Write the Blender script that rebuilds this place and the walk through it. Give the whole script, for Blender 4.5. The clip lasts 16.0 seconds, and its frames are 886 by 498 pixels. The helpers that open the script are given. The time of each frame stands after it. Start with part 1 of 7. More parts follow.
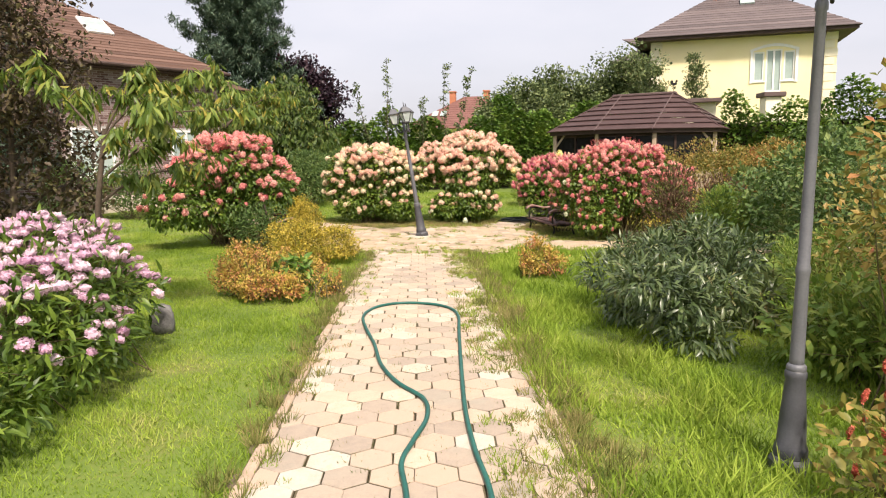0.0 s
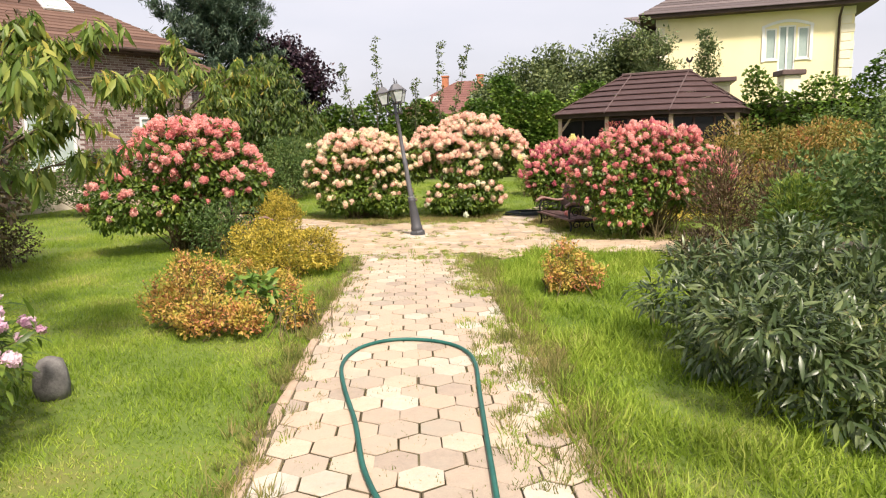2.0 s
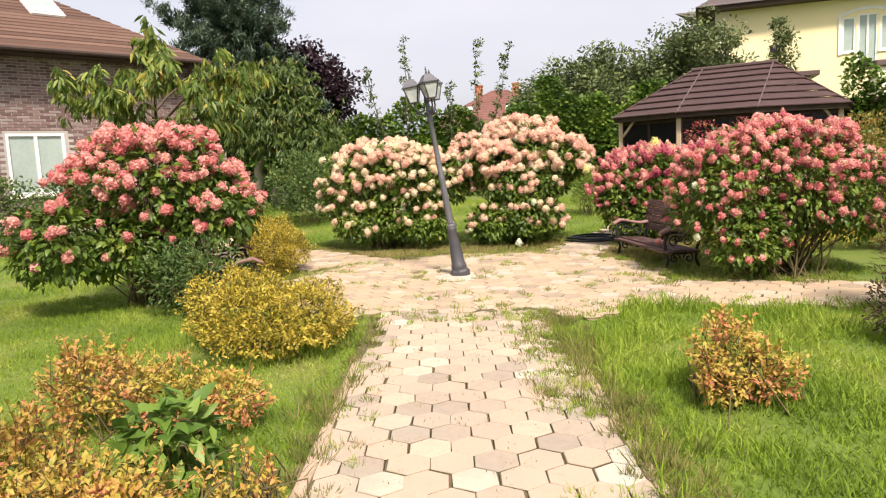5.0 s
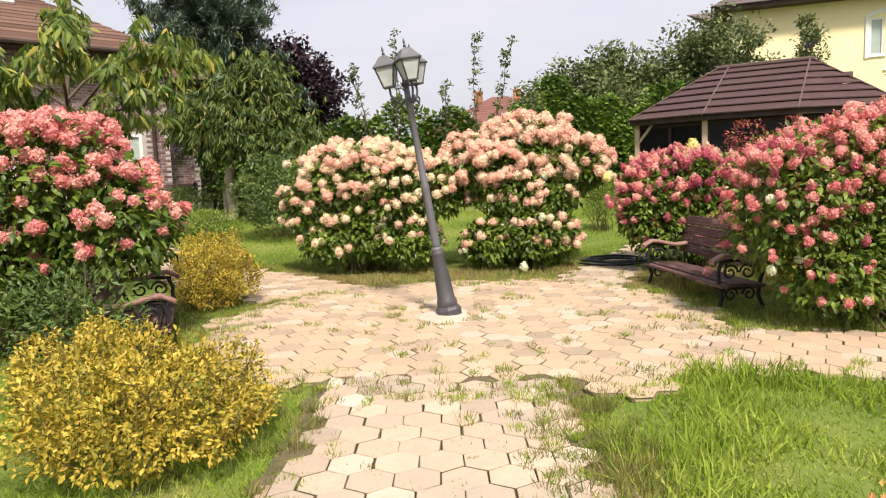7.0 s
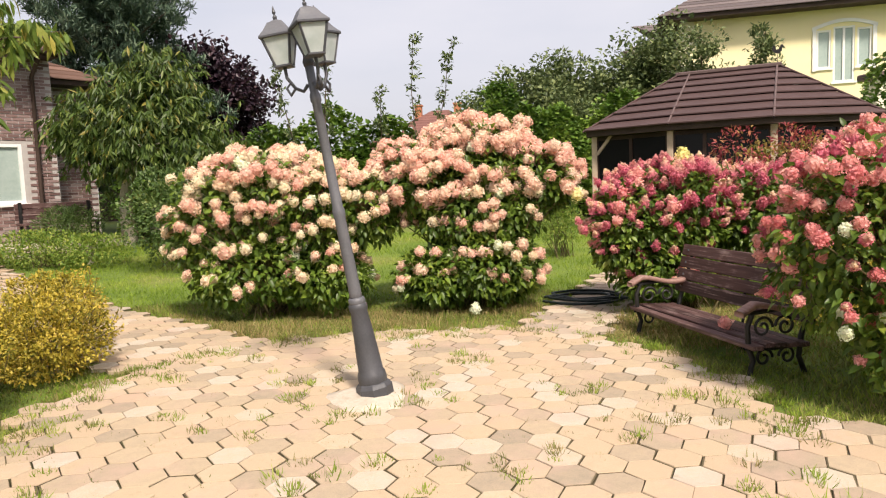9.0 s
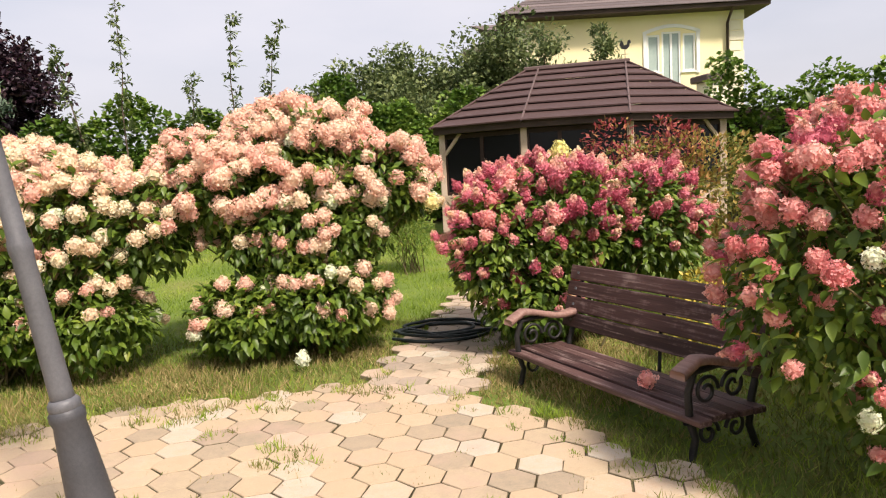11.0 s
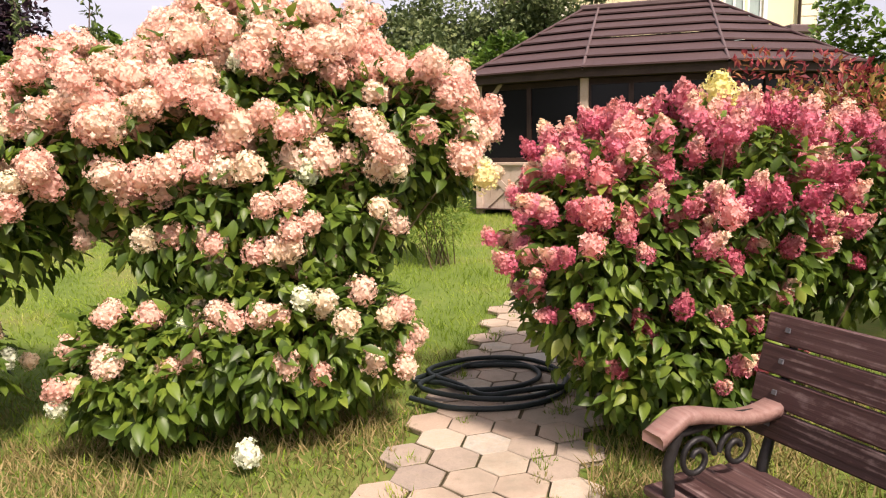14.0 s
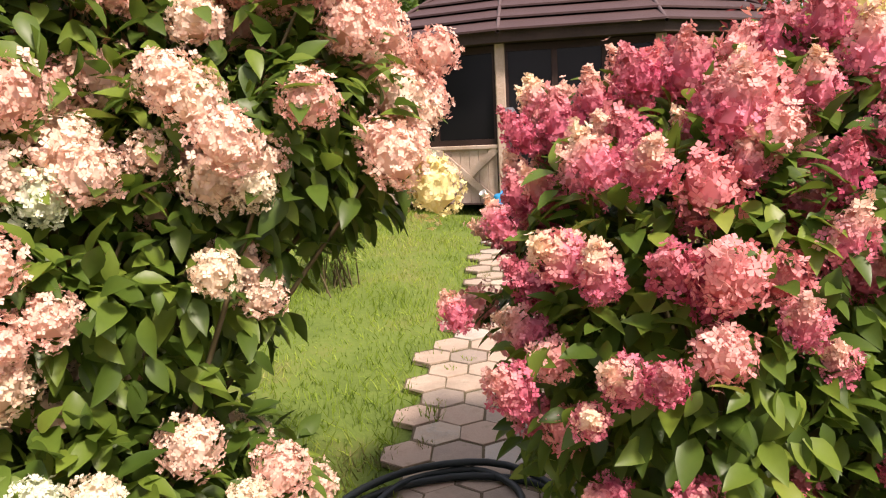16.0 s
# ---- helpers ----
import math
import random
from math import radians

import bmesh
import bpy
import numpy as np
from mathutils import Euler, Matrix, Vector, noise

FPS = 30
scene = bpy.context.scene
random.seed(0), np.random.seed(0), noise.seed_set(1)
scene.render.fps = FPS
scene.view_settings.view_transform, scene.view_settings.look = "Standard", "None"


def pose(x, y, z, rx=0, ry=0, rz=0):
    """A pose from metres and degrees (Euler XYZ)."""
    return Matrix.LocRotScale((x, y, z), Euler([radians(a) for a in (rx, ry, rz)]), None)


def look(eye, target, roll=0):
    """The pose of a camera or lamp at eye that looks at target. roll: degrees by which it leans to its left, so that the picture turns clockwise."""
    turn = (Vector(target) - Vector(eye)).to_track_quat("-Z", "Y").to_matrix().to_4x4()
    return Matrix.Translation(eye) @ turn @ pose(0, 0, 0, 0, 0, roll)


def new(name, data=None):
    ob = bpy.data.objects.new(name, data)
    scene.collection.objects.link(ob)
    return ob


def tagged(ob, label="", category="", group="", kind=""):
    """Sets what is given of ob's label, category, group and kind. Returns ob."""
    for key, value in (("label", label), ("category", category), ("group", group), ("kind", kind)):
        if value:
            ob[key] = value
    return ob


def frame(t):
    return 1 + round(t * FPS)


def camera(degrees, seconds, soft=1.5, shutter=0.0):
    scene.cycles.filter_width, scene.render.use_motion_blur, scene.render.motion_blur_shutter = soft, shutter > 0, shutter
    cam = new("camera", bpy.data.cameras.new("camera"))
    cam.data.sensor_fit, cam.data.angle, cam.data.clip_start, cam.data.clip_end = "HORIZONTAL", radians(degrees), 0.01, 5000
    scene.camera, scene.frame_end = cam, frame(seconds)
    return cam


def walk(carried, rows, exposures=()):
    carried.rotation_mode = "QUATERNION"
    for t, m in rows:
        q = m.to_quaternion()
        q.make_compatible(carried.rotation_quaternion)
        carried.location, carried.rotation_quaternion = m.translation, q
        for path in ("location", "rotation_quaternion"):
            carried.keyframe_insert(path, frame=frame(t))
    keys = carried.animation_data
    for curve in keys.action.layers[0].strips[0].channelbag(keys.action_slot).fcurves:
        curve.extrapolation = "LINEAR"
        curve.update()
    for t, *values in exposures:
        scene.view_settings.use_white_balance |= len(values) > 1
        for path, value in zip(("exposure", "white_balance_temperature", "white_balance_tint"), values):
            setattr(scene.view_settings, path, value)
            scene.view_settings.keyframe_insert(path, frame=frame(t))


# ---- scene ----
cam = camera(65.6, 16.0, 1.15)
METRES, EYE, TILT, LEAN, TURN = 13.5, 1.5, 0.0, 0.0, 0.0
PATH = [
    (0, (0.68, -1.108, 1.589), (0.559, 0.872, 1.331), -0.7),
    (0.5, (0.57, -0.624, 1.609), (0.439, 1.353, 1.34), -0.7),
    (1, (0.564, -0.107, 1.586), (0.436, 1.869, 1.302), -1.0),
    (1.5, (0.49, 0.405, 1.572), (0.38, 2.38, 1.277), -1.0),
    (2, (0.439, 0.908, 1.57), (0.339, 2.884, 1.276), -1.3),
    (2.5, (0.409, 1.409, 1.577), (0.3, 3.385, 1.287), -1.5),
    (3, (0.361, 1.946, 1.584), (0.234, 3.921, 1.296), -1.6),
    (3.5, (0.398, 2.473, 1.561), (0.248, 4.447, 1.277), -1.9),
    (4, (0.274, 2.995, 1.559), (0.097, 4.967, 1.277), -2.2),
    (4.2, (0.209, 3.195, 1.565), (0.027, 5.167, 1.286), -2.3),
    (6.3, (0.006, 5.468, 1.457), (-0.209, 7.444, 1.239), -2.8),
    (6.5, (-0.002, 5.694, 1.449), (-0.212, 7.671, 1.228), -2.6),
    (7, (0.017, 6.241, 1.477), (-0.178, 8.219, 1.25), -2.2),
    (7.5, (0.037, 6.788, 1.481), (-0.242, 8.756, 1.258), -2.3),
    (8, (-0.046, 7.325, 1.495), (-0.311, 9.301, 1.33), -2.9),
    (8.5, (-0.039, 7.845, 1.484), (-0.216, 9.831, 1.326), -2.8),
    (9, (-0.049, 8.361, 1.482), (-0.072, 10.352, 1.293), -2.2),
    (9.5, (-0.002, 8.871, 1.508), (0.16, 10.853, 1.294), -2.2),
    (10, (0.14, 9.289, 1.528), (0.474, 11.248, 1.308), -2.4),
    (10.2, (0.158, 9.461, 1.519), (0.555, 11.41, 1.311), -2.3),
    (12.3, (0.326, 11.537, 1.423), (0.762, 13.479, 1.228), -2.8),
    (12.5, (0.37, 11.686, 1.411), (0.809, 13.626, 1.207), -2.7),
    (13, (0.492, 12.062, 1.425), (0.902, 14.006, 1.195), -2.2),
    (13.5, (0.499, 12.452, 1.44), (0.874, 14.399, 1.175), -1.6),
    (14, (0.556, 12.839, 1.456), (0.918, 14.783, 1.159), -1.3),
    (14.5, (0.642, 13.247, 1.467), (1.041, 15.18, 1.147), -1.4),
    (15, (0.696, 13.724, 1.474), (1.151, 15.642, 1.133), -1.9),
    (15.5, (0.785, 14.14, 1.458), (1.336, 16.03, 1.107), -2.5),
    (16, (0.84, 14.589, 1.456), (1.497, 16.444, 1.1), -3.1),
]
walk(cam, [(t, look(eye, target, roll)) for t, eye, target, roll in PATH], [(0, 0.52, 6850, 16), (4.2, 0.52, 6850, 16), (7, 0.45, 6850, 16), (10, 0.37, 6850, 16), (13, 0.54, 6850, 22), (16, 0.53, 6850, 27)])

# ---- light ----
SUN_AZ, SUN_EL = 161.0, 52.0
world = bpy.data.worlds.new("sky")
scene.world = world
world.use_nodes = True
wn = world.node_tree
sky = wn.nodes.new("ShaderNodeTexSky")
sky.sky_type = "NISHITA"
sky.sun_disc = False
sky.sun_elevation = radians(SUN_EL)
sky.sun_rotation = radians(SUN_AZ)
sky.air_density, sky.dust_density, sky.ozone_density = 1.0, 6.0, 1.0
# a thin bright veil of high cloud all over the sky
wc, wnoise, wmap = wn.nodes.new("ShaderNodeTexCoord"), wn.nodes.new("ShaderNodeTexNoise"), wn.nodes.new("ShaderNodeMapping")
wmap.inputs["Scale"].default_value = (1.6, 1.6, 5.0)
wnoise.inputs["Scale"].default_value, wnoise.inputs["Detail"].default_value, wnoise.inputs["Roughness"].default_value = 1.4, 5.0, 0.5
wn.links.new(wc.outputs["Generated"], wmap.inputs[0])
wn.links.new(wmap.outputs[0], wnoise.inputs["Vector"])
wr = wn.nodes.new("ShaderNodeMapRange")
wr.inputs[1].default_value, wr.inputs[2].default_value, wr.inputs[3].default_value, wr.inputs[4].default_value = 0.3, 0.7, 0.62, 0.92
wn.links.new(wnoise.outputs[0], wr.inputs[0])
wmix = wn.nodes.new("ShaderNodeMix")
wmix.data_type, wmix.clamp_result = "RGBA", False
wn.links.new(wr.outputs[0], wmix.inputs[0])
wn.links.new(sky.outputs[0], wmix.inputs[6])
wmix.inputs[7].default_value = (4.2, 4.4, 4.85, 1)
wn.links.new(wmix.outputs[2], wn.nodes["Background"].inputs[0])
wn.nodes["Background"].inputs[1].default_value = 0.15
sun_data = bpy.data.lights.new("sun", "SUN")
sun_data.energy, sun_data.angle, sun_data.color = 4.6, radians(8.0), (1.0, 0.93, 0.82)
sun = new("sun", sun_data)
az, el = radians(SUN_AZ), radians(SUN_EL)
to_sun = Vector((math.sin(az) * math.cos(el), math.cos(az) * math.cos(el), math.sin(el)))
sun.matrix_world = look(to_sun * 60, (0, 0, 0))

rng = np.random.default_rng(7)


# ---- materials ----
def node_material(name, rough=0.8, metal=0.0, spec=0.3):
    m = bpy.data.materials.new(name)
    m.use_nodes = True
    b = m.node_tree.nodes["Principled BSDF"]
    b.inputs["Roughness"].default_value = rough
    b.inputs["Metallic"].default_value = metal
    b.inputs["Specular IOR Level"].default_value = spec
    return m, m.node_tree, b


def ramp_of(tree, stops):
    r = tree.nodes.new("ShaderNodeValToRGB")
    e = r.color_ramp.elements
    while len(e) < len(stops):
        e.new(0.5)
    for k, (p, c) in enumerate(stops):
        e[k].position = p
        e[k].color = (*c, 1)
    return r


def noise_of(tree, scale, detail=4.0, rough=0.6, coord="Object"):
    tc = tree.nodes.new("ShaderNodeTexCoord")
    n = tree.nodes.new("ShaderNodeTexNoise")
    n.inputs["Scale"].default_value = scale
    n.inputs["Detail"].default_value = detail
    n.inputs["Roughness"].default_value = rough
    tree.links.new(tc.outputs[coord], n.inputs["Vector"])
    return n


def mixed(tree, a, b, fac, mode="MIX"):
    x = tree.nodes.new("ShaderNodeMix")
    x.data_type, x.blend_type = "RGBA", mode
    for value, slot in ((fac, x.inputs[0]), (a, x.inputs[6]), (b, x.inputs[7])):
        if isinstance(value, (int, float)):
            slot.default_value = value
        elif isinstance(value, tuple):
            slot.default_value = (*value, 1)
        else:
            tree.links.new(value, slot)
    return x.outputs[2]


def bumped(tree, b, height, strength, distance=0.01):
    k = tree.nodes.new("ShaderNodeBump")
    k.inputs["Strength"].default_value = strength
    k.inputs["Distance"].default_value = distance
    tree.links.new(height, k.inputs["Height"])
    tree.links.new(k.outputs[0], b.inputs["Normal"])


def rough_material(name, stops, scale=6.0, fine=60.0, rough=0.8, metal=0.0, bump=0.3, spec=0.3, vary="", amount=0.5, coord="Object"):
    """Colour from a broad noise, broken up by a fine one; vary: 'object' or 'island' shifts the colour piece by piece."""
    m, t, b = node_material(name, rough, metal, spec)
    n1, n2 = noise_of(t, scale, coord=coord), noise_of(t, fine, 3.0, 0.7, coord)
    fac = mixed(t, n1.outputs[0], n2.outputs[0], 0.35)
    if vary:
        src = t.nodes.new("ShaderNodeObjectInfo").outputs["Random"] if vary == "object" else t.nodes.new("ShaderNodeNewGeometry").outputs["Random Per Island"]
        fac = mixed(t, fac, src, amount)
    r = ramp_of(t, stops)
    t.links.new(fac, r.inputs[0])
    t.links.new(r.outputs[0], b.inputs["Base Color"])
    if bump:
        bumped(t, b, n2.outputs[0], bump)
    return m


def leaf_material(name, stops, rough=0.5, through_light=0.3, spec=0.35, patch=0.0, patch_scale=1.2):
    """Leaves that differ one by one, with light shining through them."""
    m, t, b = node_material(name, rough, 0.0, spec)
    g = t.nodes.new("ShaderNodeNewGeometry")
    src = g.outputs["Random Per Island"]
    if patch:
        n = noise_of(t, patch_scale, 2.0)
        s = t.nodes.new("ShaderNodeMapRange")
        s.inputs[1].default_value, s.inputs[2].default_value = 0.35, 0.65
        t.links.new(n.outputs[0], s.inputs[0])
        src = mixed(t, src, s.outputs[0], patch)
    r = ramp_of(t, stops)
    t.links.new(src, r.inputs[0])
    n2 = noise_of(t, 40.0, 2.0)
    col = mixed(t, r.outputs[0], n2.outputs[0], 0.12, "OVERLAY")
    t.links.new(col, b.inputs["Base Color"])
    if through_light:
        tr = t.nodes.new("ShaderNodeBsdfTranslucent")
        t.links.new(col, tr.inputs[0])
        mx = t.nodes.new("ShaderNodeMixShader")
        mx.inputs[0].default_value = through_light
        t.links.new(b.outputs[0], mx.inputs[1])
        t.links.new(tr.outputs[0], mx.inputs[2])
        t.links.new(mx.outputs[0], t.nodes["Material Output"].inputs[0])
    return m


def petal_material(name, low, high, tip, tip_from=0.6, fade=0.5, change=0.45):
    """Panicle florets: colour changes from floret to floret, from head to head, and towards the tip."""
    m, t, b = node_material(name, 0.6, 0.0, 0.2)
    isl = t.nodes.new("ShaderNodeNewGeometry").outputs["Random Per Island"]
    ob = t.nodes.new("ShaderNodeObjectInfo").outputs["Random"]
    fac = mixed(t, isl, ob, change)
    r = ramp_of(t, ((0.15, low), (0.85, high)))
    t.links.new(fac, r.inputs[0])
    tc = t.nodes.new("ShaderNodeTexCoord")
    sep = t.nodes.new("ShaderNodeSeparateXYZ")
    t.links.new(tc.outputs["Generated"], sep.inputs[0])
    mr = t.nodes.new("ShaderNodeMapRange")
    mr.inputs[1].default_value, mr.inputs[2].default_value = tip_from, min(1.0, tip_from + 0.35)
    mr.inputs[4].default_value = fade
    t.links.new(sep.outputs[2], mr.inputs[0])
    mul = t.nodes.new("ShaderNodeMath")
    mul.operation = "MULTIPLY"
    t.links.new(mr.outputs[0], mul.inputs[0])
    t.links.new(ob, mul.inputs[1])
    col = mixed(t, r.outputs[0], tip, mul.outputs[0])
    t.links.new(col, b.inputs["Base Color"])
    tr = t.nodes.new("ShaderNodeBsdfTranslucent")
    t.links.new(col, tr.inputs[0])
    mx = t.nodes.new("ShaderNodeMixShader")
    mx.inputs[0].default_value = 0.25
    t.links.new(b.outputs[0], mx.inputs[1])
    t.links.new(tr.outputs[0], mx.inputs[2])
    t.links.new(mx.outputs[0], t.nodes["Material Output"].inputs[0])
    return m


PAVER_STOPS = ((0.14, (0.24, 0.205, 0.155)), (0.30, (0.35, 0.28, 0.20)), (0.43, (0.43, 0.34, 0.23)), (0.54, (0.43, 0.325, 0.22)), (0.64, (0.45, 0.355, 0.245)), (0.80, (0.46, 0.41, 0.34)))
def paver_material(name, stops, vary, stain, moss):
    """Concrete pavers: tint from piece to piece, sandy speckle, and broad stains that run across the paving."""
    m, t, b = node_material(name, 0.92, 0.0, 0.2)
    src = t.nodes.new("ShaderNodeObjectInfo").outputs["Random"] if vary == "object" else t.nodes.new("ShaderNodeNewGeometry").outputs["Random Per Island"]
    pos = t.nodes.new("ShaderNodeNewGeometry").outputs["Position"]
    noises = []
    for scale, detail in ((70.0, 4.0), (13.0, 5.0), (1.7, 5.0), (260.0, 2.0)):
        n = t.nodes.new("ShaderNodeTexNoise")
        n.inputs["Scale"].default_value, n.inputs["Detail"].default_value, n.inputs["Roughness"].default_value = scale, detail, 0.65
        t.links.new(pos, n.inputs["Vector"])
        noises.append(n.outputs[0])
    r = ramp_of(t, stops)
    t.links.new(mixed(t, mixed(t, noises[1], noises[0], 0.4), src, 0.55), r.inputs[0])
    col = mixed(t, r.outputs[0], noises[3], 0.22, "OVERLAY")
    for noise, tint, low, high, amount in ((noises[2], stain, 0.50, 0.72, 0.7), (noises[1], moss, 0.60, 0.78, 0.55)):
        s = t.nodes.new("ShaderNodeMapRange")
        s.inputs[1].default_value, s.inputs[2].default_value, s.inputs[4].default_value = low, high, amount
        t.links.new(noise, s.inputs[0])
        col = mixed(t, col, tint, s.outputs[0])
    t.links.new(col, b.inputs["Base Color"])
    bumped(t, b, noises[0], 0.5, 0.006)
    return m


PATH_STOPS = ((0.15, (0.27, 0.225, 0.185)), (0.32, (0.38, 0.31, 0.24)), (0.45, (0.44, 0.35, 0.265)), (0.56, (0.44, 0.335, 0.25)), (0.68, (0.48, 0.40, 0.30)), (0.82, (0.46, 0.45, 0.40)))
PATH_STAIN, PATH_MOSS = (0.33, 0.31, 0.25), (0.24, 0.23, 0.14)
M_PAVER = paver_material("path_paver", PATH_STOPS, "object", PATH_STAIN, PATH_MOSS)
M_PAVER_FAR = paver_material("path_paver_joined", PATH_STOPS, "island", PATH_STAIN, PATH_MOSS)
PLAZA_STAIN, PLAZA_MOSS = (0.44, 0.31, 0.245), (0.26, 0.22, 0.13)
M_SANDPAVER = paver_material("sandy_paver", PAVER_STOPS, "object", PLAZA_STAIN, PLAZA_MOSS)
# moss, with the dappled shade on this path also painted in as darker tints
M_SHADEDMOSSPAVER = paver_material("shaded_mossy_paver", PATH_STOPS, "object", (0.20, 0.18, 0.13), (0.12, 0.12, 0.06))
M_SANDPAVER_FAR = paver_material("sandy_paver_joined", PAVER_STOPS, "island", PLAZA_STAIN, PLAZA_MOSS)
M_JOINT = rough_material("sandy_soil", ((0.3, (0.065, 0.053, 0.031)), (0.5, (0.135, 0.108, 0.064)), (0.65, (0.072, 0.076, 0.028))), 3.0, 80.0, 1.0, bump=0.6)
M_KERB = rough_material("kerb_concrete", ((0.3, (0.34, 0.24, 0.17)), (0.7, (0.48, 0.38, 0.28))), 9.0, 100.0, 0.9, bump=0.4)
M_GROUND = rough_material("lawn_soil", ((0.3, (0.070, 0.112, 0.019)), (0.5, (0.120, 0.176, 0.030)), (0.68, (0.178, 0.172, 0.054))), 0.9, 25.0, 1.0, bump=0.5)
M_GRASS = leaf_material("grass_blade", ((0.0, (0.115, 0.195, 0.022)), (0.45, (0.225, 0.330, 0.038)), (0.8, (0.350, 0.435, 0.073)), (1.0, (0.470, 0.440, 0.171))), 0.6, 0.35, 0.15, patch=0.55, patch_scale=0.9)
M_STRAW = leaf_material("dry_straw_blade", ((0.0, (0.16, 0.15, 0.05)), (0.5, (0.36, 0.28, 0.12)), (1.0, (0.52, 0.42, 0.22))), 0.8, 0.3, 0.1, patch=0.3, patch_scale=3.0)
M_DRYGRASS = leaf_material("weed_blade", ((0.0, (0.095, 0.135, 0.028)), (0.5, (0.20, 0.21, 0.06)), (1.0, (0.44, 0.34, 0.16))), 0.7, 0.3, 0.2, patch=0.45, patch_scale=2.5)
M_HYLEAF = leaf_material("hydrangea_leaf", ((0.0, (0.040, 0.080, 0.012)), (0.5, (0.095, 0.165, 0.022)), (0.85, (0.190, 0.275, 0.036)), (1.0, (0.31, 0.35, 0.064))), 0.42, 0.38, 0.4, patch=0.35, patch_scale=2.2)
M_DARKLEAF = leaf_material("dark_shrub_leaf", ((0.0, (0.040, 0.080, 0.024)), (0.6, (0.102, 0.172, 0.044)), (1.0, (0.225, 0.275, 0.085))), 0.5, 0.26, 0.3, patch=0.35, patch_scale=1.6)
M_PEONY = leaf_material("peony_leaf", ((0.0, (0.030, 0.055, 0.020)), (0.5, (0.072, 0.112, 0.036)), (0.85, (0.150, 0.190, 0.070)), (1.0, (0.26, 0.20, 0.09))), 0.36, 0.2, 0.5, patch=0.3, patch_scale=2.0)
M_YELLOW = leaf_material("golden_spirea_leaf", ((0.0, (0.10, 0.11, 0.02)), (0.3, (0.27, 0.24, 0.03)), (0.6, (0.50, 0.39, 0.05)), (0.88, (0.66, 0.51, 0.10)), (1.0, (0.42, 0.22, 0.05))), 0.5, 0.3, 0.3, patch=0.4, patch_scale=5.0)
M_ORANGE = leaf_material("orange_spirea_leaf", ((0.0, (0.18, 0.21, 0.035)), (0.35, (0.46, 0.37, 0.065)), (0.6, (0.54, 0.32, 0.09)), (0.82, (0.50, 0.20, 0.10)), (1.0, (0.30, 0.11, 0.06))), 0.5, 0.25, 0.3, patch=0.6, patch_scale=4.5)
M_PEACH = leaf_material("peach_leaf", ((0.0, (0.066, 0.120, 0.020)), (0.6, (0.150, 0.225, 0.040)), (0.9, (0.290, 0.330, 0.070)), (1.0, (0.45, 0.36, 0.07))), 0.45, 0.34, 0.35)
M_PEACHDARK = leaf_material("dark_peach_leaf", ((0.0, (0.034, 0.066, 0.014)), (0.6, (0.078, 0.130, 0.024)), (0.92, (0.15, 0.20, 0.04)), (1.0, (0.26, 0.22, 0.05))), 0.45, 0.28, 0.35)
M_PURPLE = leaf_material("purple_leaf", ((0.0, (0.012, 0.006, 0.012)), (0.7, (0.035, 0.016, 0.026)), (1.0, (0.07, 0.035, 0.04))), 0.45, 0.12, 0.35)
M_BROWNLEAF = leaf_material("bronze_leaf", ((0.0, (0.035, 0.025, 0.018)), (0.6, (0.08, 0.055, 0.03)), (1.0, (0.13, 0.12, 0.045))), 0.5, 0.2, 0.3)
M_RUST = leaf_material("rusty_stem_tip", ((0.0, (0.06, 0.035, 0.025)), (0.6, (0.13, 0.075, 0.045)), (1.0, (0.16, 0.14, 0.05))), 0.7, 0.1, 0.2)
M_NEEDLE = leaf_material("pine_needles", ((0.0, (0.032, 0.062, 0.042)), (0.6, (0.078, 0.128, 0.080)), (1.0, (0.16, 0.215, 0.135))), 0.5, 0.15, 0.25)
M_VINE = leaf_material("vine_leaf", ((0.0, (0.046, 0.105, 0.018)), (0.5, (0.120, 0.220, 0.034)), (1.0, (0.270, 0.370, 0.062))), 0.45, 0.32, 0.35, patch=0.4)
M_FARTREE = leaf_material("orchard_leaf", ((0.0, (0.060, 0.095, 0.034)), (0.6, (0.128, 0.172, 0.062)), (1.0, (0.225, 0.265, 0.100))), 0.5, 0.28, 0.3)
M_AUTUMN = leaf_material("turning_leaf", ((0.0, (0.085, 0.12, 0.025)), (0.4, (0.22, 0.21, 0.045)), (0.75, (0.40, 0.26, 0.075)), (1.0, (0.38, 0.10, 0.06))), 0.5, 0.32, 0.3, patch=0.4)
M_WINE = leaf_material("wine_red_leaf", ((0.0, (0.16, 0.03, 0.035)), (0.5, (0.34, 0.06, 0.07)), (0.8, (0.42, 0.14, 0.08)), (1.0, (0.30, 0.24, 0.06))), 0.5, 0.32, 0.3)
M_BRIGHT = leaf_material("pale_green_leaf", ((0.0, (0.10, 0.18, 0.025)), (0.6, (0.20, 0.30, 0.05)), (1.0, (0.36, 0.40, 0.08))), 0.5, 0.35, 0.3)
M_CREAM = petal_material("cream_panicle", (0.82, 0.45, 0.37), (0.88, 0.65, 0.51), (0.88, 0.77, 0.58), 0.35, 0.6)
M_IVORY = petal_material("ivory_panicle", (0.82, 0.60, 0.42), (0.87, 0.76, 0.57), (0.86, 0.82, 0.60), 0.35, 0.6)
M_ROSE = petal_material("rose_panicle", (0.47, 0.07, 0.13), (0.80, 0.28, 0.34), (0.88, 0.72, 0.48), 0.50, 1.0)
M_CORAL = petal_material("coral_panicle", (0.68, 0.19, 0.20), (0.86, 0.44, 0.40), (0.87, 0.56, 0.46), 0.4, 0.6)
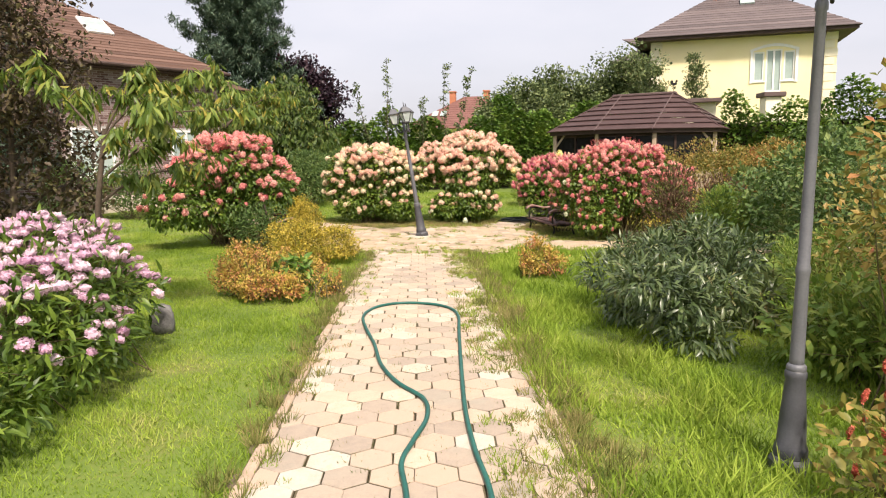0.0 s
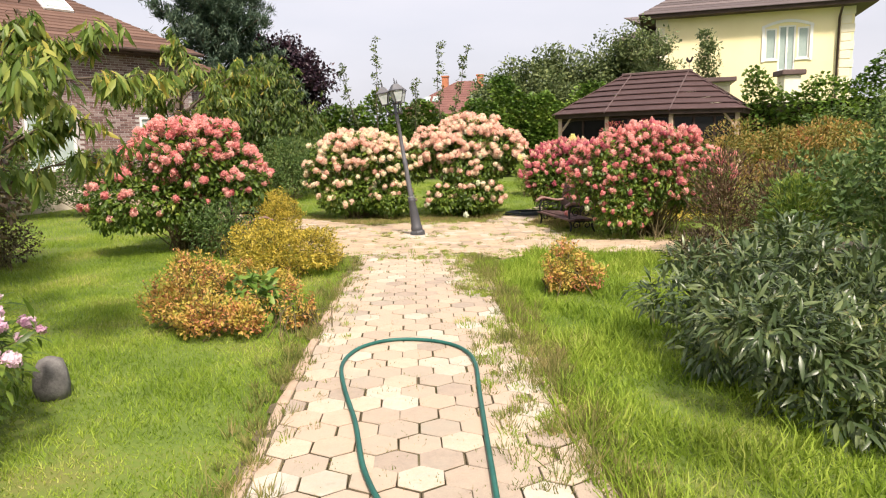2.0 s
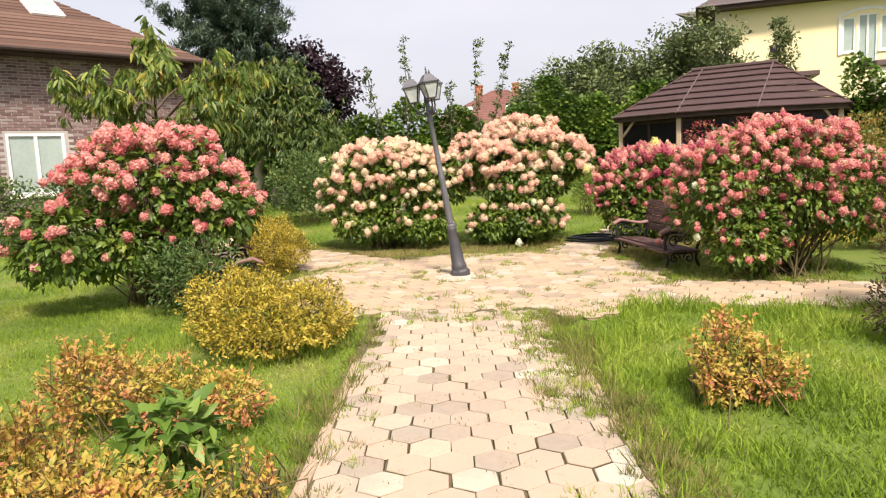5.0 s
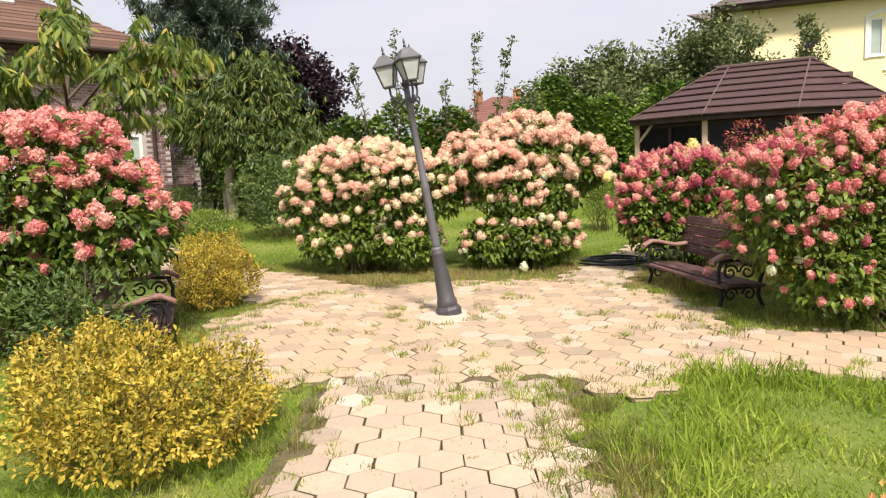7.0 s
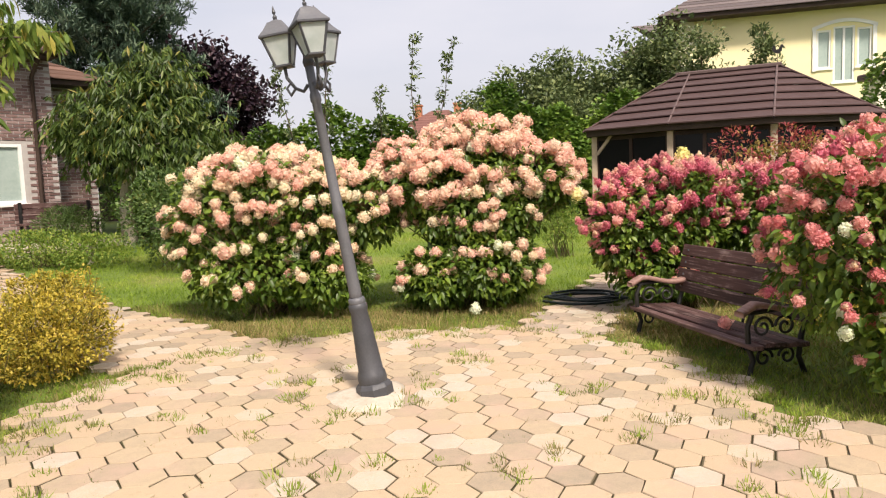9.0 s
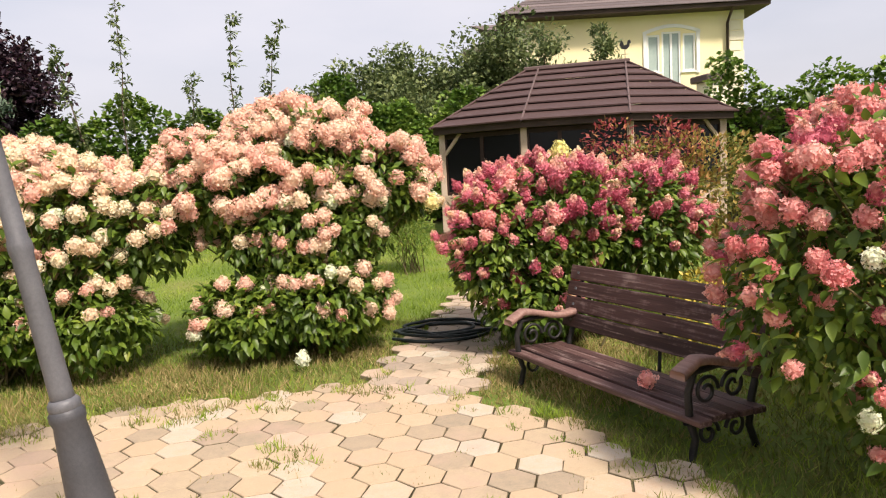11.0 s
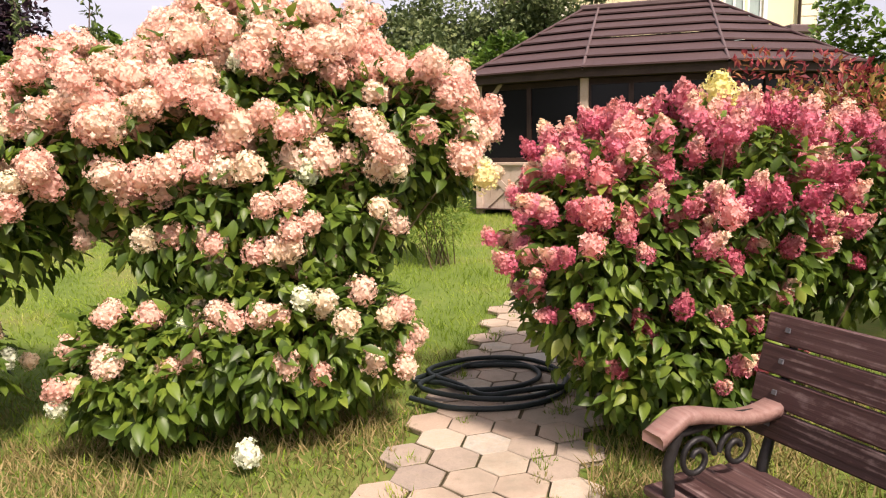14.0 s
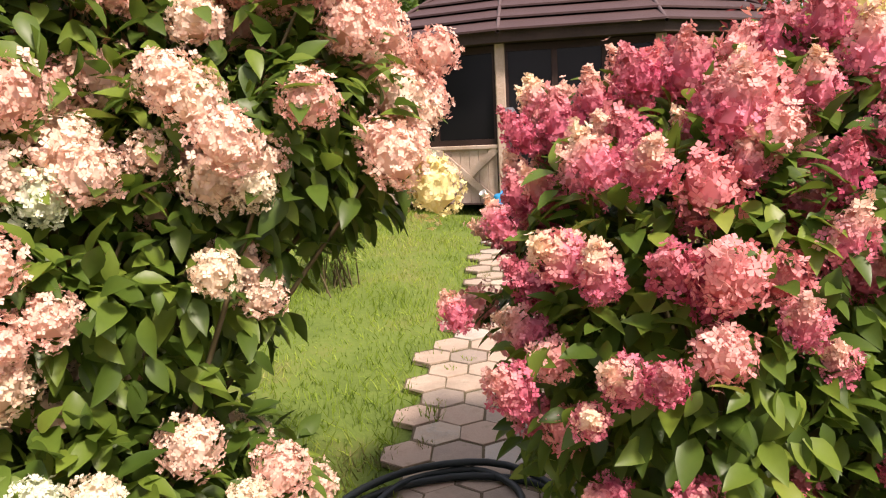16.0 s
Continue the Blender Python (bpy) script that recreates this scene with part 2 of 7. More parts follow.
M_WHITEFL = petal_material("white_panicle", (0.74, 0.80, 0.55), (0.86, 0.86, 0.72), (0.8, 0.86, 0.6), 0.5, 0.5)
M_LEMON = petal_material("lemon_panicle", (0.78, 0.74, 0.25), (0.85, 0.78, 0.40), (0.86, 0.70, 0.45), 0.1, 0.3)
M_PHLOX = petal_material("phlox_petal", (0.60, 0.32, 0.47), (0.78, 0.56, 0.66), (0.8, 0.68, 0.72), 0.3, 0.7, 0.5)
M_RED = petal_material("red_spike", (0.46, 0.07, 0.05), (0.62, 0.19, 0.12), (0.7, 0.28, 0.16), 0.6, 0.5)
M_BARK = rough_material("bark", ((0.3, (0.06, 0.045, 0.032)), (0.7, (0.15, 0.115, 0.085))), 8.0, 60.0, 0.95, bump=0.8)
M_PALEBARK = rough_material("whitewashed_bark", ((0.3, (0.35, 0.28, 0.22)), (0.7, (0.62, 0.56, 0.48))), 6.0, 50.0, 0.9, bump=0.6)
M_STEM = rough_material("green_stem", ((0.3, (0.07, 0.075, 0.025)), (0.7, (0.16, 0.11, 0.06))), 10.0, 60.0, 0.8, bump=0.2)
M_STONE = rough_material("mottled_grey_stone", ((0.3, (0.10, 0.095, 0.09)), (0.6, (0.22, 0.21, 0.20)), (0.8, (0.34, 0.33, 0.31))), 14.0, 60.0, 0.95, bump=0.9)
M_IRON = rough_material("grey_painted_metal", ((0.3, (0.045, 0.047, 0.053)), (0.7, (0.085, 0.087, 0.096))), 4.0, 70.0, 0.5, 0.1, 0.15, 0.4)
M_SHAFT = rough_material("weathered_grey_metal", ((0.3, (0.085, 0.088, 0.098)), (0.7, (0.16, 0.163, 0.175))), 3.0, 70.0, 0.5, 0.15, 0.15, 0.4)
M_FROST, tf, bf = node_material("frosted_glass", 0.35, 0.0, 0.5)
nf = noise_of(tf, 8.0)
rf = ramp_of(tf, ((0.35, (0.50, 0.57, 0.54)), (0.7, (0.70, 0.75, 0.73))))
tf.links.new(nf.outputs[0], rf.inputs[0])
tf.links.new(rf.outputs[0], bf.inputs["Base Color"])
bf.inputs["Transmission Weight"].default_value = 0.35
M_GREENRUB = rough_material("green_hose_rubber", ((0.3, (0.010, 0.070, 0.058)), (0.7, (0.022, 0.135, 0.108))), 5.0, 60.0, 0.45, bump=0.1)
M_BLACKRUB = rough_material("dark_hose_rubber", ((0.3, (0.010, 0.016, 0.016)), (0.7, (0.022, 0.032, 0.03))), 5.0, 60.0, 0.45, bump=0.1)
M_CEMENT = rough_material("whitish_cement", ((0.3, (0.36, 0.31, 0.24)), (0.7, (0.60, 0.53, 0.44))), 7.0, 50.0, 0.95, bump=0.6)
M_BLACKIRON = rough_material("black_cast_iron", ((0.3, (0.012, 0.012, 0.013)), (0.7, (0.04, 0.038, 0.038))), 8.0, 60.0, 0.5, 0.4, 0.3, 0.4)
# opaque near-black pane: the dimness of the room behind is put into its colour
M_DARKPANE, _, bp = node_material("unlit_interior_pane", 0.2, 0.0, 0.2)
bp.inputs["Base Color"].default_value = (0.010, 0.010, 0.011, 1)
M_PALEPANE = rough_material("curtained_glass", ((0.3, (0.26, 0.34, 0.31)), (0.7, (0.42, 0.50, 0.47))), 0.8, 9.0, 0.15, bump=0.0, spec=0.5)
M_WHITE = rough_material("white_frame", ((0.3, (0.70, 0.70, 0.68)), (0.7, (0.82, 0.82, 0.80))), 2.0, 40.0, 0.5, bump=0.05)
M_CREAMWALL = rough_material("yellow_render", ((0.3, (0.78, 0.69, 0.40)), (0.7, (0.86, 0.77, 0.49))), 0.5, 40.0, 0.9, bump=0.25)
M_QUOIN = rough_material("pale_quoin", ((0.3, (0.70, 0.64, 0.48)), (0.7, (0.82, 0.77, 0.62))), 1.5, 40.0, 0.9, bump=0.2)
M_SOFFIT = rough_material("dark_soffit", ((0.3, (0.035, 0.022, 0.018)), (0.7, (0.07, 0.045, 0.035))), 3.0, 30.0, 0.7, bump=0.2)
M_BLUE = rough_material("blue_plastic", ((0.3, (0.01, 0.24, 0.52)), (0.7, (0.03, 0.36, 0.66))), 5.0, 40.0, 0.4, bump=0.05)
M_REDBRICK = rough_material("orange_chimney_brick", ((0.3, (0.36, 0.13, 0.07)), (0.7, (0.50, 0.21, 0.12))), 8.0, 60.0, 0.9, bump=0.4)
M_BRICK = rough_material("brown_brick", ((0.1, (0.115, 0.070, 0.064)), (0.4, (0.195, 0.122, 0.112)), (0.65, (0.26, 0.182, 0.168)), (0.9, (0.33, 0.28, 0.265))), 8.0, 60.0, 0.9, vary="object", amount=0.7, bump=0.4)
M_BRICKFAR = rough_material("brown_brick_joined", ((0.1, (0.115, 0.070, 0.064)), (0.4, (0.195, 0.122, 0.112)), (0.65, (0.26, 0.182, 0.168)), (0.9, (0.33, 0.28, 0.265))), 8.0, 60.0, 0.9, vary="island", amount=0.7, bump=0.4)
M_MORTAR = rough_material("grey_mortar", ((0.3, (0.36, 0.335, 0.32)), (0.7, (0.48, 0.455, 0.43))), 5.0, 60.0, 0.95, bump=0.3)
M_TILEROOF = rough_material("brown_roof_tile", ((0.2, (0.085, 0.048, 0.036)), (0.5, (0.13, 0.075, 0.056)), (0.8, (0.19, 0.115, 0.088))), 1.5, 30.0, 0.85, vary="island", amount=0.5, bump=0.4)
M_GREYROOF = rough_material("grey_brown_roof_tile", ((0.2, (0.085, 0.068, 0.068)), (0.5, (0.125, 0.10, 0.10)), (0.8, (0.18, 0.145, 0.14))), 1.2, 25.0, 0.7, vary="island", amount=0.5, bump=0.4)
M_REDROOF = rough_material("wine_red_roof", ((0.3, (0.13, 0.058, 0.048)), (0.7, (0.20, 0.095, 0.08))), 0.8, 20.0, 0.8, bump=0.2)
M_GAZROOF = rough_material("chocolate_metal_tile", ((0.2, (0.050, 0.028, 0.026)), (0.6, (0.078, 0.046, 0.043)), (0.9, (0.110, 0.070, 0.066))), 1.8, 50.0, 0.65, 0.0, 0.25, 0.25)
M_HIPCAP = rough_material("faded_hip_cap", ((0.3, (0.085, 0.056, 0.052)), (0.7, (0.14, 0.098, 0.092))), 3.0, 40.0, 0.6, bump=0.3)
M_PALEWOOD = rough_material("weathered_pale_wood", ((0.25, (0.34, 0.23, 0.155)), (0.5, (0.48, 0.37, 0.28)), (0.8, (0.60, 0.50, 0.42))), 3.0, 45.0, 0.85, bump=0.5)
M_DARKWOOD = rough_material("dark_stained_wood", ((0.3, (0.021, 0.010, 0.007)), (0.7, (0.051, 0.027, 0.020))), 3.0, 45.0, 0.6, bump=0.4)


def plank_material(name, stops, rough=0.6, along="X", wear=(0.26, 0.18, 0.16), amount=0.55):
    m, t, b = node_material(name, rough, 0.0, 0.35)
    tc = t.nodes.new("ShaderNodeTexCoord")
    mp = t.nodes.new("ShaderNodeMapping")
    mp.inputs["Scale"].default_value = (3, 60, 60) if along == "X" else (60, 3, 60)
    t.links.new(tc.outputs["Object"], mp.inputs[0])
    n = t.nodes.new("ShaderNodeTexNoise")
    n.inputs["Scale"].default_value, n.inputs["Detail"].default_value = 1.0, 5.0
    t.links.new(mp.outputs[0], n.inputs["Vector"])
    ob = t.nodes.new("ShaderNodeObjectInfo").outputs["Random"]
    r = ramp_of(t, stops)
    t.links.new(mixed(t, n.outputs[0], ob, 0.4), r.inputs[0])
    big = noise_of(t, 5.0, 6.0, 0.75)
    s = t.nodes.new("ShaderNodeMapRange")
    s.inputs[1].default_value, s.inputs[2].default_value, s.inputs[4].default_value = 0.52, 0.72, amount
    t.links.new(mixed(t, big.outputs[0], n.outputs[0], 0.5), s.inputs[0])
    t.links.new(mixed(t, r.outputs[0], wear, s.outputs[0]), b.inputs["Base Color"])
    bumped(t, b, n.outputs[0], 0.6, 0.004)
    return m


M_BENCHWOOD = plank_material("worn_bench_wood", ((0.25, (0.028, 0.014, 0.013)), (0.5, (0.062, 0.031, 0.029)), (0.8, (0.120, 0.068, 0.062))), wear=(0.36, 0.27, 0.25), amount=0.8)
M_ARMWOOD = plank_material("worn_armrest_wood", ((0.25, (0.17, 0.085, 0.07)), (0.6, (0.28, 0.17, 0.14)), (0.85, (0.40, 0.28, 0.24))))


# ---- mesh helpers ----
def part(name, source, material, parent=None, label="", smooth=False):
    """Links a bmesh or mesh as one object, under a thing where a parent is given."""
    if isinstance(source, bmesh.types.BMesh):
        data = bpy.data.meshes.new(name)
        source.to_mesh(data)
        source.free()
    else:
        data = source
    if not data.materials:
        data.materials.append(material)
    if smooth:
        data.polygons.foreach_set("use_smooth", [True] * len(data.polygons))
    ob = new(name, data)
    if parent is not None:
        ob.parent = parent
    if label:
        ob["label"] = label
    return ob


def thing(name, m, label, category, group="", kind=""):
    ob = new(name)
    ob.matrix_world = m
    return tagged(ob, label, category, group, kind)


def np_mesh(name, verts, faces, material=None, smooth=False):
    """A mesh from arrays: verts (n, 3); faces a list of integer arrays, each (m, 3) or (m, 4)."""
    data = bpy.data.meshes.new(name)
    verts = np.ascontiguousarray(verts, dtype=np.float32)
    loops = np.concatenate([f.ravel() for f in faces]).astype(np.int32)
    sizes = np.concatenate([np.full(len(f), f.shape[1]) for f in faces]).astype(np.int32)
    starts = np.concatenate([[0], np.cumsum(sizes)[:-1]]).astype(np.int32)
    data.vertices.add(len(verts))
    data.vertices.foreach_set("co", verts.ravel())
    data.loops.add(len(loops))
    data.loops.foreach_set("vertex_index", loops)
    data.polygons.add(len(sizes))
    data.polygons.foreach_set("loop_start", starts)
    data.polygons.foreach_set("use_smooth", np.full(len(sizes), bool(smooth)))
    data.update(calc_edges=True)
    data.validate()
    if material:
        data.materials.append(material)
    return data


def spread(name, verts, faces, places, ways, ups, scales, material, smooth=False):
    """One mesh of many copies of a small shape, its y along ways and its z near ups."""
    tv, n, k = np.asarray(verts, float), len(places), len(verts)
    y = ways / np.maximum(np.linalg.norm(ways, axis=1, keepdims=True), 1e-6)
    x = np.cross(y, ups)
    x /= np.maximum(np.linalg.norm(x, axis=1, keepdims=True), 1e-6)
    z = np.cross(x, y)
    s = np.asarray(scales, float).reshape(n, 1, -1)
    q = tv[None] * s
    out = places[:, None] + q[..., 0:1] * x[:, None] + q[..., 1:2] * y[:, None] + q[..., 2:3] * z[:, None]
    off = (np.arange(n) * k)[:, None, None]
    return np_mesh(name, out.reshape(-1, 3), [(np.asarray(f)[None] + off).reshape(-1, np.asarray(f).shape[1]) for f in faces], material, smooth)


def leaf_shape(width, fold=0.12, droop=0.15):
    """A pointed leaf of length 1 along y, folded on its midrib and bent down."""
    w = width / 2
    v = [(0, 0, 0), (-w, 0.38, fold * w * 2 - droop * 0.12), (0, 0.38, -droop * 0.12), (w, 0.38, fold * w * 2 - droop * 0.12),
         (-w * 0.68, 0.72, fold * w - droop * 0.5), (0, 0.72, -droop * 0.5), (w * 0.68, 0.72, fold * w - droop * 0.5), (0, 1, -droop)]
    return v, [[(0, 2, 1), (0, 3, 2), (4, 5, 7), (5, 6, 7)], [(1, 2, 5, 4), (2, 3, 6, 5)]]


def broad_leaf(width, fold=0.14, droop=0.3):
    """A pointed oval leaf of length 1 along y with a smooth outline, folded on its midrib and bent down."""
    v, quads, tris = [(0, 0, 0)], [], []
    rows = ((0.14, 0.52), (0.34, 0.96), (0.56, 0.92), (0.78, 0.56), (0.92, 0.22))
    for y, w in rows:
        z = -droop * y * y
        v += [(-w * width / 2, y, z + fold * w * width), (0, y, z), (w * width / 2, y, z + fold * w * width)]
    v.append((0, 1, -droop))
    tris += [(0, 2, 1), (0, 3, 2)]
    for k in range(len(rows) - 1):
        a = 1 + 3 * k
        quads += [(a, a + 1, a + 4, a + 3), (a + 1, a + 2, a + 5, a + 4)]
    a, tip = 1 + 3 * (len(rows) - 1), len(v) - 1
    tris += [(a, a + 1, tip), (a + 1, a + 2, tip)]
    return v, [tris, quads]


def small_leaf(width, fold=0.1):
    w = width / 2
    return [(0, 0, 0), (-w, 0.5, fold), (0, 1, 0), (w, 0.5, fold)], [[(0, 2, 1), (0, 3, 2)]]


def blade_shape(width, bend=0.3):
    w = width / 2
    return [(-w, 0, 0), (w, 0, 0), (w * 0.7, 0.55, bend * 0.3), (-w * 0.7, 0.55, bend * 0.3), (0, 1, bend)], [[(0, 1, 2, 3)], [(3, 2, 4)]]


def tubes(name, lines, material, sides=6):
    """One mesh of many tapering tubes; a line is a list of (point, radius)."""
    vs, fs, base = [], [], 0
    for line in lines:
        pts = np.array([p for p, _ in line], float)
        rad = [r for _, r in line]
        tang = np.gradient(pts, axis=0)
        tang /= np.maximum(np.linalg.norm(tang, axis=1, keepdims=True), 1e-6)
        ref = np.array((0.0, 0.0, 1.0)) if abs(tang[0][2]) < 0.9 else np.array((1.0, 0.0, 0.0))
        for p, r, d in zip(pts, rad, tang):
            a = np.cross(d, ref)
            a /= np.linalg.norm(a)
            b = np.cross(d, a)
            ref = np.cross(a, d)
            for k in range(sides):
                w = 2 * math.pi * k / sides
                vs.append(p + r * (math.cos(w) * a + math.sin(w) * b))
        for i in range(len(pts) - 1):
            for k in range(sides):
                k2 = (k + 1) % sides
                fs.append((base + i * sides + k, base + i * sides + k2, base + (i + 1) * sides + k2, base + (i + 1) * sides + k))
        base += len(pts) * sides
    return np_mesh(name, np.array(vs), [np.array(fs)], material, True)


def turned(profile, sides=20, z0=0.0):
    """A bmesh turned round z from (radius, height) pairs, closed at both ends."""
    bm = bmesh.new()
    rings = []
    for r, z in profile:
        rings.append([bm.verts.new((r * math.cos(2 * math.pi * k / sides), r * math.sin(2 * math.pi * k / sides), z + z0)) for k in range(sides)])
    for a, b in zip(rings, rings[1:]):
        for k in range(sides):
            bm.faces.new((a[k], a[(k + 1) % sides], b[(k + 1) % sides], b[k]))
    bm.faces.new(rings[0][::-1])
    bm.faces.new(rings[-1])
    return bm


def box(bm, x0, x1, y0, y1, z0, z1, m=None, bevel=0.0):
    made = bmesh.ops.create_cube(bm, size=1.0)["verts"]
    for v in made:
        v.co = Vector(((x0 + x1) / 2 + v.co.x * (x1 - x0), (y0 + y1) / 2 + v.co.y * (y1 - y0), (z0 + z1) / 2 + v.co.z * (z1 - z0)))
    if bevel:
        edges = list({e for v in made for e in v.link_edges})
        made = list({v for f in bmesh.ops.bevel(bm, geom=edges, offset=bevel, segments=1, affect="EDGES")["faces"] for v in f.verts} | {v for v in made if v.is_valid})
    if m is not None:
        for v in made:
            v.co = m @ v.co
    return bm


def one_box(x0, x1, y0, y1, z0, z1, bevel=0.0):
    return box(bmesh.new(), x0, x1, y0, y1, z0, z1, None, bevel)


def rise(y):
    """Height of the ground: level by the path, a little higher towards the houses."""
    s = min(1.0, max(0.0, (y - 17.0) / 7.5))
    return 0.42 * s * s * (3 - 2 * s)


def rises(y):
    s = np.clip((y - 17.0) / 7.5, 0, 1)
    return 0.42 * s * s * (3 - 2 * s)


# ---- ground and paving ----
LAWN = -0.035
edges_y = np.concatenate([[-400, -60, -20], np.arange(-10, 40.1, 0.5), [60, 120, 500]])
edges_x = np.concatenate([[-400, -60], np.arange(-20, 20.1, 2.0), [60, 400]])
gx, gy = np.meshgrid(edges_x, edges_y)
gv = np.stack([gx, gy, rises(gy) + LAWN], -1).reshape(-1, 3)
nx_, ny_ = len(edges_x), len(edges_y)
ii, jj = np.meshgrid(np.arange(nx_ - 1), np.arange(ny_ - 1))
gf = np.stack([jj * nx_ + ii, jj * nx_ + ii + 1, (jj + 1) * nx_ + ii + 1, (jj + 1) * nx_ + ii], -1).reshape(-1, 4)
ground = part("ground", np_mesh("ground", gv, [gf], M_GROUND), M_GROUND)
tagged(ground, "mossy garden soil under uneven lawn grass", "ground", kind="structure")

LAMP = (-0.60, 12.88)
HEX = 0.232          # paver, flat to flat


def path_x(y):
    """Middle of the straight path."""
    return 0.52 - 0.092 * y


def on_path(x, y):
    return -7.0 < y < 11.4 and abs(x - path_x(y)) < 0.80 + max(0.0, y - 10.2) * 0.25


def gazebo_x(y):
    """Middle of the narrow path that leads on to the summer house."""
    return 1.05 + 0.43 * (y - 15.2) + 0.012 * (y - 15.2) ** 2


def on_plaza(x, y):
    if on_path(x, y) and y < 11.0:
        return False
    if math.hypot(x - LAMP[0], y - LAMP[1]) < (2.62 if x > 0.2 else 2.46 if y > LAMP[1] else 2.3):
        return True
    if -0.2 < x < 9 and y > 10.6 and abs(y - (11.75 - 0.17 * (x - 1.8))) < 0.66:
        return True
    if 14.0 < y < 24 and x < -1.5 and abs((x + 2.4) * 0.68 + (y - 14.5) * 0.73) < 0.72 and x > -11:
        return True
    return False


def on_gazebo_path(x, y):
    return 14.6 < y < 23.4 and not on_plaza(x, y) and abs(x - gazebo_x(y)) < (0.52 if y < 18.5 else 0.40)


def paved(x, y):
    return on_path(x, y) or on_plaza(x, y)


def hex_ring(r, turn):
    return [(r * math.cos(math.radians(60 * k + turn)), r * math.sin(math.radians(60 * k + turn))) for k in range(6)]


def hex_mesh(name, turn, seed):
    """A hexagonal paver: worn rounded top edge, sides down into the bed."""
    r = random.Random(seed)
    rad = HEX / math.sqrt(3)
    jit = [r.uniform(0.962, 0.984) for _ in range(6)]
    v, f = [], []
    for scale, z in ((0.985, -0.03), (0.985, -0.0035), (0.966, 0.0)):
        v += [(x * scale * j, y * scale * j, z) for (x, y), j in zip(hex_ring(rad, turn), jit)]
    for a in (0, 6):
        for k in range(6):
            k2 = (k + 1) % 6
            f.append((a + k, a + k2, a + 6 + k2, a + 6 + k))
    v.append((0.0, 0.0, 0.0004))
    cap = [(12 + k, 12 + (k + 1) % 6, 18) for k in range(6)]
    data = np_mesh(name, np.array(v), [np.array(f), np.array(cap)])
    return data


def hex_grid(inside, turn, heading, origin, reach):
    """Centres of a hexagonal grid; turn 30: corners along the heading, 0: flats."""
    out, pitch = [], HEX
    rows = int(reach / (pitch * 0.866)) + 1
    cols = int(reach / pitch) + 1
    c, s = math.cos(heading), math.sin(heading)
    for i in range(-rows, rows + 1):
        for j in range(-cols, cols + 1):
            a, b = (j + 0.5 * (i % 2)) * pitch, i * pitch * 0.866
            if turn == 0:
                a, b = b, a
            x, y = origin[0] + a * c - b * s, origin[1] + a * s + b * c
            if inside(x, y):
                out.append((x, y))
    return out


def pave(label, name, inside, turn, heading, origin, reach, near, skip, seed, near_material, far_material, cut=None):
    r = random.Random(seed)
    owner = thing(name, pose(0, 0, 0), label, "pavement", kind="structure")
    kinds = [hex_mesh("paver", turn + math.degrees(heading), seed + k) for k in range(6)]
    for k in kinds:
        k.materials.append(near_material)
    cells = hex_grid(inside, turn, heading, origin, reach)
    ring = np.array(hex_ring(HEX / math.sqrt(3) * 1.02, turn + math.degrees(heading)))
    bed_v, bed_f, far_v, far_f, far_c = [], [], [], [], []
    cells.sort(key=lambda p: math.hypot(p[0] - near[0], (p[1] - near[1]) * near[2]))
    kept = 0
    for x, y in cells:
        h = rise(y)
        n = len(bed_v)
        bed_v += [(x + a, y + b, rise(y + b) - 0.0065) for a, b in ring]
        bed_f.append([n + k for k in range(6)])
        if r.random() < skip(x, y):
            continue
        sunk = -min(0.003, abs(r.gauss(0, 0.0012)))
        m = Matrix.Translation((x + r.gauss(0, 0.004), y + r.gauss(0, 0.004), h + sunk)) @ Euler((r.gauss(0, 0.0035), r.gauss(0, 0.0035), r.gauss(0, 0.02))).to_matrix().to_4x4()
        data = kinds[r.randrange(6)]
        if cut and abs(x - path_x(y)) + HEX / 2 > cut:
            n = len(far_v)
            for v in data.vertices:
                p = m @ v.co
                mid = path_x(p.y)
                far_v.append((min(max(p.x, mid - cut), mid + cut), p.y, p.z))
            for p in data.polygons:
                (far_f if len(p.vertices) == 4 else far_c).append([n + k for k in p.vertices])
        elif kept < 300:
            ob = new("paver", data)
            ob.matrix_world = m
            ob.parent = owner
            kept += 1
        else:
            n = len(far_v)
            far_v += [tuple(m @ v.co) for v in data.vertices]
            for p in data.polygons:
                (far_f if len(p.vertices) == 4 else far_c).append([n + k for k in p.vertices])
    data = bpy.data.meshes.new("bed")
    data.from_pydata(bed_v, [], bed_f)
    part("joint_bed", data, M_JOINT, owner, "sandy soil in the joints")
    if far_v:
        ob = part("pavers", np_mesh("pavers", np.array(far_v), [np.array(far_f), np.array(far_c)], far_material), far_material, owner)
        ob["kind"] = "stuff"
    return owner


# ---- plants ----
def unit(v):
    return v / np.maximum(np.linalg.norm(v, axis=1, keepdims=True), 1e-6)


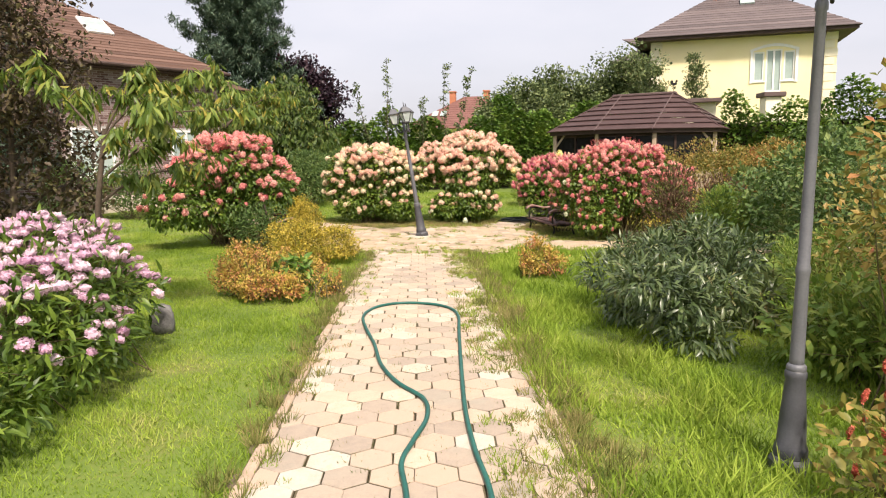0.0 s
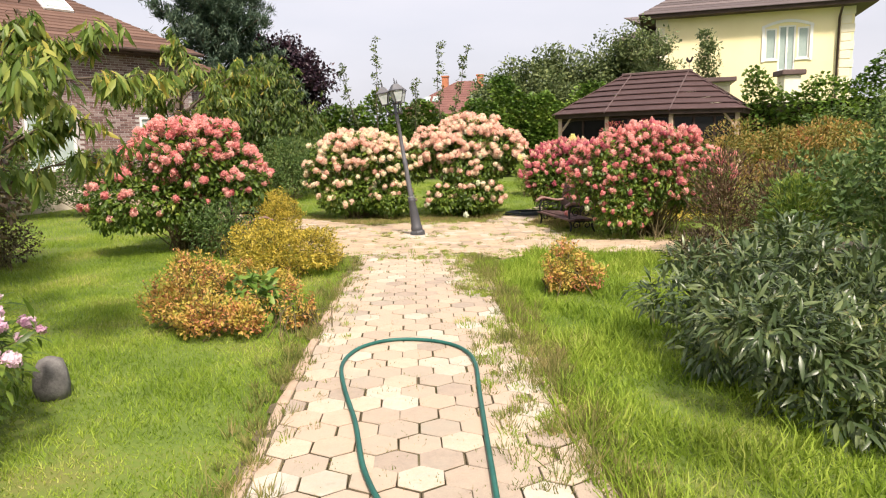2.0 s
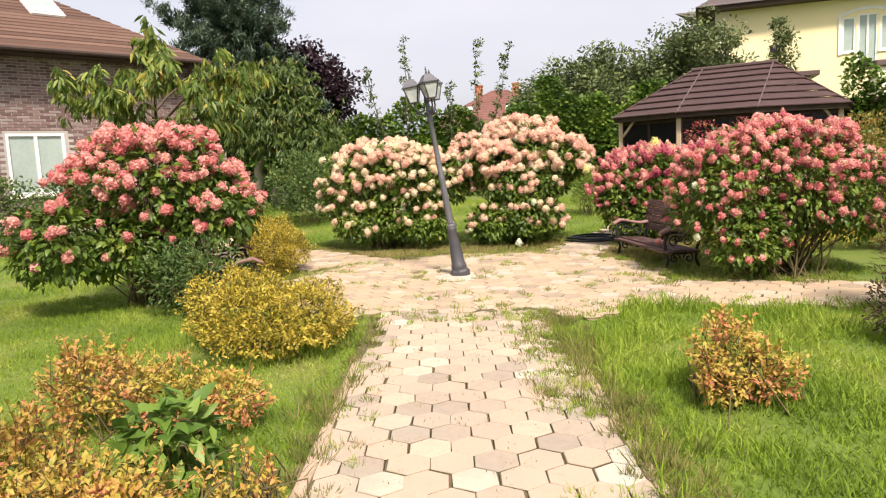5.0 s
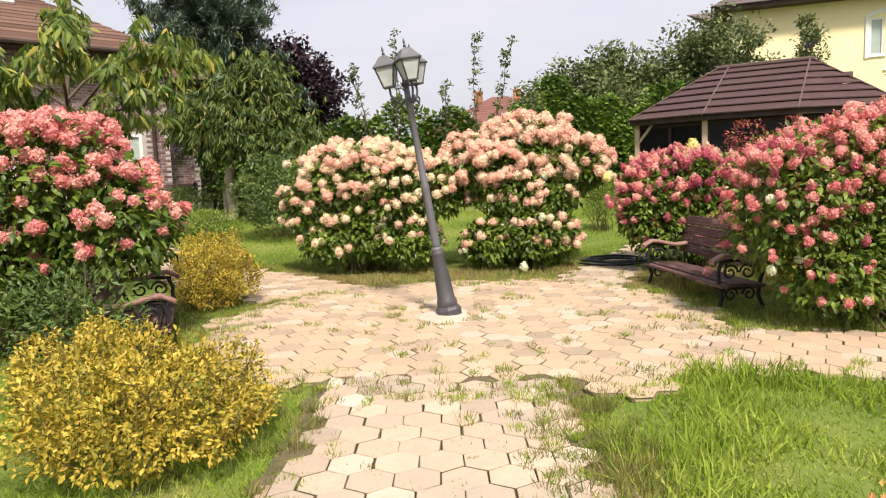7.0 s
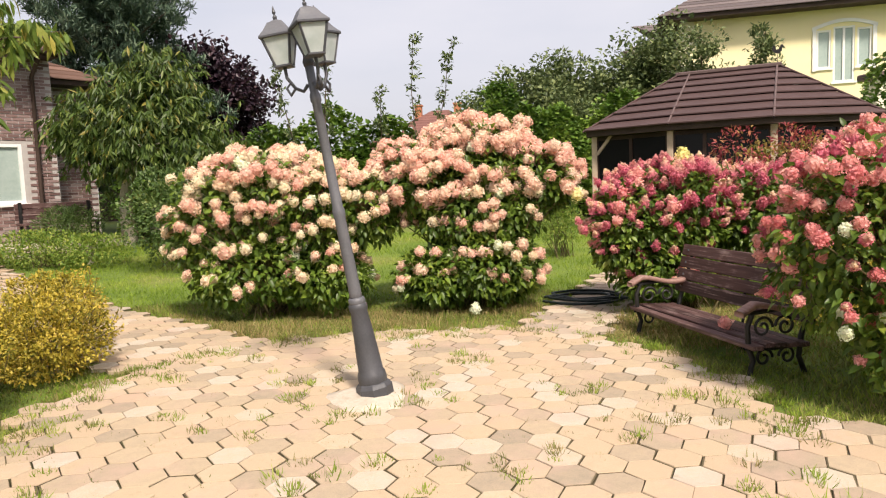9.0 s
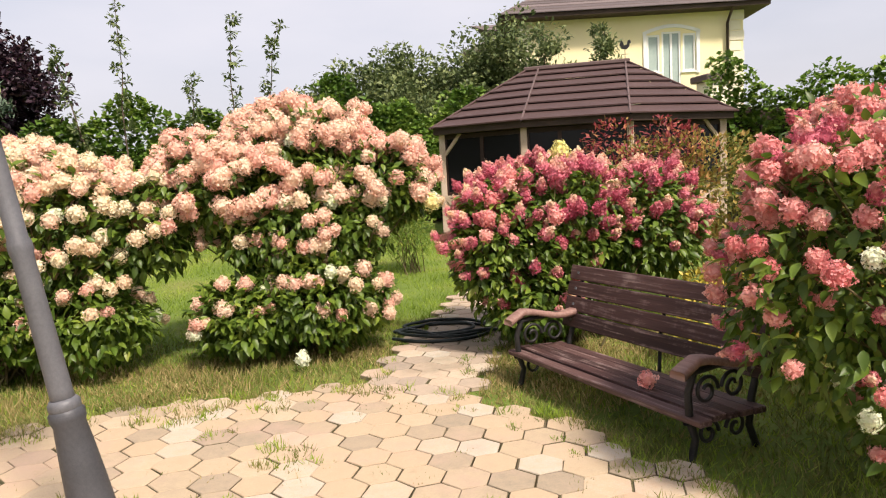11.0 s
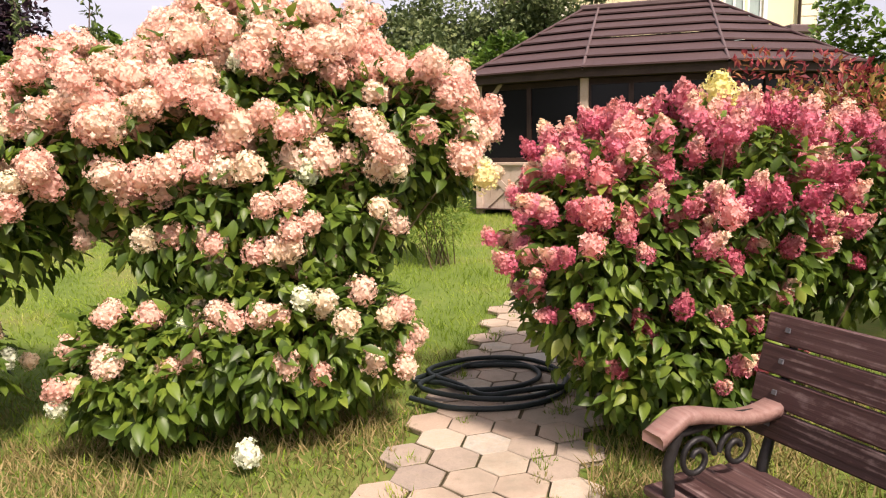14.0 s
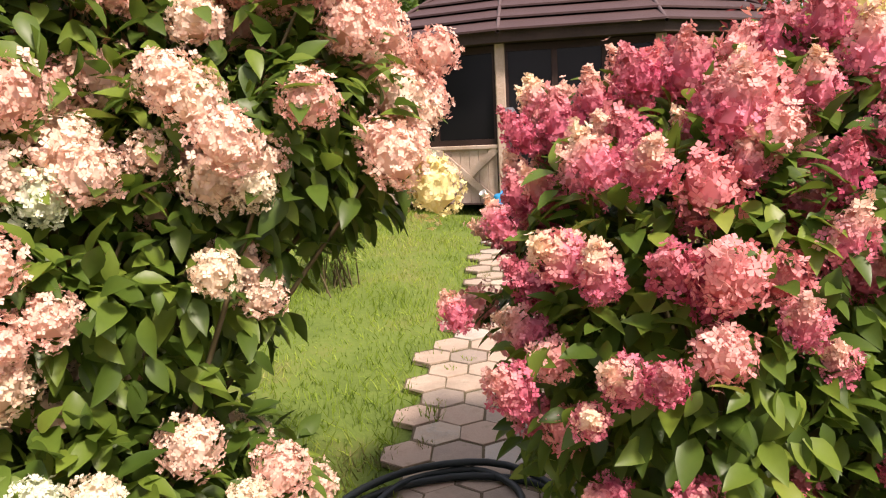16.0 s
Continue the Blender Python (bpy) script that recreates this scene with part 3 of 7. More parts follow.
def on_lobes(lobes, count, r, low=-0.8, shell=0.35):
    """Points in the outer shell of a set of ellipsoids (x, y, z, rx, ry, rz), with outward directions; the inside of other lobes is left free."""
    w = np.array([a[3] * a[4] + a[4] * a[5] + a[3] * a[5] for a in lobes])
    pick = r.choice(len(lobes), size=count, p=w / w.sum())
    d = unit(r.normal(size=(count, 3)))
    d[:, 2] = np.where(d[:, 2] < low, -d[:, 2], d[:, 2])
    c, s = np.array([a[:3] for a in lobes])[pick], np.array([a[3:] for a in lobes])[pick]
    depth = 1 - shell * r.random(count) ** 1.6
    bump_ = 1 + 0.10 * np.sin(d[:, 0] * 7 + pick) * np.sin(d[:, 1] * 6 + 2 * pick) + 0.06 * np.sin(d[:, 2] * 11)
    p = c + d * s * (depth * bump_)[:, None]
    keep = np.ones(count, bool)
    for k, a in enumerate(lobes):
        q = (p - np.array(a[:3])) / np.array(a[3:])
        keep &= (pick == k) | ((q ** 2).sum(1) > 0.62)
    return p[keep], unit(d[keep] / s[keep])


def thinned(p, d, gap, most, r):
    """Points no nearer to each other than gap."""
    got = []
    for k in r.permutation(len(p)):
        g = gap if np.isscalar(gap) else gap[k]
        if all((p[k] - p[j]) @ (p[k] - p[j]) > g * g for j in got):
            got.append(k)
            if len(got) >= most:
                break
    return p[got], d[got]


def foliage(name, p, d, shape, size, material, r, droop=0.0, wild=0.7, vary=0.35):
    n = len(p)
    ways = unit(d + wild * r.normal(size=(n, 3)) + np.array((0, 0, -droop)))
    ups = unit(np.array((0, 0, 1.0)) + 0.5 * d + 0.4 * r.normal(size=(n, 3)))
    return spread(name, shape[0], shape[1], p, ways, ups, size * (1 - vary + 2 * vary * r.random(n)), material, len(shape[0]) > 4)


def panicle(name, material, r, florets=420, wide=0.09, tall=0.11, petal=0.0115, pointed=0.35, rough=0.5):
    """A hydrangea head: a core and many small four-petalled florets, uneven in depth and tilt."""
    k = np.arange(florets) + 0.5
    ph, zz = k * 2.39996, 1 - 2 * k / florets
    d = np.stack([np.sqrt(1 - zz ** 2) * np.cos(ph), np.sqrt(1 - zz ** 2) * np.sin(ph), zz], 1)
    d = unit(d + 0.10 * r.normal(size=d.shape))
    taper = 1 - pointed * np.clip(d[:, 2], 0, 1)
    o = r.random(3) * 6
    lump = 1 + 0.13 * np.sin(5 * d[:, 0] + o[0]) * np.sin(5 * d[:, 1] + o[1]) + 0.10 * np.sin(8 * d[:, 2] + 4 * d[:, 0] + o[2])
    p = d * np.stack([wide * taper, wide * taper, np.full(florets, tall)], 1) * (lump * (0.82 + 0.26 * r.random(florets)))[:, None]
    p[:, 2] += tall
    v = [(0, 0, 0)]
    tris = []
    for q in range(4):
        a = math.pi / 2 * q
        n = len(v)
        for ang, fr, fz in ((a - 0.62, 0.72, 0.10), (a, 1.0, 0.22), (a + 0.62, 0.72, 0.10)):
            v.append((fr * math.cos(ang), fz, fr * math.sin(ang)))
        tris.append((0, n + 2, n + 1, n))
    ways = unit(d + rough * r.normal(size=d.shape))
    data = spread(name, v, [tris], p, ways, unit(r.normal(size=d.shape)), petal * (0.75 + 0.5 * r.random(florets)), material, True)
    bm = bmesh.new()
    bm.from_mesh(data)
    core = bmesh.ops.create_icosphere(bm, subdivisions=1, radius=1.0)["verts"]
    for vert in core:
        t = 1 - pointed * max(0, vert.co.z)
        vert.co = Vector((vert.co.x * wide * 0.80 * t, vert.co.y * wide * 0.80 * t, vert.co.z * tall * 0.80 + tall))
    bm.to_mesh(data)
    bm.free()
    return data


rp = np.random.default_rng(11)
HEADS = {
    "cream": [panicle("cream_head", M_CREAM, rp, 250, 0.092, 0.080, 0.0138, 0.30, 0.5) for _ in range(6)],
    "rose": [panicle("rose_head", M_ROSE, rp, 210, 0.066, 0.105, 0.0142, 0.66, 0.75) for _ in range(6)],
    "coral": [panicle("coral_head", M_CORAL, rp, 150, 0.085, 0.085, 0.0170, 0.4, 0.7) for _ in range(4)],
    "white": [panicle("white_head", M_WHITEFL, rp, 180, 0.075, 0.08, 0.0155, 0.3) for _ in range(2)],
    "ivory": [panicle("ivory_head", M_IVORY, rp, 210, 0.082, 0.078, 0.0140, 0.25, 0.5) for _ in range(3)],
    "lemon": [panicle("lemon_head", M_LEMON, rp, 230, 0.085, 0.105, 0.0135, 0.4) for _ in range(2)],
}


def stems_of(base, tips, r, radius=0.012, spread_=0.25):
    lines = []
    for t in tips:
        b = np.array(base) + np.array((r.normal() * spread_, r.normal() * spread_, 0))
        mid = b * 0.55 + np.array(t) * 0.45 + np.array((r.normal() * 0.06, r.normal() * 0.06, 0.12))
        lines.append([(b, radius), ((b + mid) / 2, radius * 0.9), (mid, radius * 0.8), ((mid + np.array(t)) / 2, radius * 0.6), (np.array(t), radius * 0.35)])
    return lines


def hydrangea(label, base, lobes, leaves, heads, kinds, gap, seed, leaf=0.115, low=-0.6, topheavy=0.35, head_size=1.0, group="panicle hydrangeas", face=None, extra=(), clump=1.75, crowd=4.0, tiers=0.0):
    """A panicle hydrangea: stems, leaves, and every flower head a part of its own."""
    r = np.random.default_rng(seed)
    bush = thing("hydrangea_bush", pose(base[0], base[1], rise(base[1])), label, "flowering shrub", group)
    o = np.array((base[0], base[1], rise(base[1])))
    p, d = on_lobes(lobes, leaves, r, -0.9, 0.5)
    ok = p[:, 2] > o[2] + 0.06
    p, d = p[ok], d[ok]
    part("foliage", foliage("foliage", p - o, d, broad_leaf(0.50, 0.18, 0.3), leaf, M_HYLEAF, r, 0.35), M_HYLEAF, bush)
    hp, hd = on_lobes(lobes, 6000, r, -0.9, 0.08)
    lows = np.array([a[2] - a[5] for a in lobes]).min()
    tops = np.array([a[2] + a[5] for a in lobes]).max()
    rel = (hp[:, 2] - lows) / (tops - lows)
    ok = (hp[:, 2] > o[2] + 0.14) & (hd[:, 2] > low) & (r.random(len(hp)) < topheavy + (1 - topheavy) * rel)
    if tiers:                                   # heads stand in loose storeys with leaves between
        wave = np.sin(hp[:, 2] * 6.28 / tiers + 1.6 * np.sin(hp[:, 0] * 2.7 + seed) + 1.1 * np.sin(hp[:, 1] * 3.1))
        ok &= r.random(len(hp)) < np.clip(0.72 + 1.2 * wave, 0.12, 1)
    if face is not None:
        ok &= (hd @ np.array(face)) > -0.45
    hp, hd = thinned(hp[ok], hd[ok], gap * clump * (1.35 - 0.72 * np.clip(rel[ok], 0, 1)), heads, r)
    many_p, many_d = [], []
    for q, w in zip(hp, hd):                    # heads crowd together at the ends of the branches
        z = min(1, max(0, (q[2] - lows) / (tops - lows)))
        side = unit(np.cross(w, np.array([(0, 0, 1.0)])) + 1e-4)[0]
        for k in range(1 + r.binomial(int(round(min(1, crowd) + crowd * z)), 0.6)):
            off = 0 if k == 0 else 1
            many_p.append(q + off * (side * r.normal() * 0.115 * head_size + r.normal(size=3) * np.array((0.05, 0.05, 0.032)) + np.array((0, 0, -0.02 * k))))
            many_d.append(w)
    hp, hd = thinned(np.array(many_p), np.array(many_d), gap * 0.52, 999, r)
    tips = []
    names = list(kinds)
    weights = np.array([kinds[k] for k in names], float)
    for q, w in zip(hp, hd):
        z = (q[2] - lows) / (tops - lows)
        way = Vector(w) * 0.75 + Vector((0, 0, 0.45)) + Vector(r.normal(size=3) * 0.22)
        size = head_size * (0.50 + 0.36 * min(1, max(0, z)) + 0.34 * r.random())
        kind = names[r.choice(len(names), p=weights / weights.sum())]
        if kind == "cream" and r.random() < 0.42 - 0.6 * z:
            kind = "ivory"
        if "white" in names and z < 0.35 and r.random() < 0.13:
            kind = "white"
        ob = new("flower_head", HEADS[kind][r.integers(len(HEADS[kind]))])
        ob.parent = bush
        ob.matrix_local = Matrix.Translation(Vector(q - o) - way.normalized() * 0.03) @ way.to_track_quat("Z", "Y").to_matrix().to_4x4() @ Matrix.Rotation(r.random() * 6.28, 4, "Z") @ Matrix.Scale(size, 4)
        tips.append(q - o)
    for kind, x, y, z, size in extra:
        ob = new("flower_head", HEADS[kind][0])
        ob.parent = bush
        ob.matrix_local = Matrix.Translation(Vector((x, y, z)) - Vector(o)) @ Matrix.Scale(size, 4)
    tips += [q - o for q in p[r.choice(len(p), 30)]]
    part("branching", tubes("branching", stems_of((0, 0, -0.03), tips[:90], r, 0.011, 0.16), M_STEM, 5), M_STEM, bush)
    return bush


def clumped(lobes, n, seed, size=0.5):
    """Each mound broken into smaller uneven ones about its rim."""
    r = np.random.default_rng(seed)
    out = []
    for x, y, z, a, b, c in lobes:
        out.append((x, y, z, a * 0.7, b * 0.7, c * 0.7))
        for d in unit(r.normal(size=(n, 3))):
            k = size * (0.6 + 0.6 * r.random())
            out.append((x + d[0] * a * 0.72, y + d[1] * b * 0.72, max(z + d[2] * c * 0.72, 0.1), a * k, b * k, c * k * 0.8))
    return out


def small_shrub(name, label, base, lobes, leaves, shape, size, material, seed, group="", category="shrub", wild=0.7, droop=0.0, stems=20, shell=0.45, vary=0.35):
    r = np.random.default_rng(seed)
    bush = thing(name, pose(base[0], base[1], rise(base[1])), label, category, group)
    o = np.array((base[0], base[1], rise(base[1])))
    p, d = on_lobes(lobes, leaves, r, -0.9, shell)
    ok = p[:, 2] > o[2] + 0.02
    p, d = p[ok], d[ok]
    part("foliage", foliage("foliage", p - o, d, shape, size, material, r, droop, wild, vary), material, bush)
    tips = p[r.choice(len(p), stems)] - o
    part("branching", tubes("branching", stems_of((0, 0, -0.03), tips, r, 0.007, 0.14), M_STEM, 5), M_STEM, bush)
    return bush


def limbs(base, height, r, count, reach, lean=(0, 0), radius=0.1, first=0.35):
    """Trunk and limbs as tube lines, and the limb tips."""
    b = np.array(base, float)
    top = b + np.array((lean[0], lean[1], height))
    n = 7
    trunk = []
    for k in range(n + 1):
        f = k / n
        trunk.append((b + (top - b) * f + np.array((r.normal(), r.normal(), 0)) * 0.02 * height * f * (1 - f) * 2, radius * (1 - 0.8 * f) + (0.35 * radius if k == 0 else 0)))
    lines, tips = [trunk], []
    for k in range(count):
        f = first + (1 - first) * (k + 0.5) / count
        at = b + (top - b) * f
        a = k * 2.4 + r.normal() * 0.3
        out = reach * (0.6 + 0.5 * r.random()) * (1.15 - 0.6 * f)
        tip = at + np.array((math.cos(a) * out, math.sin(a) * out, out * (0.55 + 0.3 * r.normal())))
        mid = (at + tip) / 2 + np.array((0, 0, 0.1 * out))
        rr = radius * (1 - 0.75 * f) * 0.6
        lines.append([(at, rr), (mid, rr * 0.65), (tip, rr * 0.25)])
        tips += [mid, tip]
        for q in range(3):
            t2 = mid + (tip - mid) * r.random() + r.normal(size=3) * out * 0.3
            lines.append([(mid, rr * 0.4), ((mid + t2) / 2 + np.array((0, 0, 0.04)), rr * 0.3), (t2, rr * 0.12)])
            tips.append(t2)
    return lines, np.array(tips)


def tree(name, label, base, height, clumps, leaves, shape, size, material, seed, bark=None, lean=(0, 0), radius=0.12, reach=1.5, droop=0.3, wild=0.8, clump=0.5, category="tree", count=12, first=0.35, group=""):
    """A tree: a tapering trunk with limbs, and a crown of leaves in uneven clumps round the twigs."""
    r = np.random.default_rng(seed)
    z = rise(base[1])
    top = thing(name, pose(base[0], base[1], z), label, category, group)
    lines, tips = limbs((0, 0, -0.05), height, r, count, reach, lean, radius, first)
    part("trunk", tubes("trunk", lines, bark or M_BARK, 7), bark or M_BARK, top)
    cs = np.concatenate([tips, tips[r.choice(len(tips), clumps)] + r.normal(size=(clumps, 3)) * reach * 0.28])
    which = r.choice(len(cs), leaves)
    d = unit(r.normal(size=(leaves, 3)))
    rad = clump * (0.55 + 0.6 * r.random(len(cs)))[which]
    p = cs[which] + d * (rad * r.random(leaves) ** 0.45)[:, None] * np.array((1, 1, 0.8))
    part("crown", foliage("crown", p, d, shape, size, material, r, droop, wild), material, top)
    return top


def arching(a, b, rad, r, sag=0.12, n=6):
    """A bent limb between two points, thinning outwards, as a tube line."""
    a, b = np.array(a, float), np.array(b, float)
    reach = np.linalg.norm(b - a)
    bow = np.array((r.normal() * 0.04, r.normal() * 0.04, sag)) * reach
    return [(a + (b - a) * f + bow * 4 * f * (1 - f), rad * (1 - 0.75 * f)) for f in np.linspace(0, 1, n)]


def cherry_tree(label, base, trunk, limb_ends, seed, leaf=0.17, twigs=5, bunch=12, radius=0.04, twig_reach=0.45, material=None, bark=None, wide=0.30, name="cherry_tree", group="cherry trees", more=(), plain=False):
    """A young fruit tree: bent limbs that fork into twigs, with bunches of long leaves hanging from them."""
    r = np.random.default_rng(seed)
    z0 = rise(base[1])
    top = thing(name, pose(base[0], base[1], z0), label, "tree", group)
    o = np.array((base[0], base[1], z0))
    knots = [np.array((0, 0, -0.05))] + [np.array(p, float) - o for p in trunk]
    lines = [[(p, radius * (1.25 - 0.8 * k / len(knots))) for k, p in enumerate(knots)]]
    nodes = []
    for start, tip in limb_ends:
        a = np.array(start, float) - o
        b = np.array(tip, float) - o
        main = arching(a, b, radius * 0.5, r)
        lines.append(main)
        reach = np.linalg.norm(b - a)
        for k in range(twigs):
            f = 0.3 + 0.7 * (k + r.random()) / twigs
            i = min(int(f * 5), 4)
            at = main[i][0] + (main[i + 1][0] - main[i][0]) * (f * 5 - i)
            out = unit(((b - a) / reach * 0.8 + r.normal(size=3) * np.array((0.8, 0.8, 0.35)))[None])[0]
            end = at + out * twig_reach * (0.4 + 0.8 * r.random())
            tw = arching(at, end, radius * 0.16, r, 0.1, 4)
            lines.append(tw)
            nodes += [(tw[j][0], out) for j in (1, 2, 3)]
        nodes += [(q[0], (b - a) / reach) for q in main[3:]]
    nodes += [(np.array(q, float) - o, w) for q, w in more]
    part("trunk", tubes("trunk", lines, bark or M_BARK, 6), bark or M_BARK, top)
    c = np.repeat(np.array([q for q, _ in nodes]), bunch, axis=0)
    w = np.repeat(np.array([v for _, v in nodes]), bunch, axis=0)
    n = len(c)
    keep = r.random(n) < 0.85
    p = c + r.normal(size=(n, 3)) * 0.028
    ways = unit(0.28 * w + r.normal(size=(n, 3)) * np.array((0.42, 0.42, 0.22)) + np.array((0, 0, -0.85)))
    ups = unit(w * 0.6 + r.normal(size=(n, 3)) * 0.5 + np.array((0, 0, 0.3)))
    v, f = small_leaf(wide, 0.05) if plain else leaf_shape(wide, 0.14, 0.18)
    mat = material or M_PEACH
    part("crown", spread("crown", v, f, p[keep], ways[keep], ups[keep], (leaf * (0.65 + 0.6 * r.random(n)))[keep], mat, True), mat, top)
    return top


# ---- buildings ----
def hip_roof(bm, x0, x1, y0, y1, z0, slope, ridge_y=None, rows=12, lip=0.02):
    """Stepped courses of a hipped roof over a rectangle; the ridge runs along x."""
    half = (y1 - y0) / 2
    h = half * slope
    prev = None
    for k in range(rows):
        f0, f1 = k / rows, (k + 1) / rows
        a, b = half * f0, half * f1
        za, zb = z0 + h * f0 + lip, z0 + h * f1
        lo = [(x0 + a, y0 + a, za), (x1 - a, y0 + a, za), (x1 - a, y1 - a, za), (x0 + a, y1 - a, za)]
        hi = [(x0 + b, y0 + b, zb), (x1 - b, y0 + b, zb), (x1 - b, y1 - b, zb), (x0 + b, y1 - b, zb)]
        under = [(p[0], p[1], p[2] - lip) for p in lo]
        for q in range(4):
            q2 = (q + 1) % 4
            v = [bm.verts.new(c) for c in (under[q], under[q2], lo[q2], lo[q])]
            bm.faces.new(v)
            v = [bm.verts.new(c) for c in (lo[q], lo[q2], hi[q2], hi[q])]
            if (v[0].co - v[1].co).length > 1e-4 and (v[2].co - v[3].co).length > 1e-4:
                bm.faces.new(v)
            elif (v[0].co - v[1].co).length > 1e-4:
                bm.faces.new(v[:3])
    return bm


def framed_window(parent, m, wide, high, pane, bars=1, arch=0.0, surround=True):
    """A window lying in the plane y = 0 of m, its outside towards -y; parts: frame, sill, panes."""
    bm = bmesh.new()
    t = 0.07
    box(bm, -wide / 2, -wide / 2 + t, -0.06, 0.05, 0, high)
    box(bm, wide / 2 - t, wide / 2, -0.06, 0.05, 0, high)
    box(bm, -wide / 2 + t, wide / 2 - t, -0.06, 0.05, 0, t)
    box(bm, -wide / 2 + t, wide / 2 - t, -0.06, 0.05, high - t, high)
    step = wide / (bars + 1)
    for k in range(bars):
        x = -wide / 2 + step * (k + 1)
        box(bm, x - t * 0.6, x + t * 0.6, -0.055, 0.05, t, high - t)
    w = part("window", bm, M_WHITE, parent, "white framed window")
    w.matrix_local = m
    bm = bmesh.new()
    box(bm, -wide / 2 - 0.08, wide / 2 + 0.08, -0.14, 0.03, -0.07, -0.004, None, 0.008)
    part("sill", bm, M_WHITE, w)
    for k in range(bars + 1):
        x = -wide / 2 + step * k
        part("pane", one_box(x + t * 0.6, x + step - t * 0.6, -0.01, 0.01, t, high - t), pane, w)
    return w


# brick house
HC, HU, HN = Vector((-9.4, 24.9, 0)), Vector((0.62, 0.785, 0)), Vector((0.785, -0.62, 0))
house_m = Matrix(((HU.x, -HN.x, 0, HC.x), (HU.y, -HN.y, 0, HC.y), (0, 0, 1, 0), (0, 0, 0, 1)))
brick_house = thing("brick_house", house_m, "brown brick house with a hipped brown tile roof and white windows", "house")
OPEN = [(-5.35, -3.95, 1.15, 2.76), (-1.92, -0.76, 1.40, 2.76)]


def wall_with_openings(u0, u1, z0, z1, depth, holes):
    """One closed wall mesh with openings cut right through it."""
    bm = bmesh.new()
    us = sorted({u0, u1} | {min(max(h[k], u0), u1) for h in holes for k in (0, 1)})
    zs = sorted({z0, z1} | {min(max(h[k], z0), z1) for h in holes for k in (2, 3)})
    found = {}

    def corner(i, j, y):
        if (i, j, y) not in found:
            found[(i, j, y)] = bm.verts.new((us[i], y, zs[j]))
        return found[(i, j, y)]

    def solid(i, j):
        if not (0 <= i < len(us) - 1 and 0 <= j < len(zs) - 1):
            return False
        u, z = (us[i] + us[i + 1]) / 2, (zs[j] + zs[j + 1]) / 2
        return not any(h[0] < u < h[1] and h[2] < z < h[3] for h in holes)

    for i in range(len(us) - 1):
        for j in range(len(zs) - 1):
            if not solid(i, j):
                continue
            bm.faces.new((corner(i, j, 0), corner(i + 1, j, 0), corner(i + 1, j + 1, 0), corner(i, j + 1, 0)))
            bm.faces.new((corner(i, j, depth), corner(i, j + 1, depth), corner(i + 1, j + 1, depth), corner(i + 1, j, depth)))
            for di, dj, a, b in ((-1, 0, (i, j + 1), (i, j)), (1, 0, (i + 1, j), (i + 1, j + 1)), (0, -1, (i, j), (i + 1, j)), (0, 1, (i + 1, j + 1), (i, j + 1))):
                if not solid(i + di, j + dj):
                    bm.faces.new((corner(*b, 0), corner(*a, 0), corner(*a, depth), corner(*b, depth)))
    return bm


part("wall", wall_with_openings(-14, 0, 0, 4.75, 0.4, OPEN), M_MORTAR, brick_house, "brick wall with pale joints")
part("wall", one_box(-0.4, 0, 0.4, 9, 0, 4.75), M_MORTAR, brick_house)
part("wall", one_box(-14, -13.6, 0.4, 9, 0, 4.75), M_MORTAR, brick_house)
part("wall", one_box(-13.6, -0.4, 8.6, 9, 0, 4.75), M_MORTAR, brick_house)
bm = bmesh.new()
box(bm, 0.004, 1.45, 1.2, 1.5, 0, 4.3)
box(bm, 1.2, 1.45, 1.5, 7, 0, 4.3)
part("wing_wall", bm, M_MORTAR, brick_house, "set-back brick wing")
part("wing_soffit", one_box(0.02, 1.75, 0.6, 7.4, 4.3, 4.42), M_SOFFIT, brick_house)
part("wing_roof", hip_roof(bmesh.new(), -2.5, 1.85, 0.5, 7.5, 4.42, 0.5, rows=12, lip=0.025), M_TILEROOF, brick_house, "lower brown tile roof of the wing")
eave = bmesh.new()
box(eave, -14.7, 0.0, -0.62, 9.6, 4.72, 4.84)
part("soffit", eave, M_SOFFIT, brick_house, "dark stained soffit boards")
part("roof", hip_roof(bmesh.new(), -14.8, 0.1, -0.72, 9.7, 4.84, 0.62, rows=26, lip=0.025), M_TILEROOF, brick_house, "brown tile roof")
bm = bmesh.new()
bmesh.ops.create_cone(bm, cap_ends=True, segments=8, radius1=0.06, radius2=0.06, depth=14.9, matrix=Matrix.Translation((-7.35, -0.78, 4.8)) @ Matrix.Rotation(math.pi / 2, 4, "Y"))
part("gutter", bm, M_SOFFIT, brick_house)
part("downpipe", tubes("downpipe", [[((-0.45, -0.7, 4.75), 0.05), ((-0.45, -0.12, 4.3), 0.05), ((-0.45, -0.08, 2.0), 0.05), ((-0.45, -0.08, 0.5), 0.05)]], M_SOFFIT, 8), M_SOFFIT, brick_house, "dark brown downpipe")
part("downpipe", tubes("downpipe", [[((-5.75, -0.7, 4.75), 0.05), ((-5.75, -0.12, 4.3), 0.05), ((-5.75, -0.08, 2.0), 0.05), ((-5.75, -0.08, 0.5), 0.05)]], M_SOFFIT, 8), M_SOFFIT, brick_house, "dark brown downpipe")
for u0, u1, z0, z1 in OPEN:
    framed_window(brick_house, Matrix.Translation(((u0 + u1) / 2, 0.06, z0)), u1 - u0, z1 - z0, M_PALEPANE, 1)
roof_window = part("roof_window", one_box(-0.45, 0.45, -0.6, 0.6, 0.0, 0.1, 0.02), M_WHITE, brick_house, "white framed roof window")
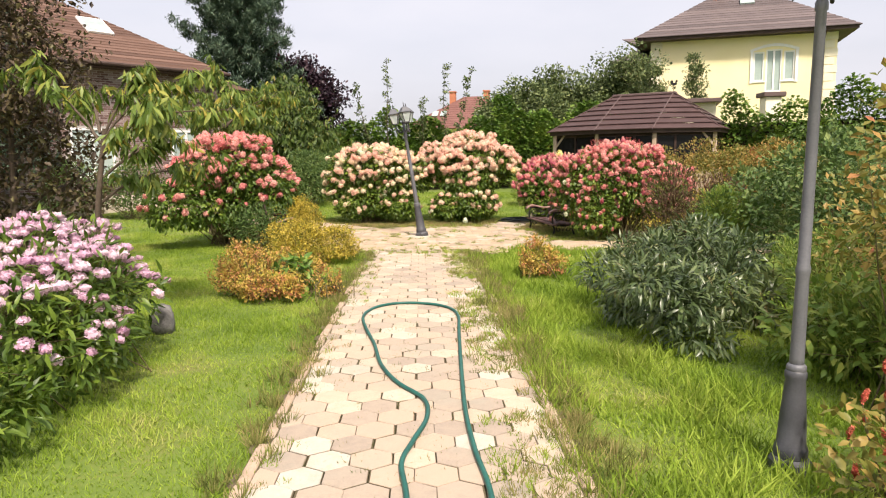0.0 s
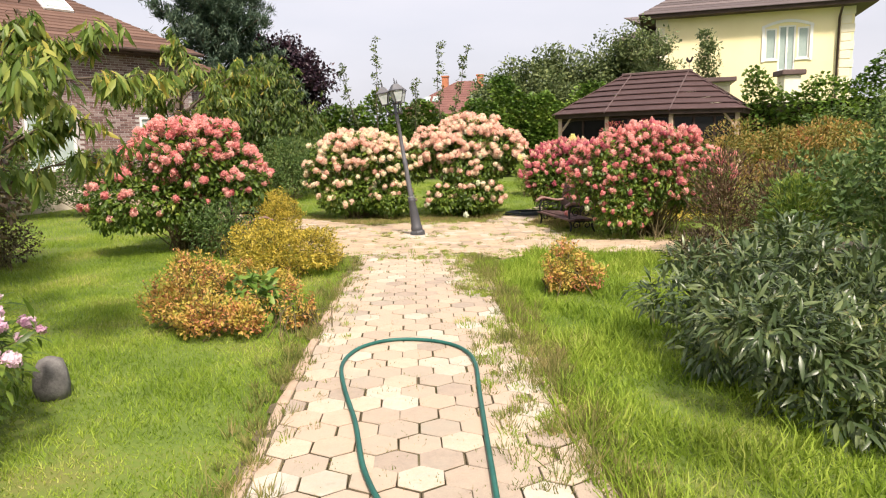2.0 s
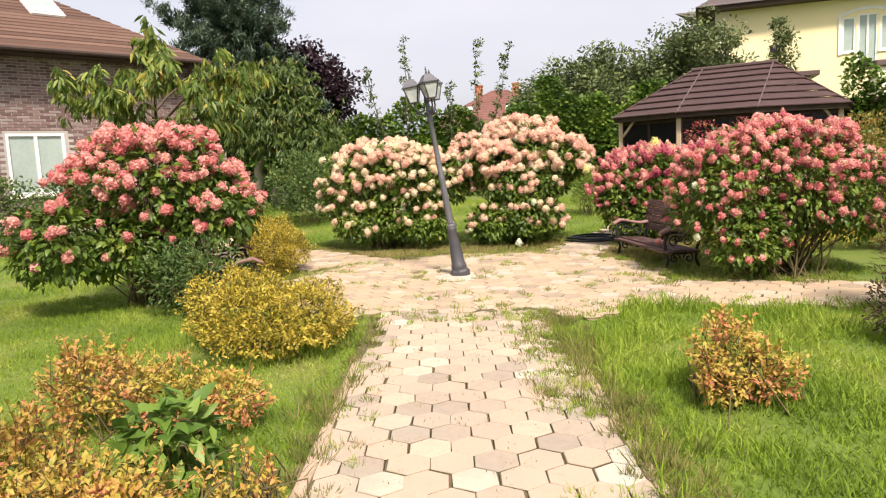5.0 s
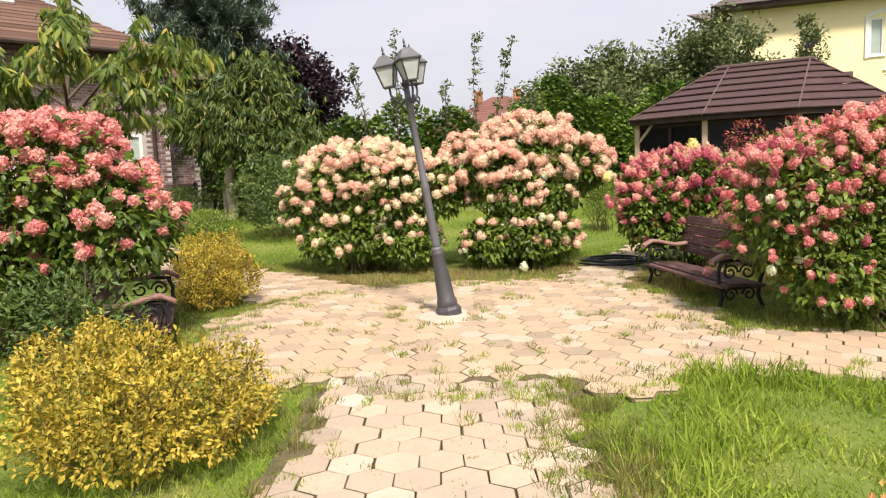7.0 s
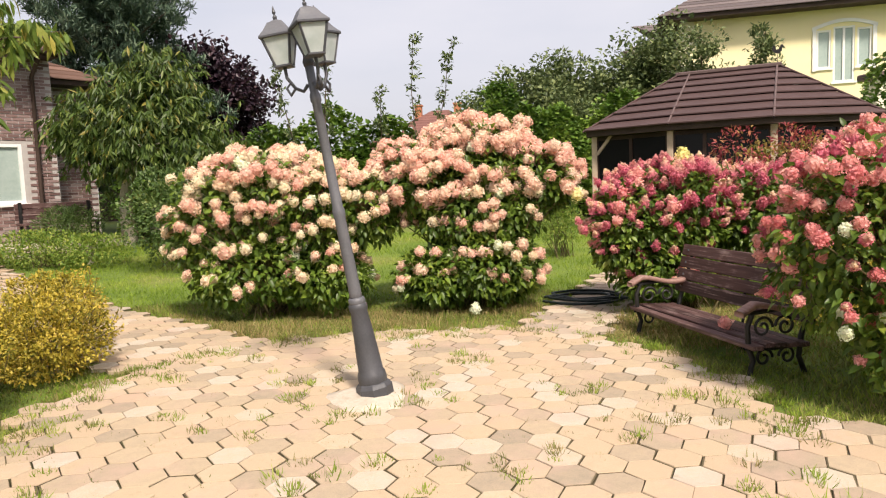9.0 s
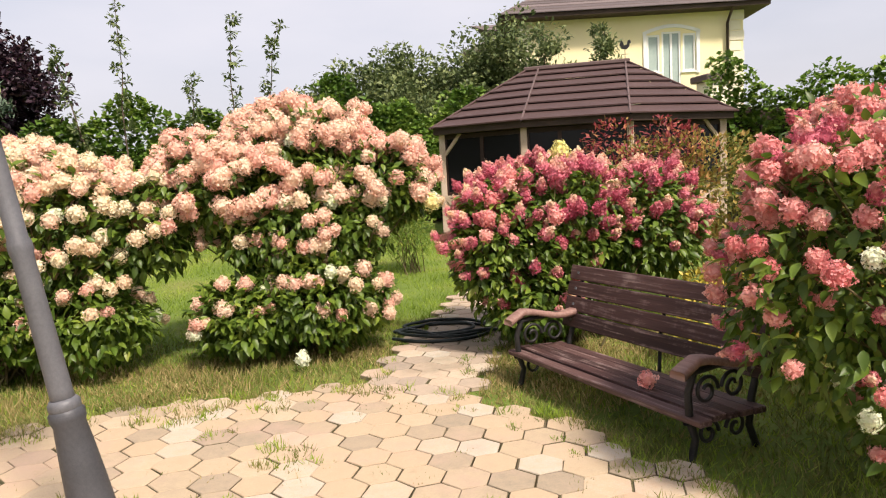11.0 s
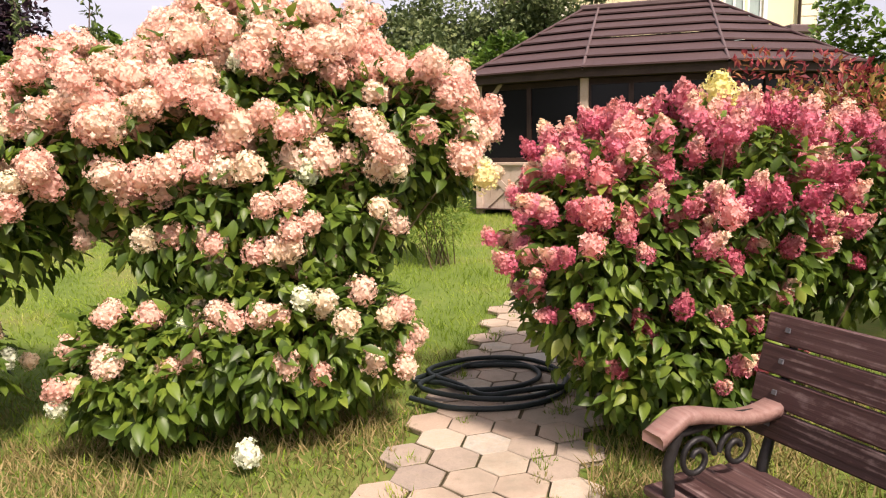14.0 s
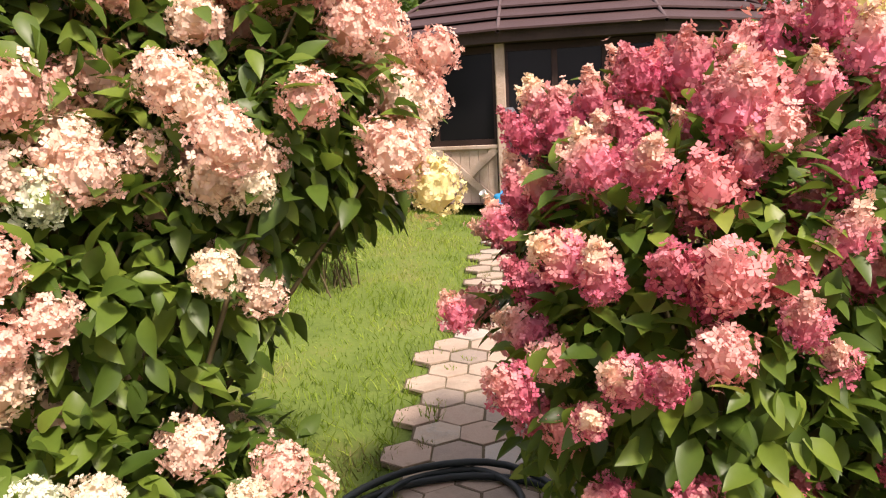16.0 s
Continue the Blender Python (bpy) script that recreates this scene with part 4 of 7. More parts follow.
roof_window.matrix_local = Matrix.Translation((-3.6, 1.75, 4.84 + 2.47 * 0.62)) @ Matrix.Rotation(math.atan(0.62), 4, "X")
part("pane", one_box(-0.36, 0.36, -0.5, 0.5, 0.101, 0.115), M_PALEPANE, roof_window)
bm = bmesh.new()
box(bm, -6.5, 0.6, -2.2, 0.0, 0.0, 0.50, None, 0.02)
terrace = part("terrace", bm, M_CEMENT)
terrace.matrix_world = house_m
tagged(terrace, "pale concrete terrace along the brick house", "terrace", kind="structure")

# yellow house
YU = Vector((0.966, -0.26, 0))
yellow_m = Matrix(((YU.x, 0.26, 0, 9.55), (YU.y, 0.966, 0, 37.0), (0, 0, 1, 0.4), (0, 0, 0, 1)))
yellow_house = thing("yellow_house", yellow_m, "pale yellow rendered house with white quoins and grey-brown roof", "house")
part("wall", wall_with_openings(0, 8.75, 0, 7.2, 0.4, [(5.00, 5.50, 4.95, 6.40), (5.58, 6.32, 4.40, 6.50), (6.40, 6.90, 4.95, 6.40)]), M_CREAMWALL, yellow_house, "pale yellow rendered wall")
part("wall", one_box(0, 0.4, 0.4, 9, 0, 7.2), M_CREAMWALL, yellow_house)
part("wall", one_box(8.35, 8.75, 0.4, 9, 0, 7.2), M_CREAMWALL, yellow_house)
part("wall", one_box(0.4, 8.35, 8.6, 9, 0, 7.2), M_CREAMWALL, yellow_house)
bm = bmesh.new()
box(bm, -1.6, -0.004, 3.0, 8.0, 0, 6.6)
part("side_wing", bm, M_CREAMWALL, yellow_house)
part("wing_roof", hip_roof(bmesh.new(), -2.3, 1.2, 2.3, 8.6, 6.6, 0.55, rows=8, lip=0.03), M_GREYROOF, yellow_house)
part("wing_soffit", one_box(-2.3, 0.0, 2.3, 8.6, 6.46, 6.6), M_SOFFIT, yellow_house)
part("soffit", one_box(-0.75, 9.5, -0.75, 9.75, 7.18, 7.34), M_SOFFIT, yellow_house, "dark soffit and gutter")
part("roof", hip_roof(bmesh.new(), -0.85, 9.6, -0.85, 9.85, 7.34, 0.66, rows=22, lip=0.03), M_GREYROOF, yellow_house, "grey-brown tile roof")
for k in range(18):
    for x in (-0.03, 8.2):
        part("quoin", one_box(x, x + (0.58 if k % 2 else 0.44), -0.03, -0.003, 0.02 + k * 0.4, 0.39 + k * 0.4, 0.01), M_QUOIN, yellow_house)
for x0, x1, z0, z1 in ((5.00, 5.50, 4.95, 6.40), (5.58, 6.32, 4.40, 6.50), (6.40, 6.90, 4.95, 6.40)):
    framed_window(yellow_house, Matrix.Translation(((x0 + x1) / 2, 0.08, z0)), x1 - x0, z1 - z0, M_PALEPANE, 1 if x1 - x0 > 0.6 else 0)
bm = bmesh.new()
arch = [(-1.12 + 2.24 * k / 12, 0.26 * math.cos(math.pi * (k / 12 - 0.5))) for k in range(13)]
for (xa, za), (xb, zb) in zip(arch, arch[1:]):
    v = [bm.verts.new(c) for c in ((xa, -0.06, za - 0.09), (xb, -0.06, zb - 0.09), (xb, -0.06, zb + 0.04), (xa, -0.06, za + 0.04), (xa, -0.003, za - 0.09), (xb, -0.003, zb - 0.09), (xb, -0.003, zb + 0.04), (xa, -0.003, za + 0.04))]
    for f in ((0, 1, 2, 3), (3, 2, 6, 7), (0, 4, 5, 1)):
        bm.faces.new([v[q] for q in f])
ob = part("window_arch", bm, M_WHITE, yellow_house, "white arched window surround")
ob.location = (5.95, 0, 6.48)
for x0 in (4.85, 6.92):
    part("window_surround", one_box(x0, x0 + 0.13, -0.06, -0.003, 4.85, 6.5), M_WHITE, yellow_house)
part("downpipe", tubes("downpipe", [[((8.1, -0.75, 7.2), 0.055), ((8.1, -0.12, 6.7), 0.055), ((8.1, -0.1, 3.0), 0.055), ((8.1, -0.1, 0.1), 0.055)]], M_SOFFIT, 8), M_SOFFIT, yellow_house)
bm = bmesh.new()
box(bm, 3.1, 3.75, 2.6, 3.25, 8.8, 10.9)
box(bm, 3.02, 3.83, 2.52, 3.33, 10.9, 11.02)
part("chimney", bm, M_REDBRICK, yellow_house, "orange brick chimney")
part("roof_window", box(bmesh.new(), 4.4, 5.1, -0.4, 0.4, 0, 0.09, Matrix.Translation((0, 2.2, 7.36 + 3.05 * 0.66)) @ Matrix.Rotation(math.atan(0.66), 4, "X")), M_PALEPANE, yellow_house)

# far red-roofed house
far_m = pose(-1.3, 62.0, 0, 0, 0, -8)
far_house = thing("far_house", far_m, "distant house with a wine-red roof and orange chimneys", "house")
part("wall", one_box(-5.0, 5.2, 0.6, 9.4, 0, 4.4), M_CREAMWALL, far_house)
part("roof", hip_roof(bmesh.new(), -5.8, 6.0, -0.2, 10.2, 4.4, 0.62, rows=14, lip=0.02), M_REDROOF, far_house)
for x in (-1.7, 1.6):
    bm = bmesh.new()
    box(bm, x - 0.28, x + 0.28, 4.4, 5.0, 6.6, 8.0)
    box(bm, x - 0.34, x + 0.34, 4.33, 5.07, 8.0, 8.12)
    part("chimney", bm, M_REDBRICK, far_house)
for x in (-2.9, -2.1, 1.3, 2.1):
    part("roof_window", box(bmesh.new(), x - 0.28, x + 0.28, -0.45, 0.45, 0, 0.08, Matrix.Translation((0, 2.0, 4.46 + 2.2 * 0.62)) @ Matrix.Rotation(math.atan(0.62), 4, "X")), M_PALEPANE, far_house)

# garden wall with brick pillar beside the yellow house
pillar = thing("brick_pillar", pose(12.5, 28.6, rise(28.6)), "pale brick pillar with a stone cap by the boundary wall", "pillar")
part("shaft", one_box(-0.32, 0.32, -0.32, 0.32, 0, 3.55, 0.02), M_QUOIN, pillar)
part("cap", one_box(-0.45, 0.45, -0.45, 0.45, 3.55, 3.75, 0.03), M_HIPCAP, pillar)
shed = thing("low_shed", pose(9.9, 29.6, rise(29.6), 0, 0, -14), "low pale outbuilding with a flat grey roof", "shed")
part("wall", one_box(-1.6, 0.7, 0, 3, 0, 3.45), M_QUOIN, shed)
part("roof", one_box(-1.9, 0.9, -0.4, 3.3, 3.45, 3.62, 0.02), M_HIPCAP, shed)


# ---- summer house (gazebo) ----
GU, GP = Vector((0.89, -0.456, 0)), Vector((0.456, 0.89, 0))
R1 = Vector((5.5, 24.9, 0))
gz0 = rise(23.5)
gaz_m = Matrix(((GU.x, GP.x, 0, R1.x), (GU.y, GP.y, 0, R1.y), (0, 0, 1, 0), (0, 0, 0, 1)))
gazebo = thing("gazebo", gaz_m, "wooden summer house with a stepped chocolate-brown hipped roof", "gazebo")
RL, EAVE, RIDGE = 2.05, 2.47, 3.80
EAVE_RING = [(-1.60, -2.50), (0.22, -3.05), (2.1, -3.02), (3.95, -1.9), (3.95, 1.9), (2.0, 2.98), (0.05, 2.98), (-1.68, 2.45)]
SIDES = len(EAVE_RING)


def gaz_ring(f, out=0.0):
    """The roof's outline at f: 1 the eave, 0 the ridge."""
    ring = []
    for x, y in EAVE_RING:
        hub = min(max(x, 0.0), RL)
        away = math.hypot(x - hub, y)
        k = f + out / away
        ring.append((hub + (x - hub) * k, y * k))
    return ring


COURSES = 7
for k in range(COURSES):
    f0, f1 = 1 - k / COURSES, max(0.02, 1 - (k + 1) / COURSES)
    z0, z1 = EAVE + (RIDGE - EAVE) * (1 - f0), EAVE + (RIDGE - EAVE) * (1 - f1)
    bm = bmesh.new()
    rings = [[bm.verts.new((*p, z)) for p in gaz_ring(f, o)] for f, o, z in ((f0, -0.08, z0 + 0.03), (f0, 0.05, z0 + 0.012), (f0, 0.052, z0 + 0.035), (f1, 0.0, z1 + 0.0))]
    for lo, hi in zip(rings, rings[1:]):
        for q in range(SIDES):
            bm.faces.new((lo[q], lo[(q + 1) % SIDES], hi[(q + 1) % SIDES], hi[q]))
    part("roof_course", bm, M_GAZROOF, gazebo, "chocolate metal-tile course")
for q in range(SIDES):
    a, b = gaz_ring(1.0, 0.06)[q], gaz_ring(0.03)[q]
    line = [(np.array((*a, EAVE + 0.0)), 0.024), (np.array(((a[0] + b[0]) / 2, (a[1] + b[1]) / 2, (EAVE + RIDGE) / 2 + 0.004)), 0.024), (np.array((*b, RIDGE)), 0.024)]
    part("hip_cap", tubes("hip_cap", [line], M_HIPCAP if q in (1, 2) else M_GAZROOF, 6), M_HIPCAP if q in (1, 2) else M_GAZROOF, gazebo, "faded hip cap" if q in (1, 2) else "")
part("ridge_cap", one_box(-0.1, RL + 0.1, -0.13, 0.13, RIDGE - 0.03, RIDGE + 0.06, 0.02), M_HIPCAP, gazebo)
bm = bmesh.new()
vs = [bm.verts.new((*p, EAVE + 0.022)) for p in gaz_ring(0.985)]
bm.faces.new(vs)
bm.faces.ensure_lookup_table()
ext = bmesh.ops.extrude_face_region(bm, geom=bm.faces[:])
for v in [g for g in ext["geom"] if isinstance(g, bmesh.types.BMVert)]:
    v.co.z -= 0.13
part("soffit", bm, M_SOFFIT, gazebo)
INSET = -0.28
ring = gaz_ring(1.0, INSET)
part("floor", (lambda b: (b.faces.new([b.verts.new((*p, gz0 + 0.06)) for p in gaz_ring(1.0, -0.1)]), b)[1])(bmesh.new()), M_DARKWOOD, gazebo)
for p in ring:
    part("post", box(bmesh.new(), p[0] - 0.06, p[0] + 0.06, p[1] - 0.06, p[1] + 0.06, gz0 - 0.05, EAVE - 0.1, None, 0.012), M_PALEWOOD, gazebo, "weathered pale wooden post")


def gaz_side(a, b, door=False):
    """One side between two posts: panelled parapet with crossed battens, dark framed windows above."""
    A, B = Vector((*a, 0)), Vector((*b, 0))
    u = (B - A).normalized()
    length = (B - A).length
    m = Matrix(((u.x, -u.y, 0, A.x), (u.y, u.x, 0, A.y), (0, 0, 1, 0), (0, 0, 0, 1)))
    lo, sill, hi = gz0 + 0.05, gz0 + 0.78, EAVE - 0.12
    start = lo if door else sill
    if not door:
        n = int(length / 0.13)
        for k in range(n):
            x0 = 0.07 + (length - 0.14) * k / n
            part("board", box(bmesh.new(), x0, x0 + (length - 0.14) / n - 0.006, -0.015, 0.015, lo, sill - 0.05, m), M_PALEWOOD, gazebo)
        bm = bmesh.new()
        for x0, x1 in ((0.07, length / 2), (length / 2, length - 0.07)):
            w, h = x1 - x0, sill - 0.05 - lo
            ang, ln = math.atan2(h, w), math.hypot(w, h)
            for sgn, yy in ((1, -0.022), (-1, -0.031)):
                box(bm, -ln / 2, ln / 2, -0.012, 0.012, -0.045, 0.045, m @ Matrix.Translation(((x0 + x1) / 2, yy - 0.008, (lo + sill - 0.05) / 2)) @ Matrix.Rotation(-sgn * ang, 4, "Y"))
        part("cross_batten", bm, M_PALEWOOD, gazebo)
        part("rail", box(bmesh.new(), 0.05, length - 0.05, -0.05, 0.04, sill - 0.05, sill, m, 0.008), M_PALEWOOD, gazebo)
    # one opaque sheet, painted as dark as the unlit inside
    part("pane", box(bmesh.new(), 0.07, length - 0.07, 0.01, 0.02, start, hi, m), M_DARKPANE, gazebo, "opaque window pane coloured as the unlit interior")
    bm = bmesh.new()
    count = max(2, round(length / 0.7))
    for k in range(count + 1):
        x = 0.06 + (length - 0.12) * k / count
        box(bm, x - 0.035, x + 0.035, -0.02, 0.045, start, hi, m)
    box(bm, 0.06, length - 0.06, -0.018, 0.043, start, start + 0.07, m)
    box(bm, 0.06, length - 0.06, -0.018, 0.043, hi - 0.08, hi, m)
    part("window_frame", bm, M_DARKWOOD, gazebo, "dark stained window frame")


for q in range(SIDES):
    gaz_side(ring[q], ring[(q + 1) % SIDES], q == 1)
for q in (0, 3):
    p = ring[q]
    t = Vector(ring[1 if q == 0 else 2]) - Vector(p)
    t.normalize()
    bm = bmesh.new()
    box(bm, -0.27, 0.27, -0.03, 0.03, -0.03, 0.03, Matrix.Translation((p[0] + t.x * 0.23, p[1] + t.y * 0.23, EAVE - 0.30)) @ Matrix.Rotation(math.atan2(t.y, t.x), 4, "Z") @ Matrix.Rotation(-math.radians(48), 4, "Y"))
    part("brace", bm, M_PALEWOOD, gazebo, "pale diagonal brace")
vane = thing("weather_vane", gaz_m @ Matrix.Translation((RL, 0, RIDGE + 0.05)) @ Matrix.Scale(0.7, 4), "black rooster weather vane on the roof ridge", "weather vane")
part("rod", tubes("rod", [[((0, 0, 0), 0.012), ((0, 0, 0.2), 0.012), ((0, 0, 0.34), 0.01)], [((-0.12, 0, 0.16), 0.008), ((0.12, 0, 0.16), 0.008)]], M_BLACKIRON, 6), M_BLACKIRON, vane)
bm = bmesh.new()
outline = [(-0.16, 0.44), (-0.11, 0.58), (-0.05, 0.52), (-0.03, 0.42), (0.05, 0.44), (0.09, 0.56), (0.15, 0.58), (0.19, 0.5), (0.14, 0.46), (0.13, 0.38), (0.05, 0.30), (-0.07, 0.32)]
f = bm.faces.new([bm.verts.new((x, -0.01, z)) for x, z in outline])
ext = bmesh.ops.extrude_face_region(bm, geom=[f])
for v in [g for g in ext["geom"] if isinstance(g, bmesh.types.BMVert)]:
    v.co.y += 0.02
part("rooster", bm, M_BLACKIRON, vane)


# ---- lamps ----
def street_lamp(m, label, lanterns=True, height=2.3):
    """A cast garden lamp: stepped foot, tapering shaft with collars, and three glazed lanterns on scrolled arms."""
    lamp = thing("garden_lamp", m, label, "street lamp", "garden lamps")
    part("plinth", turned([(0.132, -0.05), (0.132, 0.035), (0.116, 0.060), (0.09, 0.08)], 8), M_IRON, lamp, "eight-sided grey plinth")
    part("foot", turned([(0.10, 0.05), (0.103, 0.075), (0.105, 0.10), (0.100, 0.135), (0.090, 0.15), (0.082, 0.30), (0.069, 0.48), (0.060, 0.58), (0.067, 0.60), (0.067, 0.63), (0.052, 0.65)], 24), M_IRON, lamp, "dark grey stepped foot", True)
    part("shaft", turned([(0.046, 0.645), (0.044, 0.72), (0.039, 1.25), (0.044, 1.28), (0.044, 1.31), (0.037, 1.33), (0.031, height - 0.25), (0.038, height - 0.24), (0.038, height - 0.2), (0.030, height - 0.18), (0.030, height)], 18), M_SHAFT, lamp, "weathered grey shaft", True)
    part("bolt_ring", turned([(0.053, 0.63), (0.060, 0.645), (0.060, 0.67), (0.049, 0.685)], 24), M_SHAFT, lamp, "", True)
    if not lanterns:
        part("head", turned([(0.05, height), (0.10, height + 0.05), (0.13, height + 0.14), (0.03, height + 0.2)], 12), M_IRON, lamp, "", True)
        return lamp
    part("finial", turned([(0.034, height), (0.04, height + 0.03), (0.03, height + 0.06), (0.012, height + 0.16), (0.004, height + 0.26)], 12), M_IRON, lamp, "", True)
    for k in range(3):
        a = math.radians(-95 + 120 * k)
        c = Vector((math.cos(a) * 0.20, math.sin(a) * 0.165, height + 0.03))
        arm = [(Vector((math.cos(a) * s, math.sin(a) * s, z)), r) for s, z, r in ((0.03, height - 0.12, 0.014), (0.07, height - 0.16, 0.013), (0.12, height - 0.13, 0.012), (0.165, height - 0.05, 0.012), (0.165, height + 0.02, 0.012))]
        curl = [(Vector((math.cos(a) * s, math.sin(a) * s, z)), r) for s, z, r in ((0.12, height - 0.13, 0.010), (0.16, height - 0.17, 0.013), (0.18, height - 0.12, 0.010), (0.15, height - 0.09, 0.007))]
        lantern = part("lantern", tubes("arm", [[(np.array(p), r) for p, r in arm], [(np.array(p), r) for p, r in curl]], M_IRON, 7), M_IRON, lamp, "glazed grey lantern on a scrolled arm")
        turn_m = Matrix.Translation(c) @ Matrix.Rotation(a, 4, "Z") @ Matrix.Scale(0.80, 4)
        bm = bmesh.new()
        lo, hi, z1 = 0.062, 0.118, 0.235
        for sx in (-1, 1):
            for sy in (-1, 1):
                d = Vector((sx * (hi - lo), sy * (hi - lo), z1))
                ang = d.to_track_quat("Z", "Y").to_matrix().to_4x4()
                box(bm, -0.008, 0.008, -0.008, 0.008, 0, d.length, Matrix.Translation((sx * lo, sy * lo, 0)) @ ang)
        for w, z, h in ((lo + 0.012, -0.012, 0.02), (hi + 0.022, z1, 0.02)):
            box(bm, -w, w, -w, w, z, z + h, None, 0.004)
        for v in bm.verts:
            v.co = turn_m @ v.co
        part("cage", bm, M_IRON, lantern)
        bm = bmesh.new()
        q = [[bm.verts.new((sx * w, sy * w, z)) for sx, sy in ((-1, -1), (1, -1), (1, 1), (-1, 1))] for w, z in ((lo, 0.008), (hi - 0.002, z1))]
        for j in range(4):
            bm.faces.new((q[0][j], q[0][(j + 1) % 4], q[1][(j + 1) % 4], q[1][j]))
        for v in bm.verts:
            v.co = turn_m @ v.co
        part("glass", bm, M_FROST, lantern, "frosted greenish glass")
        bm = bmesh.new()
        rings = [[bm.verts.new((sx * w, sy * w, z)) for sx, sy in ((-1, -1), (1, -1), (1, 1), (-1, 1))] for w, z in ((hi + 0.02, z1 + 0.02), (0.098, z1 + 0.07), (0.06, z1 + 0.135), (0.045, z1 + 0.14), (0.012, z1 + 0.16))]
        for r0, r1 in zip(rings, rings[1:]):
            for j in range(4):
                bm.faces.new((r0[j], r0[(j + 1) % 4], r1[(j + 1) % 4], r1[j]))
        bm.faces.new(rings[-1])
        for v in bm.verts:
            v.co = turn_m @ v.co
        part("cap", bm, M_SHAFT, lantern, "grey pitched cap")
        spike = turned([(0.014, z1 + 0.155), (0.02, z1 + 0.18), (0.008, z1 + 0.20), (0.016, z1 + 0.22), (0.004, z1 + 0.27)], 8)
        for v in spike.verts:
            v.co = turn_m @ v.co
        part("spike", spike, M_IRON, lantern)
    return lamp


lean_axis = Vector((-0.34, -0.02, 2.29))
street_lamp(Matrix.Translation((LAMP[0] - 0.03, LAMP[1] + 0.28, 0.03)) @ lean_axis.to_track_quat("Z", "Y").to_matrix().to_4x4(), "leaning grey garden lamp with three glazed lanterns, amid the paving", True, 2.31)
street_lamp(pose(2.27, 2.42, -0.02, 0, 1.0, 20) @ Matrix.Scale(0.8, 4), "tall grey garden lamp standing in the lawn grass", True, 3.12)
footing = turned([(0.33, -0.04), (0.30, 0.004), (0.22, 0.014), (0.05, 0.018)], 26)
for v in footing.verts:
    k = 1 + 0.5 * noise.noise(v.co * 5)
    v.co.x, v.co.y = v.co.x * k, v.co.y * k
footing_ob = part("lamp_footing", footing, M_CEMENT, None, "", True)
footing_ob.location = (LAMP[0] - 0.03, LAMP[1] + 0.24, 0)
tagged(footing_ob, "rough whitish cement footing round the leaning lamp", "footing")


